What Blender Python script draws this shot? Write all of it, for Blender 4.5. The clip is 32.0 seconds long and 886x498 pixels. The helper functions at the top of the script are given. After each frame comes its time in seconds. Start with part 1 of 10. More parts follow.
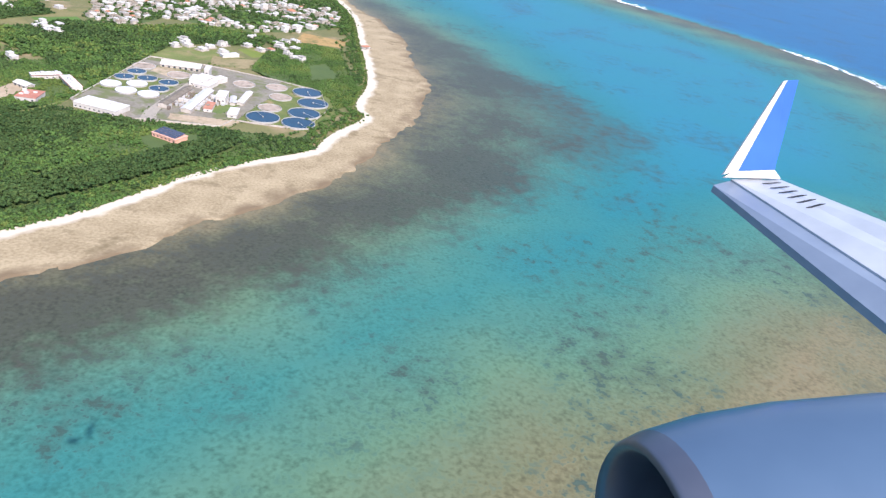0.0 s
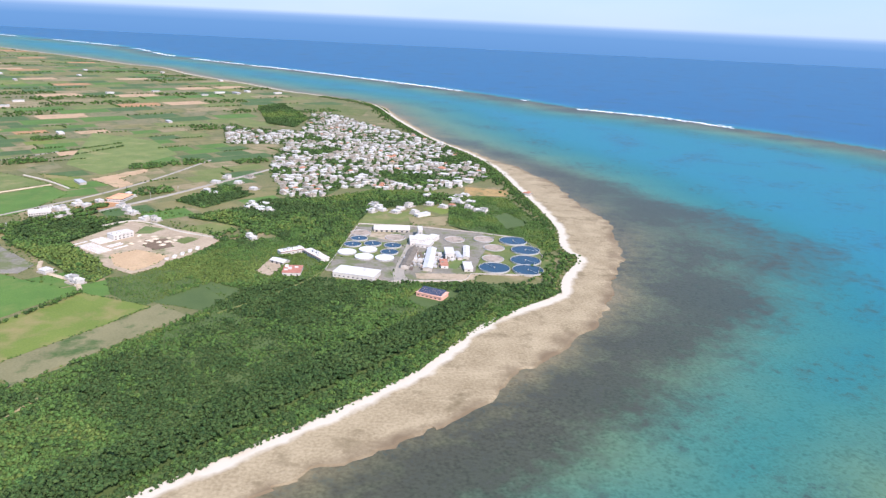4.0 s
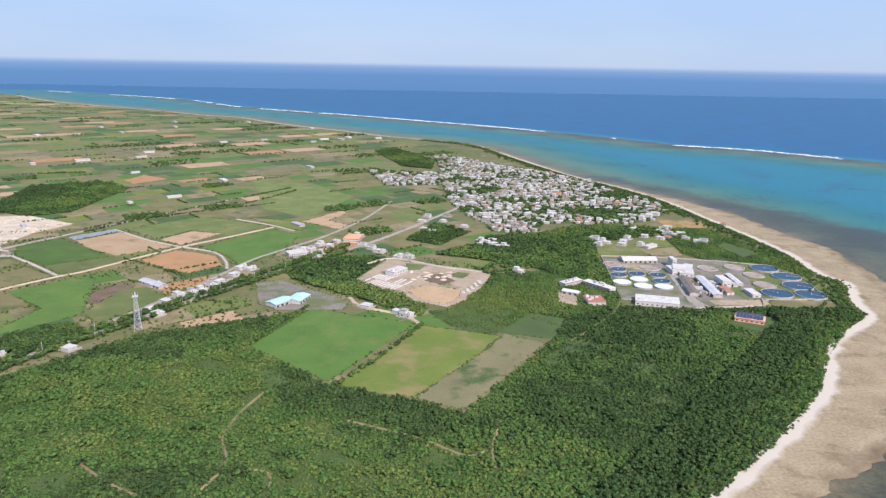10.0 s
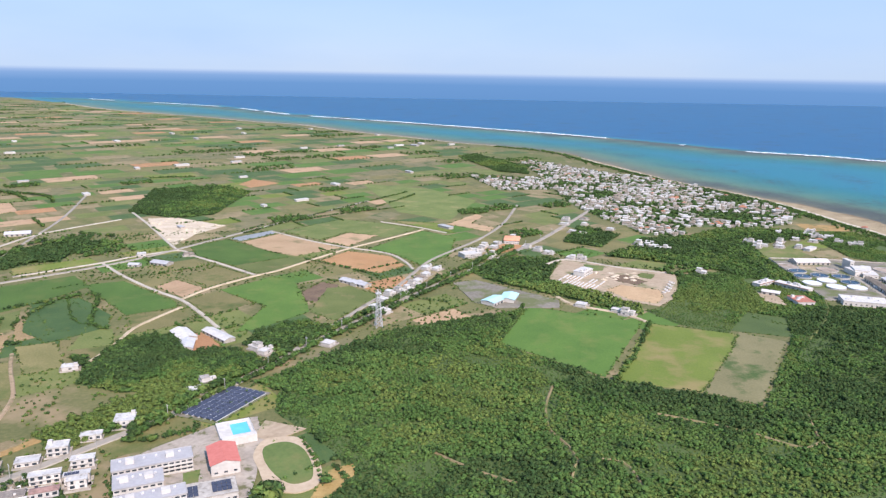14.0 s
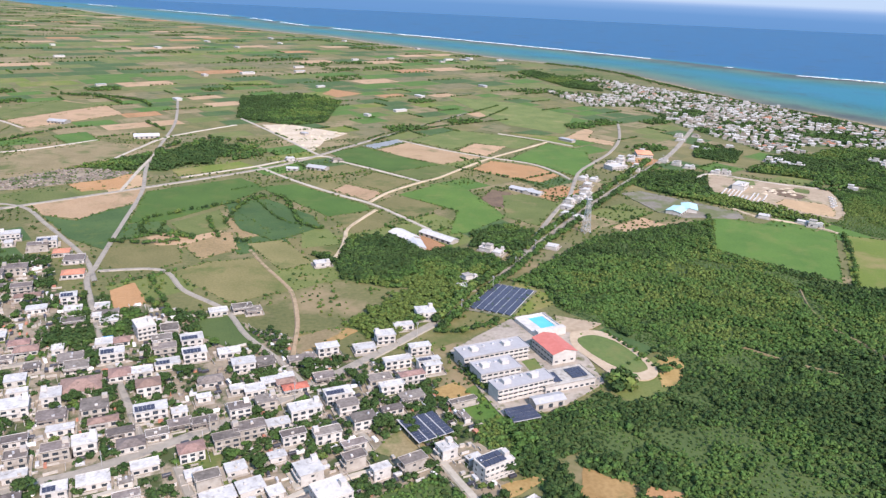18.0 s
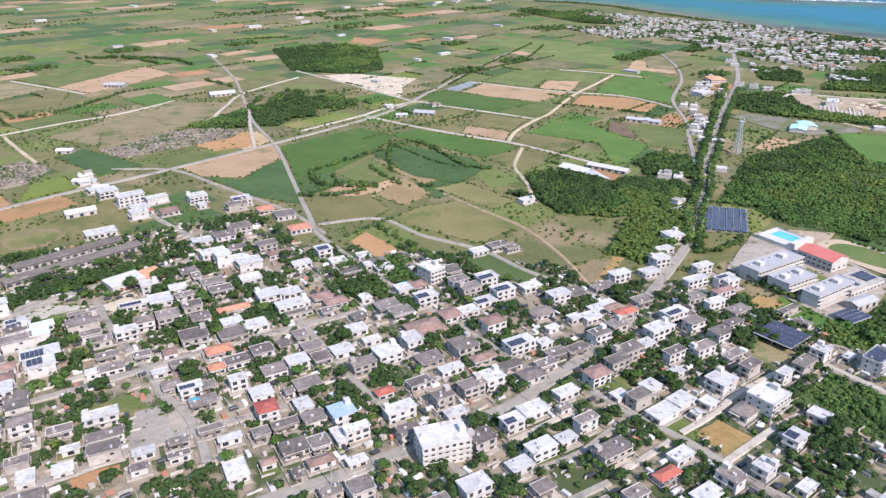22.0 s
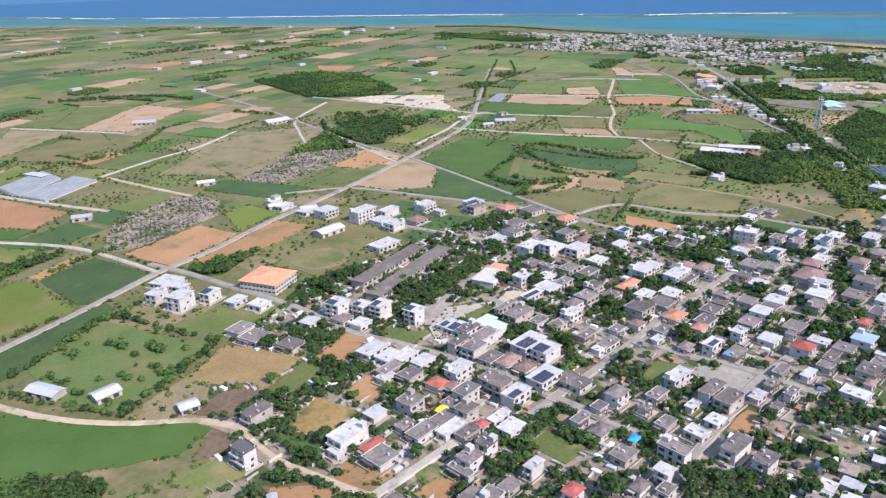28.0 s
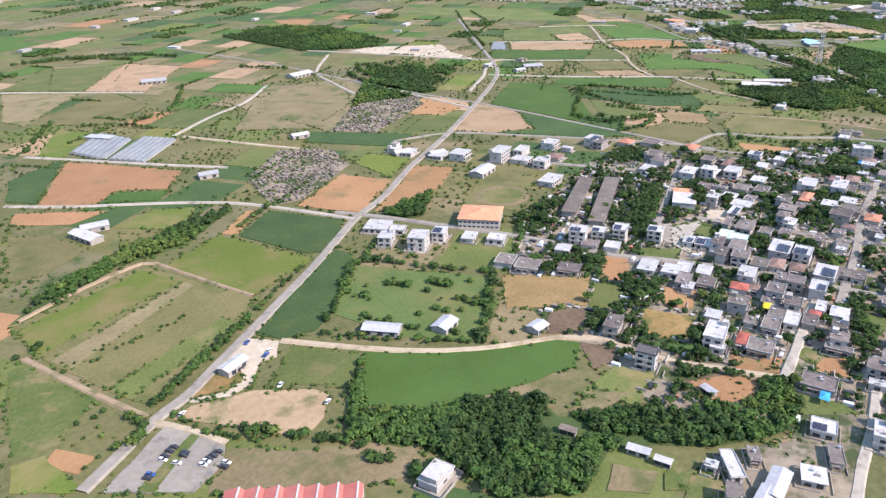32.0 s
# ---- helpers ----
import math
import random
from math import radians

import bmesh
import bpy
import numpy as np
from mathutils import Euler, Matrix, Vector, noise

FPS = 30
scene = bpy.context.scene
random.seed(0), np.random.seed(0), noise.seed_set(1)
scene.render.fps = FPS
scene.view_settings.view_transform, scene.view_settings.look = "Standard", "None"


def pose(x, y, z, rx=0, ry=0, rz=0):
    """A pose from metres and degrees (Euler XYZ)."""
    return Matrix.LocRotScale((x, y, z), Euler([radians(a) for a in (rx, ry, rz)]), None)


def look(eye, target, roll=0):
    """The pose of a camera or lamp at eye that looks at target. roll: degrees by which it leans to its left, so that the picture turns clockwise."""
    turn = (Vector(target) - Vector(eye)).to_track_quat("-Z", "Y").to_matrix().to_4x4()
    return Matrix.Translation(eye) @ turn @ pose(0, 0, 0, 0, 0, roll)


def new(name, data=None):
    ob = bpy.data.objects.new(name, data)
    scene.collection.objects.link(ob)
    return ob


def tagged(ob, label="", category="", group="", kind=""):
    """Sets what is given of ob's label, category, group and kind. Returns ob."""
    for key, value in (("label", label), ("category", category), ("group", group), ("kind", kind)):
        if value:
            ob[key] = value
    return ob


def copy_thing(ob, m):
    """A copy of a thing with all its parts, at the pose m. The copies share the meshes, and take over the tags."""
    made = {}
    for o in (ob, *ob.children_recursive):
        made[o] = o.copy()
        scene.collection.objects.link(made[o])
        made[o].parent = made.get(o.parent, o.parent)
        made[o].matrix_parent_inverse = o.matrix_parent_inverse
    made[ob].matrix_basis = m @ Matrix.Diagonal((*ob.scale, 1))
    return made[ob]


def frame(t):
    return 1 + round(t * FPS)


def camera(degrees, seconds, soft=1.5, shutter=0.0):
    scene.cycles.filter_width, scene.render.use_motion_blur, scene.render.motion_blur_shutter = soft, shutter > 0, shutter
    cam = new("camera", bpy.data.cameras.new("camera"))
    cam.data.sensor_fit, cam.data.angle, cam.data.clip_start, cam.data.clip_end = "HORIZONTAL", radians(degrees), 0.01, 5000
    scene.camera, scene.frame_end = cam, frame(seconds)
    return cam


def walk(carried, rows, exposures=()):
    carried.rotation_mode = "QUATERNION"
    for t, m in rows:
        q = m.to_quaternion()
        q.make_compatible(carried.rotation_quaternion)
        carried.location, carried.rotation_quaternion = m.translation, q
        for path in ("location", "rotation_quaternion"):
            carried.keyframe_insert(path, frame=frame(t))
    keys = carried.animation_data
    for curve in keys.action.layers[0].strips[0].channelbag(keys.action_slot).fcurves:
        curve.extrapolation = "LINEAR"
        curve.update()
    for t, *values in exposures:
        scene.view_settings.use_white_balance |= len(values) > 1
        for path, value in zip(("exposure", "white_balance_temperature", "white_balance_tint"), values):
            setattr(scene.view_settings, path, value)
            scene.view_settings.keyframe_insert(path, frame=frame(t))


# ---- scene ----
cam = camera(63.29, 32.0, soft=1.35)
PATH = [
    (0.0, -3.05, 6.30, 183.56, -7.381, -27.832, 10.528),
    (0.5, -20.89, 4.49, 183.52, -8.547, -27.322, 10.263),
    (1.0, -38.75, 2.70, 183.45, -10.341, -24.879, 9.693),
    (1.5, -56.64, 0.93, 183.36, -12.043, -23.476, 9.596),
    (2.0, -74.54, -0.79, 183.22, -11.075, -22.052, 7.924),
    (2.5, -92.46, -2.40, 183.02, -7.842, -21.190, 6.582),
    (3.0, -110.38, -3.87, 182.76, -5.878, -20.305, 5.828),
    (3.5, -128.33, -5.15, 182.42, -4.506, -18.412, 4.213),
    (4.0, -146.31, -6.22, 181.89, -2.303, -17.661, 2.770),
    (4.5, -164.33, -7.09, 180.93, -0.134, -17.920, 0.930),
    (6.5, -236.56, -10.20, 175.84, -0.265, -16.978, 0.034),
    (7.0, -254.57, -11.08, 174.87, -0.742, -16.921, 0.186),
    (7.5, -272.52, -12.15, 174.17, -1.066, -16.290, 0.011),
    (8.0, -290.47, -13.37, 173.53, -1.541, -15.221, 0.472),
    (8.5, -308.45, -14.71, 172.88, -1.577, -12.831, 0.573),
    (9.0, -326.49, -16.08, 172.21, -1.659, -12.523, 0.836),
    (9.5, -344.59, -17.40, 171.50, -1.633, -12.621, 1.312),
    (10.0, -362.78, -18.61, 170.76, -1.396, -14.282, 1.010),
    (10.5, -381.09, -19.69, 169.98, -1.031, -15.267, 0.165),
    (11.0, -399.57, -20.67, 169.17, -0.801, -15.610, -0.266),
    (11.5, -418.21, -21.56, 168.32, -0.502, -14.627, -0.261),
    (12.0, -437.00, -22.35, 167.44, -0.577, -13.798, 0.358),
    (12.5, -455.88, -23.04, 166.53, -0.555, -13.582, 0.990),
    (13.0, -474.82, -23.65, 165.59, -0.620, -13.173, 1.570),
    (13.5, -493.79, -24.17, 164.60, -0.549, -12.585, 1.584),
    (14.0, -512.77, -24.60, 163.42, -0.588, -13.623, 0.981),
    (14.5, -531.73, -24.92, 161.63, -0.857, -13.920, 0.038),
    (16.5, -607.39, -26.12, 152.54, -1.548, -14.803, 2.405),
    (17.0, -626.21, -26.61, 150.79, -1.776, -16.009, 2.667),
    (17.5, -644.92, -27.31, 149.45, -1.997, -17.528, 2.721),
    (18.0, -663.61, -28.02, 148.20, -2.321, -19.700, 2.686),
    (18.5, -682.28, -28.49, 146.93, -2.756, -22.123, 2.317),
    (19.0, -700.95, -28.58, 145.62, -3.262, -24.018, 1.886),
    (19.5, -719.61, -28.27, 144.30, -3.854, -24.893, 1.510),
    (20.0, -738.27, -27.60, 143.01, -4.293, -26.200, 0.614),
    (20.5, -756.91, -26.68, 141.75, -4.814, -26.700, -0.184),
    (21.0, -775.55, -25.57, 140.56, -5.765, -26.061, -0.011),
    (21.5, -794.23, -24.30, 139.43, -6.770, -26.468, 0.206),
    (22.0, -813.00, -22.90, 138.35, -7.489, -23.529, -0.028),
    (22.5, -831.86, -21.40, 137.32, -8.318, -17.990, 0.343),
    (23.0, -850.75, -19.80, 136.36, -9.371, -16.553, 0.267),
    (23.5, -869.61, -18.00, 135.47, -9.997, -18.170, 0.087),
    (24.0, -888.43, -15.95, 134.64, -11.202, -18.768, -0.152),
    (24.5, -907.16, -13.56, 133.88, -12.282, -19.268, -0.610),
    (25.0, -925.72, -10.69, 133.10, -13.452, -20.531, -0.851),
    (25.5, -944.06, -7.13, 132.09, -14.503, -21.202, -1.363),
    (27.5, -1016.78, 9.12, 127.29, -20.117, -21.562, -1.131),
    (28.0, -1034.84, 13.68, 126.47, -21.557, -21.205, -1.778),
    (28.5, -1052.71, 18.87, 125.99, -22.608, -22.654, -2.867),
    (29.0, -1070.43, 24.58, 125.68, -24.152, -21.884, -2.727),
    (29.5, -1088.03, 30.74, 125.44, -25.856, -21.529, -1.763),
    (30.0, -1105.52, 37.30, 125.25, -27.261, -22.172, -0.990),
    (30.5, -1122.95, 44.22, 125.10, -28.573, -22.571, -0.806),
    (31.0, -1140.35, 51.47, 124.98, -29.862, -23.885, -0.997),
    (31.5, -1157.72, 58.97, 124.88, -31.100, -23.841, -1.262),
    (32.0, -1175.08, 66.61, 124.79, -32.391, -24.678, -1.653),
]
walk(cam, [(t, pose(x, y, z, 90 + pitch, 0, yaw) @ pose(0, 0, 0, 0, 0, roll)) for t, x, y, z, yaw, pitch, roll in PATH], [(0.0, 0.88, 6600, 24), (3.5, 0.74, 6450, 24), (8.0, 0.56, 6550, 24), (10.5, 0.41, 6650, 24), (13.0, 0.53, 6650, 24), (19.0, 0.57, 6650, 24), (23.0, 0.5, 6400, 24), (25.0, 0.42, 6350, 24), (28.0, 0.47, 6400, 24), (32.0, 0.58, 6600, 24)])

# ---- sky and sun ----


def ramp_node(nodes, stops):
    r = nodes.new("ShaderNodeValToRGB")
    el = r.color_ramp.elements
    while len(el) < len(stops):
        el.new(0.5)
    for e, (p, c) in zip(el, stops):
        e.position, e.color = p, (*c, 1)
    return r


SUN_DIR = Vector((0.33, -0.663, 0.672))
world = bpy.data.worlds.new("sky")
scene.world = world
world.use_nodes = True
wn, wl = world.node_tree.nodes, world.node_tree.links
wn.clear()
sky = wn.new("ShaderNodeTexSky")
sky.sky_type, sky.sun_disc = "NISHITA", False
sky.sun_elevation = math.asin(SUN_DIR.z)
sky.sun_rotation = math.atan2(SUN_DIR.x, SUN_DIR.y)
sky.altitude, sky.air_density, sky.dust_density, sky.ozone_density = 150, 1.0, 0.4, 1.5
coord = wn.new("ShaderNodeTexCoord")
split = wn.new("ShaderNodeSeparateXYZ")
wl.new(coord.outputs["Generated"], split.inputs[0])
horizon = wn.new("ShaderNodeMapRange")
horizon.inputs["From Min"].default_value, horizon.inputs["From Max"].default_value = -0.001, 0.003
wl.new(split.outputs["Z"], horizon.inputs["Value"])
cloud_noise = wn.new("ShaderNodeTexNoise")
cloud_noise.inputs["Scale"].default_value, cloud_noise.inputs["Detail"].default_value = 3.0, 4.0
stretch = wn.new("ShaderNodeMapping")
stretch.inputs["Scale"].default_value = (1.0, 1.0, 4.0)
wl.new(coord.outputs["Generated"], stretch.inputs[0])
wl.new(stretch.outputs[0], cloud_noise.inputs["Vector"])
veil = wn.new("ShaderNodeMapRange")
veil.inputs["From Min"].default_value, veil.inputs["From Max"].default_value = 0.42, 0.8
veil.inputs["To Min"].default_value, veil.inputs["To Max"].default_value = 0.86, 0.97
wl.new(cloud_noise.outputs["Fac"], veil.inputs["Value"])
rise = wn.new("ShaderNodeMapRange")
rise.inputs["From Max"].default_value = 0.3
wl.new(split.outputs["Z"], rise.inputs["Value"])
haze = ramp_node(wn, [(0.0, (3.15, 4.8, 6.5)), (0.35, (2.9, 4.8, 7.1)), (1.0, (2.4, 4.4, 7.3))])
wl.new(rise.outputs[0], haze.inputs[0])
hazed = wn.new("ShaderNodeMixRGB")
wl.new(veil.outputs[0], hazed.inputs["Fac"])
wl.new(sky.outputs[0], hazed.inputs["Color1"])
wl.new(haze.outputs[0], hazed.inputs["Color2"])
# Sea beyond the water sheet, painted into the world; haze pales it towards the horizon.
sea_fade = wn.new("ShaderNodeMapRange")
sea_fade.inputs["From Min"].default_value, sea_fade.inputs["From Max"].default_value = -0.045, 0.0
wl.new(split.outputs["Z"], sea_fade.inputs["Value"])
sea_haze_ramp = ramp_node(wn, [(0.0, (0.78, 2.1, 4.1)), (0.7, (0.98, 2.4, 4.5)), (0.9, (1.55, 3.0, 5.1)), (1.0, (2.5, 3.9, 5.8))])
wl.new(sea_fade.outputs[0], sea_haze_ramp.inputs[0])
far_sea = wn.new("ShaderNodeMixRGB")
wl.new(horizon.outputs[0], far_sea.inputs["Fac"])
wl.new(sea_haze_ramp.outputs[0], far_sea.inputs["Color1"])
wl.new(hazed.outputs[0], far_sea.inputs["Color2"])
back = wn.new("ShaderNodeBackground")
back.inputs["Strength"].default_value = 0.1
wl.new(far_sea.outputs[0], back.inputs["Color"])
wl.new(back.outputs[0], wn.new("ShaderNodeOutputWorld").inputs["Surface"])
sun_data = bpy.data.lights.new("sun", "SUN")
sun_data.energy, sun_data.angle, sun_data.color = 4.5, radians(0.53), (1.0, 0.95, 0.88)
sun = new("sun", sun_data)
sun.matrix_world = look((0, 0, 900), Vector((0, 0, 900)) - SUN_DIR)

# ---- materials ----
MATS = {}


def material(name, dark, light, fine=1.0, broad=0.06, rough=0.85, bump=0.0, vary=0.0, rows=0.0, metal=0.0, island=False, spec=0.3, patch=0.5, third=None):
    """Two colours mixed by fine and broad noise in metres, with optional crop rows, relief and change from thing to thing."""
    m = bpy.data.materials.new(name)
    m.use_nodes = True
    n, l = m.node_tree.nodes, m.node_tree.links
    b = n["Principled BSDF"]
    geo = n.new("ShaderNodeNewGeometry")
    a, c = n.new("ShaderNodeTexNoise"), n.new("ShaderNodeTexNoise")
    a.inputs["Scale"].default_value, a.inputs["Detail"].default_value = fine, 3.0
    c.inputs["Scale"].default_value, c.inputs["Detail"].default_value = broad, 4.0
    l.new(geo.outputs["Position"], a.inputs["Vector"])
    l.new(geo.outputs["Position"], c.inputs["Vector"])
    mix = n.new("ShaderNodeMix")
    mix.inputs[0].default_value = patch
    l.new(a.outputs["Fac"], mix.inputs[2])
    l.new(c.outputs["Fac"], mix.inputs[3])
    value = mix.outputs[0]
    if rows:
        tc, wave = n.new("ShaderNodeTexCoord"), n.new("ShaderNodeTexWave")
        wave.bands_direction = "Y"
        wave.inputs["Scale"].default_value, wave.inputs["Distortion"].default_value = rows, 2.6
        wave.inputs["Detail Scale"].default_value = 0.4
        l.new(tc.outputs["Object"], wave.inputs["Vector"])
        mr = n.new("ShaderNodeMix")
        mr.inputs[0].default_value = 0.14
        l.new(value, mr.inputs[2])
        l.new(wave.outputs["Fac"], mr.inputs[3])
        value = mr.outputs[0]
    span = n.new("ShaderNodeMapRange")
    span.inputs["From Min"].default_value, span.inputs["From Max"].default_value = 0.3, 0.7
    l.new(value, span.inputs["Value"])
    col = n.new("ShaderNodeMixRGB")
    col.inputs["Color1"].default_value, col.inputs["Color2"].default_value = (*dark, 1), (*light, 1)
    l.new(span.outputs[0], col.inputs["Fac"])
    out = col.outputs[0]
    if third:
        tint, size, lo, hi = third
        t3, m3, c3 = n.new("ShaderNodeTexNoise"), n.new("ShaderNodeMapRange"), n.new("ShaderNodeMixRGB")
        t3.inputs["Scale"].default_value, t3.inputs["Detail"].default_value, t3.inputs["Roughness"].default_value = size, 7.0, 0.62
        shifted = n.new("ShaderNodeMapping")
        shifted.inputs["Location"].default_value = (61.0, 17.0, 5.0)
        l.new(geo.outputs["Position"], shifted.inputs[0])
        l.new(shifted.outputs[0], t3.inputs["Vector"])
        m3.inputs["From Min"].default_value, m3.inputs["From Max"].default_value = lo, hi
        l.new(t3.outputs["Fac"], m3.inputs["Value"])
        l.new(m3.outputs[0], c3.inputs["Fac"])
        l.new(out, c3.inputs["Color1"])
        c3.inputs["Color2"].default_value = (*tint, 1)
        out = c3.outputs[0]
    if vary:
        hsv = n.new("ShaderNodeHueSaturation")
        if island:
            rnd = geo.outputs["Random Per Island"]
        else:
            rnd = n.new("ShaderNodeObjectInfo").outputs["Random"]
        r1, r2 = n.new("ShaderNodeMapRange"), n.new("ShaderNodeMapRange")
        r1.inputs["To Min"].default_value, r1.inputs["To Max"].default_value = 1 - vary, 1 + vary
        r2.inputs["To Min"].default_value, r2.inputs["To Max"].default_value = 0.5 - vary * 0.05, 0.5 + vary * 0.05
        spread = n.new("ShaderNodeMath")
        spread.operation = "MULTIPLY"
        spread.inputs[1].default_value = 7.13
        frac = n.new("ShaderNodeMath")
        frac.operation = "FRACT"
        l.new(rnd, r1.inputs["Value"])
        l.new(rnd, spread.inputs[0])
        l.new(spread.outputs[0], frac.inputs[0])
        l.new(frac.outputs[0], r2.inputs["Value"])
        l.new(r1.outputs[0], hsv.inputs["Value"])
        l.new(r2.outputs[0], hsv.inputs["Hue"])
        l.new(out, hsv.inputs["Color"])
        out = hsv.outputs[0]
    l.new(out, b.inputs["Base Color"])
    b.inputs["Roughness"].default_value, b.inputs["Metallic"].default_value = rough, metal
    b.inputs["Specular IOR Level"].default_value = spec
    if bump:
        bp = n.new("ShaderNodeBump")
        bp.inputs["Strength"].default_value, bp.inputs["Distance"].default_value = min(1.0, bump), max(0.05, 0.35 / fine)
        l.new(value, bp.inputs["Height"])
        l.new(bp.outputs[0], b.inputs["Normal"])
    MATS[name] = m
    return m


material("land", (0.075, 0.09, 0.028), (0.18, 0.165, 0.066), 0.5, 0.02, bump=0.5, third=((0.24, 0.185, 0.1), 0.03, 0.53, 0.66))
material("cane", (0.03, 0.07, 0.02), (0.075, 0.125, 0.036), 1.2, 0.05, bump=1.0, vary=0.15, third=((0.09, 0.12, 0.03), 0.12, 0.55, 0.75))
material("lush", (0.04, 0.1, 0.016), (0.09, 0.17, 0.03), 1.0, 0.035, bump=0.8, vary=0.18, third=((0.11, 0.15, 0.035), 0.06, 0.52, 0.72))
material("crop", (0.042, 0.092, 0.014), (0.07, 0.128, 0.022), 0.8, 0.02, bump=0.5, third=((0.075, 0.14, 0.032), 0.02, 0.48, 0.7))
material("lime", (0.088, 0.132, 0.018), (0.155, 0.19, 0.036), 0.9, 0.03, bump=0.6, vary=0.1, third=((0.22, 0.18, 0.07), 0.04, 0.47, 0.66))
material("grass", (0.075, 0.11, 0.024), (0.165, 0.18, 0.056), 0.9, 0.045, bump=0.7, vary=0.18, third=((0.22, 0.18, 0.08), 0.05, 0.56, 0.72))
material("turf", (0.055, 0.1, 0.02), (0.15, 0.16, 0.05), 0.8, 0.09, bump=0.7, third=((0.25, 0.19, 0.095), 0.09, 0.55, 0.7))
material("lawn", (0.075, 0.12, 0.032), (0.13, 0.175, 0.05), 0.6, 0.05, bump=0.4, third=((0.16, 0.16, 0.055), 0.06, 0.5, 0.7))
material("olive", (0.105, 0.108, 0.034), (0.22, 0.185, 0.078), 0.9, 0.04, bump=0.7, vary=0.12, third=((0.08, 0.105, 0.026), 0.045, 0.52, 0.68))
material("scrub", (0.042, 0.075, 0.02), (0.088, 0.125, 0.036), 1.2, 0.05, bump=1.0)
material("stubble", (0.12, 0.115, 0.052), (0.2, 0.175, 0.088), 0.8, 0.05, bump=0.6, vary=0.1, third=((0.05, 0.085, 0.02), 0.06, 0.52, 0.66))
material("dry", (0.16, 0.13, 0.06), (0.29, 0.23, 0.125), 0.8, 0.05, bump=0.6, vary=0.12, third=((0.1, 0.12, 0.035), 0.06, 0.52, 0.66))
material("wheat", (0.2, 0.13, 0.05), (0.36, 0.25, 0.11), 0.9, 0.1, bump=1.0, rows=0.6)
material("ochre", (0.24, 0.15, 0.05), (0.4, 0.27, 0.11), 0.7, 0.07, bump=0.5, vary=0.1, third=((0.13, 0.13, 0.04), 0.08, 0.55, 0.68))
material("furrow", (0.17, 0.13, 0.055), (0.36, 0.25, 0.13), 0.6, 0.06, bump=0.5, rows=0.9)
material("soil", (0.28, 0.145, 0.062), (0.42, 0.235, 0.115), 0.7, 0.05, bump=0.6, vary=0.1, rows=0.6, third=((0.2, 0.15, 0.065), 0.06, 0.55, 0.7))
material("tan", (0.31, 0.2, 0.11), (0.46, 0.32, 0.19), 0.6, 0.05, bump=0.4, vary=0.1, rows=0.6, third=((0.2, 0.17, 0.08), 0.05, 0.55, 0.7))
material("drysoil", (0.3, 0.2, 0.105), (0.46, 0.34, 0.21), 0.5, 0.06, bump=0.4, third=((0.17, 0.16, 0.065), 0.07, 0.58, 0.7))
material("darksoil", (0.09, 0.06, 0.04), (0.2, 0.14, 0.085), 0.6, 0.1, bump=0.6)
material("sand", (0.4, 0.32, 0.22), (0.58, 0.5, 0.38), 0.5, 0.08, bump=0.3, third=((0.25, 0.22, 0.12), 0.09, 0.58, 0.7))
material("plastic", (0.17, 0.19, 0.19), (0.3, 0.32, 0.32), 0.6, 0.1, rough=0.6)
material("asphalt", (0.235, 0.21, 0.168), (0.35, 0.315, 0.258), 0.5, 0.05, bump=0.1, third=((0.15, 0.14, 0.125), 0.15, 0.55, 0.7))
material("concrete", (0.32, 0.285, 0.225), (0.49, 0.44, 0.36), 0.5, 0.07, bump=0.15, third=((0.2, 0.18, 0.14), 0.14, 0.56, 0.7))
material("paving", (0.24, 0.205, 0.165), (0.4, 0.35, 0.285), 0.5, 0.08, bump=0.1, third=((0.12, 0.12, 0.055), 0.16, 0.54, 0.66))
material("dirt", (0.36, 0.28, 0.18), (0.52, 0.43, 0.3), 0.5, 0.06, bump=0.3, third=((0.24, 0.2, 0.11), 0.12, 0.55, 0.7))
material("brown_dirt", (0.26, 0.185, 0.11), (0.4, 0.3, 0.19), 0.6, 0.06, bump=0.3, third=((0.15, 0.14, 0.06), 0.15, 0.52, 0.68))
material("gravel", (0.13, 0.12, 0.09), (0.25, 0.225, 0.178), 0.4, 0.05, bump=0.3, third=((0.12, 0.135, 0.055), 0.06, 0.49, 0.6))
material("sandyard", (0.27, 0.205, 0.13), (0.42, 0.335, 0.235), 0.4, 0.05, bump=0.3, third=((0.15, 0.155, 0.065), 0.06, 0.53, 0.66))
material("hamlet", (0.15, 0.125, 0.085), (0.36, 0.295, 0.21), 0.4, 0.09, bump=0.2, third=((0.06, 0.08, 0.028), 0.075, 0.49, 0.57))
material("leaf", (0.036, 0.086, 0.02), (0.088, 0.152, 0.038), 1.3, 0.03, bump=0.6, vary=0.3, island=True, spec=0.15)
material("leaf_dark", (0.021, 0.05, 0.015), (0.056, 0.096, 0.028), 1.5, 0.05, bump=0.6, vary=0.4, island=True, spec=0.15)
material("leaf_light", (0.06, 0.102, 0.022), (0.124, 0.172, 0.044), 1.5, 0.04, bump=0.6, vary=0.4, island=True, spec=0.15)
material("bark", (0.1, 0.075, 0.05), (0.2, 0.16, 0.12), 3.0, 0.5, bump=0.5)
material("white_wall", (0.38, 0.362, 0.33), (0.57, 0.548, 0.505), 0.5, 0.12, bump=0.05, vary=0.06)
material("grey_wall", (0.28, 0.255, 0.22), (0.47, 0.435, 0.385), 0.6, 0.15, bump=0.1, vary=0.12)
material("cream_wall", (0.62, 0.55, 0.42), (0.78, 0.71, 0.57), 0.5, 0.15, bump=0.05)
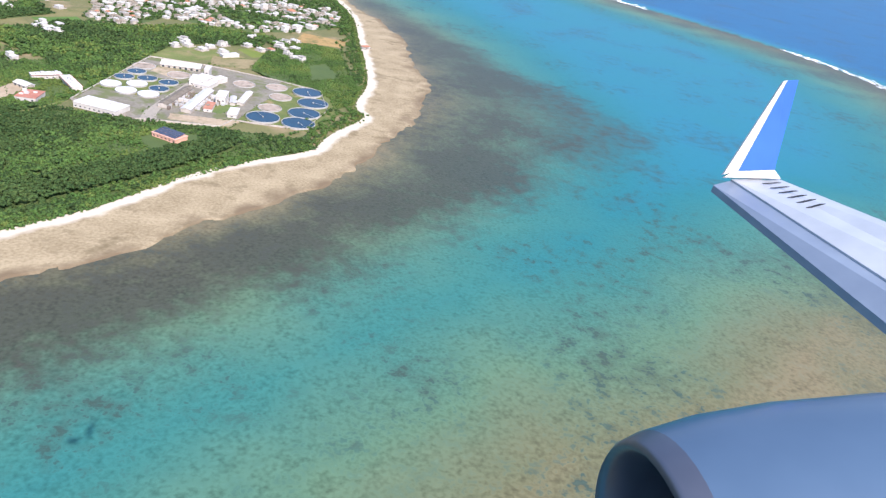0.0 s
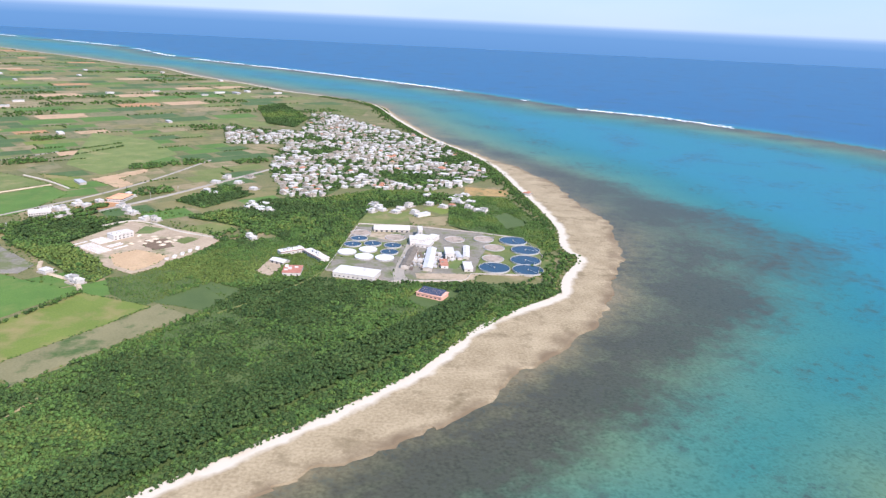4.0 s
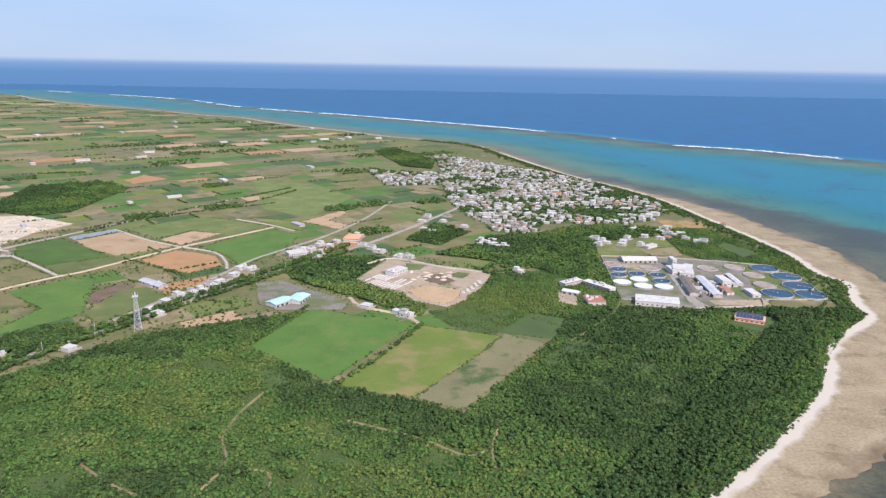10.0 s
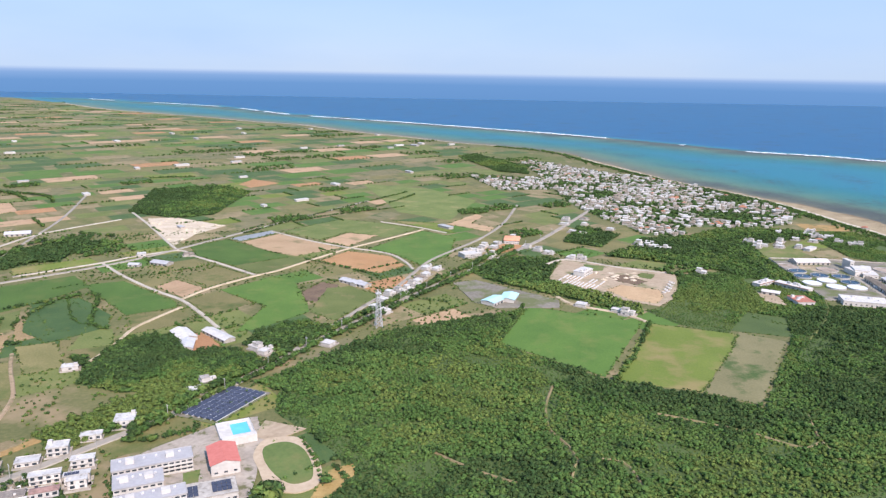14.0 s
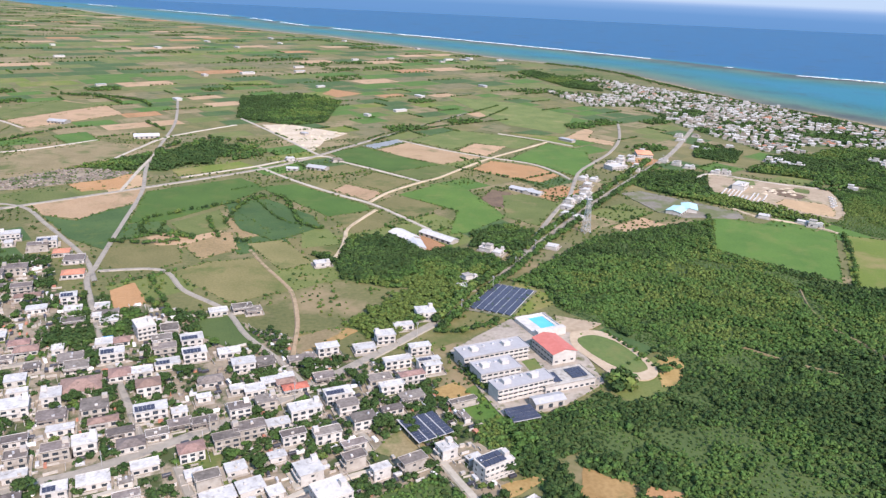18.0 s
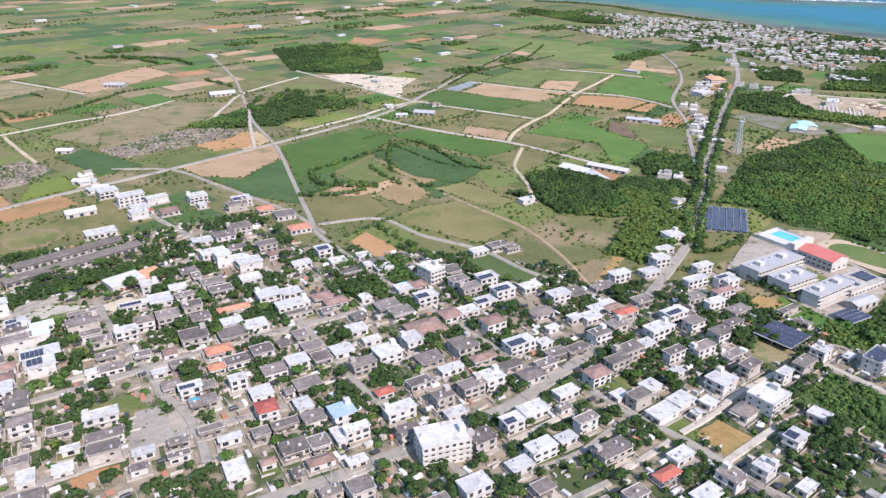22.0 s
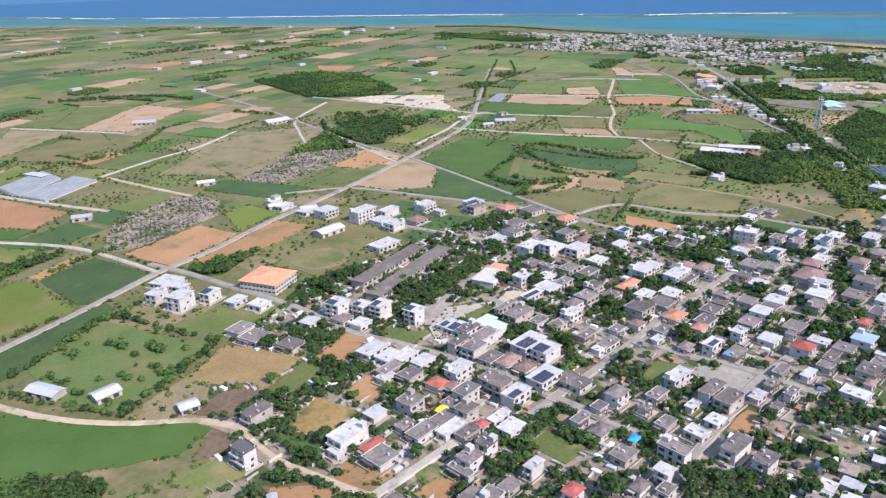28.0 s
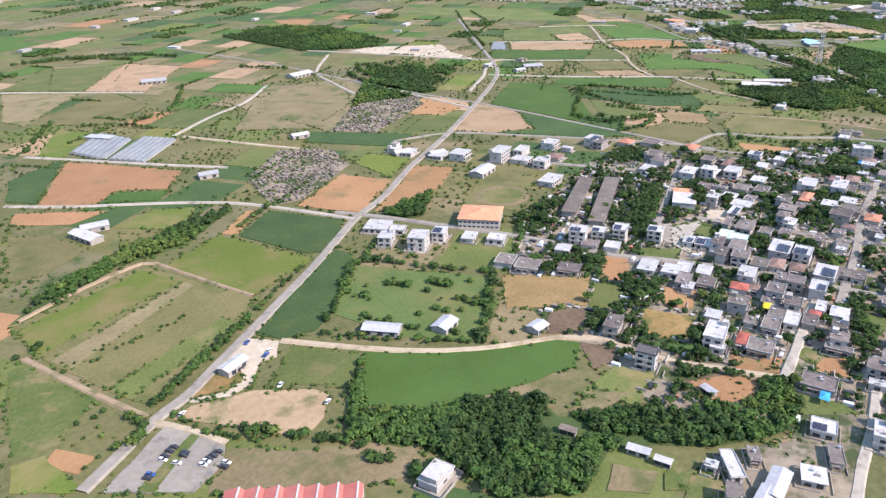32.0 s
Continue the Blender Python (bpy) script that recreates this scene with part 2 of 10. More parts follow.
material("pink_wall", (0.58, 0.3, 0.22), (0.72, 0.42, 0.32), 0.5, 0.15, bump=0.05)
material("white_roof", (0.42, 0.405, 0.375), (0.62, 0.6, 0.56), 0.9, 0.25, rough=0.6, vary=0.07, third=((0.36, 0.34, 0.3), 0.35, 0.56, 0.7))
material("grey_roof", (0.125, 0.1, 0.079), (0.31, 0.257, 0.206), 1.4, 0.25, bump=0.5, vary=0.34, third=((0.1, 0.08, 0.065), 0.4, 0.55, 0.7))
material("old_roof", (0.11, 0.09, 0.073), (0.21, 0.178, 0.148), 0.9, 0.2, bump=0.3, vary=0.1, third=((0.3, 0.27, 0.23), 0.3, 0.58, 0.72))
material("slab_roof", (0.24, 0.22, 0.195), (0.42, 0.39, 0.345), 0.8, 0.2, bump=0.2, vary=0.2, third=((0.15, 0.135, 0.115), 0.35, 0.54, 0.7))
material("pale_deck", (0.3, 0.3, 0.305), (0.4, 0.4, 0.405), 0.8, 0.15, bump=0.1)
material("red_roof", (0.28, 0.11, 0.07), (0.42, 0.2, 0.135), 0.9, 0.25, bump=0.3, vary=0.2)
material("orange_roof", (0.62, 0.25, 0.12), (0.78, 0.38, 0.22), 0.6, 0.2, rough=0.6)
material("bright_red_roof", (0.46, 0.13, 0.1), (0.56, 0.19, 0.15), 0.6, 0.2, rough=0.6)
material("blue_roof", (0.3, 0.4, 0.52), (0.45, 0.55, 0.65), 0.7, 0.2, rough=0.5, vary=0.15)
material("teal_roof", (0.33, 0.58, 0.62), (0.45, 0.68, 0.71), 0.5, 0.2, rough=0.45)
material("metal_roof", (0.34, 0.34, 0.34), (0.5, 0.5, 0.49), 0.8, 0.2, rough=0.5, vary=0.15)
material("panel", (0.03, 0.035, 0.055), (0.06, 0.067, 0.095), 0.5, 0.2, rough=0.25, spec=0.5)
material("panel_frame", (0.45, 0.46, 0.48), (0.58, 0.59, 0.6), 1.0, 0.3, rough=0.4)
material("glass", (0.02, 0.028, 0.035), (0.06, 0.075, 0.09), 0.6, 0.2, rough=0.15, spec=0.5)
material("frame", (0.4, 0.4, 0.4), (0.55, 0.55, 0.55), 2.0, 0.3, rough=0.5)
material("tank_rim", (0.28, 0.275, 0.255), (0.42, 0.41, 0.39), 0.6, 0.2, rough=0.7)
material("tank_water", (0.006, 0.03, 0.055), (0.012, 0.05, 0.085), 0.4, 0.1, rough=0.2, spec=0.25)
material("tank_cover", (0.52, 0.58, 0.6), (0.66, 0.71, 0.72), 0.3, 0.1, rough=0.5)
material("tank_floor", (0.24, 0.19, 0.145), (0.4, 0.33, 0.265), 0.3, 0.1, third=((0.16, 0.14, 0.1), 0.2, 0.52, 0.65))
material("pool_water", (0.06, 0.4, 0.55), (0.1, 0.5, 0.65), 0.3, 0.1, rough=0.15, spec=0.5)
material("rubber_track", (0.36, 0.275, 0.18), (0.49, 0.395, 0.28), 0.5, 0.1)
material("steel", (0.5, 0.5, 0.5), (0.66, 0.66, 0.66), 1.0, 0.3, rough=0.4, metal=0.4)
material("beach", (0.4, 0.36, 0.28), (0.52, 0.47, 0.38), 0.4, 0.05, bump=0.3)
material("rock_flat", (0.19, 0.143, 0.077), (0.4, 0.325, 0.2), 0.6, 0.05, bump=0.5, third=((0.17, 0.13, 0.07), 0.06, 0.55, 0.68))
material("foam", (0.78, 0.8, 0.82), (0.92, 0.93, 0.94), 0.6, 0.1)
material("stone", (0.09, 0.075, 0.06), (0.3, 0.265, 0.22), 0.7, 0.2, bump=0.4, vary=0.35, island=True)
material("house_white", (0.4, 0.38, 0.35), (0.62, 0.6, 0.56), 0.5, 0.12, bump=0.05, vary=0.08, third=((0.28, 0.25, 0.21), 0.6, 0.56, 0.72))
material("paint_roof", (0.36, 0.35, 0.33), (0.6, 0.59, 0.56), 0.9, 0.25, rough=0.6, vary=0.1, third=((0.26, 0.24, 0.21), 0.5, 0.54, 0.7))
material("weathered_roof", (0.085, 0.072, 0.062), (0.25, 0.215, 0.188), 0.9, 0.2, bump=0.3, vary=0.3, third=((0.3, 0.27, 0.235), 0.4, 0.58, 0.74))
material("dark_roof", (0.075, 0.07, 0.07), (0.14, 0.13, 0.125), 0.9, 0.2, bump=0.2)
material("green_roof", (0.46, 0.56, 0.46), (0.6, 0.7, 0.6), 0.7, 0.2, rough=0.6)
material("tile_red", (0.3, 0.075, 0.055), (0.46, 0.15, 0.11), 1.1, 0.3, bump=0.3, vary=0.12, third=((0.2, 0.08, 0.06), 0.5, 0.56, 0.7))
material("tile_orange", (0.42, 0.17, 0.095), (0.58, 0.28, 0.18), 1.1, 0.3, bump=0.3, vary=0.12, third=((0.3, 0.16, 0.11), 0.5, 0.56, 0.7))
material("tile_brown", (0.17, 0.105, 0.085), (0.31, 0.205, 0.17), 1.1, 0.3, bump=0.3, vary=0.2, third=((0.13, 0.09, 0.075), 0.5, 0.56, 0.7))
material("car_white", (0.7, 0.7, 0.7), (0.8, 0.8, 0.8), 1, 0.3, rough=0.3, spec=0.5)
material("car_dark", (0.03, 0.03, 0.035), (0.06, 0.06, 0.07), 1, 0.3, rough=0.3, spec=0.5)
material("car_blue", (0.03, 0.08, 0.3), (0.05, 0.12, 0.4), 1, 0.3, rough=0.3, spec=0.5)
material("blue_sheet", (0.02, 0.25, 0.6), (0.05, 0.4, 0.8), 0.8, 0.2, rough=0.5)
material("yellow_sheet", (0.8, 0.62, 0.02), (0.9, 0.75, 0.05), 0.8, 0.2, rough=0.5)


def wet_edge(name, colour):
    """Darkens a rock material where the tide has wetted it, by the shore's own attribute and noise."""
    m = MATS[name]
    n, l = m.node_tree.nodes, m.node_tree.links
    b = n["Principled BSDF"]
    dry_socket = b.inputs["Base Color"].links[0].from_socket
    wet, geo, t = n.new("ShaderNodeAttribute"), n.new("ShaderNodeNewGeometry"), n.new("ShaderNodeTexNoise")
    wet.attribute_name = "wet"
    t.inputs["Scale"].default_value, t.inputs["Detail"].default_value = 0.045, 6.0
    l.new(geo.outputs["Position"], t.inputs["Vector"])
    add = n.new("ShaderNodeMath")
    add.operation = "MULTIPLY_ADD"
    add.inputs[1].default_value = 0.9
    l.new(t.outputs["Fac"], add.inputs[0])
    l.new(wet.outputs["Fac"], add.inputs[2])
    span = n.new("ShaderNodeMapRange")
    span.inputs["From Min"].default_value, span.inputs["From Max"].default_value = 1.28, 1.55
    l.new(add.outputs[0], span.inputs["Value"])
    mix = n.new("ShaderNodeMixRGB")
    mix.inputs["Color2"].default_value = (*colour, 1)
    l.new(span.outputs[0], mix.inputs["Fac"])
    shell, fleck, sandy, pale = n.new("ShaderNodeAttribute"), n.new("ShaderNodeTexNoise"), n.new("ShaderNodeMapRange"), n.new("ShaderNodeMixRGB")
    shell.attribute_name = "shell"
    fleck.inputs["Scale"].default_value, fleck.inputs["Detail"].default_value = 0.07, 7.0
    l.new(geo.outputs["Position"], fleck.inputs["Vector"])
    spread = n.new("ShaderNodeMath")
    spread.operation = "MULTIPLY_ADD"
    spread.inputs[1].default_value = 12.0
    l.new(fleck.outputs["Fac"], spread.inputs[0])
    l.new(shell.outputs["Fac"], spread.inputs[2])
    sandy.inputs["From Min"].default_value, sandy.inputs["From Max"].default_value = 15.5, 12.0
    l.new(spread.outputs[0], sandy.inputs["Value"])
    l.new(sandy.outputs[0], pale.inputs["Fac"])
    l.new(dry_socket, pale.inputs["Color1"])
    pale.inputs["Color2"].default_value = (0.5, 0.445, 0.35, 1)
    l.new(pale.outputs[0], mix.inputs["Color1"])
    l.new(mix.outputs[0], b.inputs["Base Color"])


wet_edge("rock_flat", (0.16, 0.115, 0.065))


def lagoon_material():
    """Sea water over sand, weed and coral: the bed's kinds come from the depth and weed of the plan."""
    m = bpy.data.materials.new("lagoon_water")
    m.use_nodes = True
    n, l = m.node_tree.nodes, m.node_tree.links
    b = n["Principled BSDF"]
    depth, weed = n.new("ShaderNodeAttribute"), n.new("ShaderNodeAttribute")
    depth.attribute_name, weed.attribute_name = "depth", "weed"
    geo = n.new("ShaderNodeNewGeometry")
    noises = []
    for scale, detail in ((0.012, 6.0), (0.11, 5.0), (0.5, 4.0)):
        t = n.new("ShaderNodeTexNoise")
        t.inputs["Scale"].default_value, t.inputs["Detail"].default_value = scale, detail
        l.new(geo.outputs["Position"], t.inputs["Vector"])
        noises.append(t.outputs["Fac"])

    def mathn(op, a, b_):
        k = n.new("ShaderNodeMath")
        k.operation = op
        for i, v in enumerate((a, b_)):
            if isinstance(v, (int, float)):
                k.inputs[i].default_value = v
            else:
                l.new(v, k.inputs[i])
        return k.outputs[0]

    shift = mathn("MULTIPLY", mathn("SUBTRACT", noises[0], 0.5), 0.22)
    d = mathn("ADD", depth.outputs["Fac"], shift)
    bed = ramp_node(n, [(0.0, (0.2, 0.155, 0.085)), (0.1, (0.13, 0.135, 0.072)), (0.24, (0.085, 0.165, 0.1)), (0.4, (0.032, 0.155, 0.132)), (0.55, (0.008, 0.142, 0.158)), (0.7, (0.007, 0.148, 0.2)), (0.82, (0.008, 0.115, 0.215)), (1.0, (0.006, 0.088, 0.19))])
    l.new(d, bed.inputs[0])
    spots = n.new("ShaderNodeMapRange")
    spots.inputs["From Min"].default_value, spots.inputs["From Max"].default_value = 0.53, 0.6
    l.new(mathn("ADD", mathn("MULTIPLY", noises[1], 0.5), mathn("MULTIPLY", noises[2], 0.5)), spots.inputs["Value"])
    shallow = n.new("ShaderNodeMapRange")
    shallow.inputs["From Min"].default_value, shallow.inputs["From Max"].default_value = 0.82, 0.5
    l.new(depth.outputs["Fac"], shallow.inputs["Value"])
    coral = n.new("ShaderNodeMixRGB")
    coral.inputs["Color2"].default_value = (0.022, 0.062, 0.055, 1)
    drift = n.new("ShaderNodeMapRange")
    drift.inputs["From Min"].default_value, drift.inputs["From Max"].default_value = 0.42, 0.58
    drift.inputs["To Min"].default_value = 0.25
    l.new(noises[0], drift.inputs["Value"])
    l.new(mathn("MULTIPLY", mathn("MULTIPLY", spots.outputs[0], drift.outputs[0]), mathn("MULTIPLY", shallow.outputs[0], 0.85)), coral.inputs["Fac"])
    l.new(bed.outputs[0], coral.inputs["Color1"])
    weedy = n.new("ShaderNodeMixRGB")
    weedy.inputs["Color2"].default_value = (0.047, 0.045, 0.033, 1)
    wmask = n.new("ShaderNodeMapRange")
    wmask.inputs["From Min"].default_value, wmask.inputs["From Max"].default_value = 0.1, 0.95
    l.new(mathn("ADD", weed.outputs["Fac"], mathn("ADD", mathn("MULTIPLY", mathn("SUBTRACT", noises[1], 0.5), 1.3), mathn("MULTIPLY", mathn("SUBTRACT", noises[0], 0.5), 2.2))), wmask.inputs["Value"])
    l.new(mathn("MULTIPLY", wmask.outputs[0], 0.85), weedy.inputs["Fac"])
    l.new(coral.outputs[0], weedy.inputs["Color1"])
    grain = n.new("ShaderNodeMapRange")
    grain.inputs["From Min"].default_value, grain.inputs["From Max"].default_value = 0.32, 0.68
    grain.inputs["To Min"].default_value, grain.inputs["To Max"].default_value = 0.62, 1.3
    l.new(mathn("ADD", mathn("MULTIPLY", noises[1], 0.35), mathn("MULTIPLY", noises[2], 0.65)), grain.inputs["Value"])
    calm = n.new("ShaderNodeMapRange")
    calm.inputs["From Min"].default_value, calm.inputs["From Max"].default_value = 0.7, 0.35
    calm.inputs["To Min"].default_value = 0.1
    l.new(depth.outputs["Fac"], calm.inputs["Value"])
    strength = mathn("ADD", mathn("MULTIPLY", mathn("SUBTRACT", grain.outputs[0], 1.0), calm.outputs[0]), 1.0)
    mottled = n.new("ShaderNodeVectorMath")
    mottled.operation = "SCALE"
    l.new(weedy.outputs[0], mottled.inputs[0])
    l.new(strength, mottled.inputs["Scale"])
    l.new(mottled.outputs[0], b.inputs["Base Color"])
    b.inputs["Roughness"].default_value, b.inputs["Specular IOR Level"].default_value = 0.4, 0.1
    ripple = n.new("ShaderNodeBump")
    ripple.inputs["Strength"].default_value, ripple.inputs["Distance"].default_value = 0.25, 0.4
    l.new(noises[2], ripple.inputs["Height"])
    l.new(ripple.outputs[0], b.inputs["Normal"])
    MATS["lagoon_water"] = m


lagoon_material()

# ---- mesh tools ----


def mesh_of(name, verts, faces, mats, smooth=False, ids=None):
    me = bpy.data.meshes.new(name)
    me.from_pydata([tuple(v) for v in verts], [], faces)
    for k in mats if isinstance(mats, (list, tuple)) else [mats]:
        me.materials.append(MATS[k])
    if ids is not None:
        me.polygons.foreach_set("material_index", ids)
    if smooth:
        me.shade_smooth()
    me.update()
    return me


def fast_mesh(name, verts, tris, mats, ids=None):
    """A mesh from numpy arrays of corners and triangles."""
    me = bpy.data.meshes.new(name)
    me.vertices.add(len(verts))
    me.vertices.foreach_set("co", np.asarray(verts, np.float32).ravel())
    me.loops.add(len(tris) * 3)
    me.loops.foreach_set("vertex_index", np.asarray(tris, np.int32).ravel())
    me.polygons.add(len(tris))
    me.polygons.foreach_set("loop_start", np.arange(0, len(tris) * 3, 3, dtype=np.int32))
    for k in mats if isinstance(mats, (list, tuple)) else [mats]:
        me.materials.append(MATS[k])
    if ids is not None:
        me.polygons.foreach_set("material_index", np.asarray(ids, np.int32))
    me.update(calc_edges=True)
    return me


def part(name, me, parent, label=""):
    ob = new(name, me)
    ob.parent = parent
    return tagged(ob, label)


def thing(name, x, y, z, turn, label, category, group="", kind=""):
    ob = new(name)
    ob.empty_display_size = 0.5
    ob.matrix_basis = pose(x, y, z, 0, 0, turn)
    return tagged(ob, label, category, group, kind)


def box_data(x0, x1, y0, y1, z0, z1, bevel=0.0):
    b = bevel
    v = [(x0, y0, z0), (x1, y0, z0), (x1, y1, z0), (x0, y1, z0)]
    if b:
        v += [(x0, y0, z1 - b), (x1, y0, z1 - b), (x1, y1, z1 - b), (x0, y1, z1 - b)]
    v += [(x0 + b, y0 + b, z1), (x1 - b, y0 + b, z1), (x1 - b, y1 - b, z1), (x0 + b, y1 - b, z1)]
    f = [(3, 2, 1, 0)]
    for r in range(0, len(v) - 4, 4):
        f += [(r + k, r + (k + 1) % 4, r + 4 + (k + 1) % 4, r + 4 + k) for k in range(4)]
    t = len(v) - 4
    return v, f + [(t, t + 1, t + 2, t + 3)]


def boxes(name, mat, *dims):
    """One mesh of several boxes (x0, x1, y0, y1, z0, z1[, bevel])."""
    v, f = [], []
    for d in dims:
        bv, bf = box_data(*d)
        f += [tuple(i + len(v) for i in q) for q in bf]
        v += bv
    return mesh_of(name, v, f, mat)


def inside(px, py, poly):
    px, py = np.asarray(px, float), np.asarray(py, float)
    hit = np.zeros(px.shape, bool)
    for (x0, y0), (x1, y1) in zip(poly, poly[1:] + poly[:1]):
        if y0 != y1:
            hit ^= ((y0 > py) != (y1 > py)) & (px < (x1 - x0) * (py - y0) / (y1 - y0) + x0)
    return hit


def along(pts, step):
    """Points every step metres on a smooth line through pts, with their directions."""
    p = [Vector((x, y)) for x, y in pts]
    fine = []
    for i in range(len(p) - 1):
        a, b, c, d = p[max(i - 1, 0)], p[i], p[i + 1], p[min(i + 2, len(p) - 1)]
        n = max(2, int((c - b).length / step))
        for k in range(n):
            t = k / n
            fine.append(0.5 * (2 * b + (c - a) * t + (2 * a - 5 * b + 4 * c - d) * t * t + (3 * b - a - 3 * c + d) * t ** 3))
    fine.append(p[-1])
    ways = [(fine[min(i + 1, len(fine) - 1)] - fine[max(i - 1, 0)]).normalized() for i in range(len(fine))]
    return fine, ways


def to_line(px, py, line):
    """Distance of points from an open line."""
    best = np.full(np.shape(px), 1e9)
    for (x0, y0), (x1, y1) in zip(line, line[1:]):
        dx, dy = x1 - x0, y1 - y0
        t = np.clip(((px - x0) * dx + (py - y0) * dy) / (dx * dx + dy * dy), 0, 1)
        best = np.minimum(best, np.hypot(px - x0 - t * dx, py - y0 - t * dy))
    return best


def ngon(poly):
    """Triangles of a flat outline."""
    from mathutils.geometry import tessellate_polygon
    return [tuple(t) for t in tessellate_polygon([[Vector((x, y, 0)) for x, y in poly]])]


def slab(name, poly, z, mats, depth=0.3, label="", category="", kind="", group=""):
    """A flat plot with sloped edges, its own axis along the first side."""
    ox, oy = poly[0]
    turn = math.atan2(poly[1][1] - oy, poly[1][0] - ox)
    c, s_ = math.cos(-turn), math.sin(-turn)
    loc = [((x - ox) * c - (y - oy) * s_, (x - ox) * s_ + (y - oy) * c) for x, y in poly]
    n = len(loc)
    tris = ngon(loc)
    v = [(x, y, 0.0) for x, y in loc] + [(x, y, -depth) for x, y in loc]
    up = []
    for a, b, d in tris:
        area = (loc[b][0] - loc[a][0]) * (loc[d][1] - loc[a][1]) - (loc[b][1] - loc[a][1]) * (loc[d][0] - loc[a][0])
        up.append((a, b, d) if area > 0 else (a, d, b))
    f = up + [(k, (k + 1) % n, n + (k + 1) % n, n + k) for k in range(n)]
    ob = new(name, mesh_of(name, v, f, mats))
    ob.matrix_basis = pose(ox, oy, z, 0, 0, math.degrees(turn))
    return tagged(ob, label, category, group, kind)


# ---- plan ----
COAST_VEG = [(-2328.4, 3528.1), (-1948.7, 3087.0), (-1624.2, 2814.0), (-1393.3, 2652.1), (-1112.6, 2407.5), (-957.6, 2313.2), (-804.9, 2113.2), (-612.6, 1925.7), (-474.7, 1777.6), (-365.0, 1694.8), (-249.1, 1569.7), (-192.4, 1359.3), (-131.1, 1151.3), (-75.9, 1022.7), (-45.5, 923.1), (-30.9, 807.3), (-19.0, 715.7), (-13.7, 646.4), (-19.6, 577.9), (-11.3, 550.7), (-31.7, 505.7), (-43.8, 467.2), (-69.8, 441.6), (-95.7, 417.2), (-117.6, 384.5), (-136.0, 352.4), (-150.8, 334.6), (-173.1, 309.4), (-197.6, 284.9), (-230.9, 252.5), (-252.4, 232.9)]
COAST_SEA = [(-2323.3, 3541.4), (-1938.7, 3105.5), (-1612.6, 2828.9), (-1382.9, 2663.4), (-1102.8, 2421.0), (-948.4, 2325.2), (-796.1, 2125.0), (-603.9, 1937.2), (-466.0, 1786.5), (-354.3, 1704.3), (-236.9, 1575.4), (-179.1, 1363.4), (-121.0, 1154.9), (-60.6, 1018.5), (-9.3, 917.0), (12.9, 844.2), (20.7, 774.5), (33.2, 705.3), (41.1, 636.9), (34.5, 600.5), (27.4, 571.7), (9.9, 517.8), (-6.2, 472.5), (-28.1, 425.6), (-56.7, 382.7), (-84.2, 349.4), (-108.6, 313.0), (-138.8, 288.9), (-164.6, 269.6), (-189.5, 251.0), (-209.8, 233.3)]
OVAL_OUTER = [(-986.3, 330.3), (-979.2, 341.8), (-966.3, 343.3), (-958.9, 336.4), (-959.3, 325.9), (-966.9, 318.6), (-978.0, 317.9)]
OVAL_INNER = [(-983.8, 329.1), (-977.8, 338.4), (-966.5, 340.2), (-961.2, 335.3), (-961.8, 327.8), (-968.1, 321.7), (-977.9, 320.7)]
FARM_CORE = [(-144.8, 614.9), (-121.2, 611.4), (-99.3, 579.0), (-108.2, 540.0), (-134.6, 510.7), (-152.5, 506.4), (-155.8, 527.4)]
VILLAGE = [(-351.5, 1357.7), (-324.3, 1406.2), (-243.9, 1279.5), (-186.6, 1199.6), (-143.6, 1154.5), (-91.2, 1024.7), (-63.2, 913.0), (-54.9, 864.5), (-96.5, 802.2), (-138.5, 771.5), (-200.9, 775.5), (-228.8, 772.2), (-247.5, 723.0), (-284.9, 724.0), (-334.0, 890.9), (-337.1, 1036.3), (-418.8, 1020.7), (-460.4, 1169.3), (-333.9, 1155.0)]
TRACK_OUTER = [(-590.3, 272.6), (-585.4, 276.3), (-574.8, 276.4), (-566.9, 266.4), (-560.0, 250.6), (-559.3, 238.3), (-564.6, 232.3), (-570.0, 231.6), (-578.7, 234.1), (-586.7, 249.6), (-591.3, 260.3)]
TRACK_INNER = [(-587.8, 267.5), (-579.4, 272.1), (-570.9, 266.6), (-564.8, 254.3), (-562.5, 243.9), (-564.4, 239.7), (-570.5, 237.9), (-578.6, 244.8), (-586.0, 257.1)]
POOL = [(-603.2, 273.3), (-596.0, 276.6), (-601.4, 288.1), (-608.6, 284.8)]
QUARRY = [(-837.6, 773.0), (-809.9, 782.3), (-741.0, 741.2), (-759.2, 697.3), (-763.3, 646.9), (-809.6, 714.9)]
GRAVES_A = [(-1066.5, 431.2), (-1032.2, 474.9), (-1005.7, 454.2), (-1010.3, 422.3), (-1054.3, 386.0), (-1069.2, 387.4)]
GRAVES_B = [(-988.2, 494.8), (-940.0, 552.5), (-893.1, 542.6), (-900.5, 520.2), (-966.6, 472.6)]

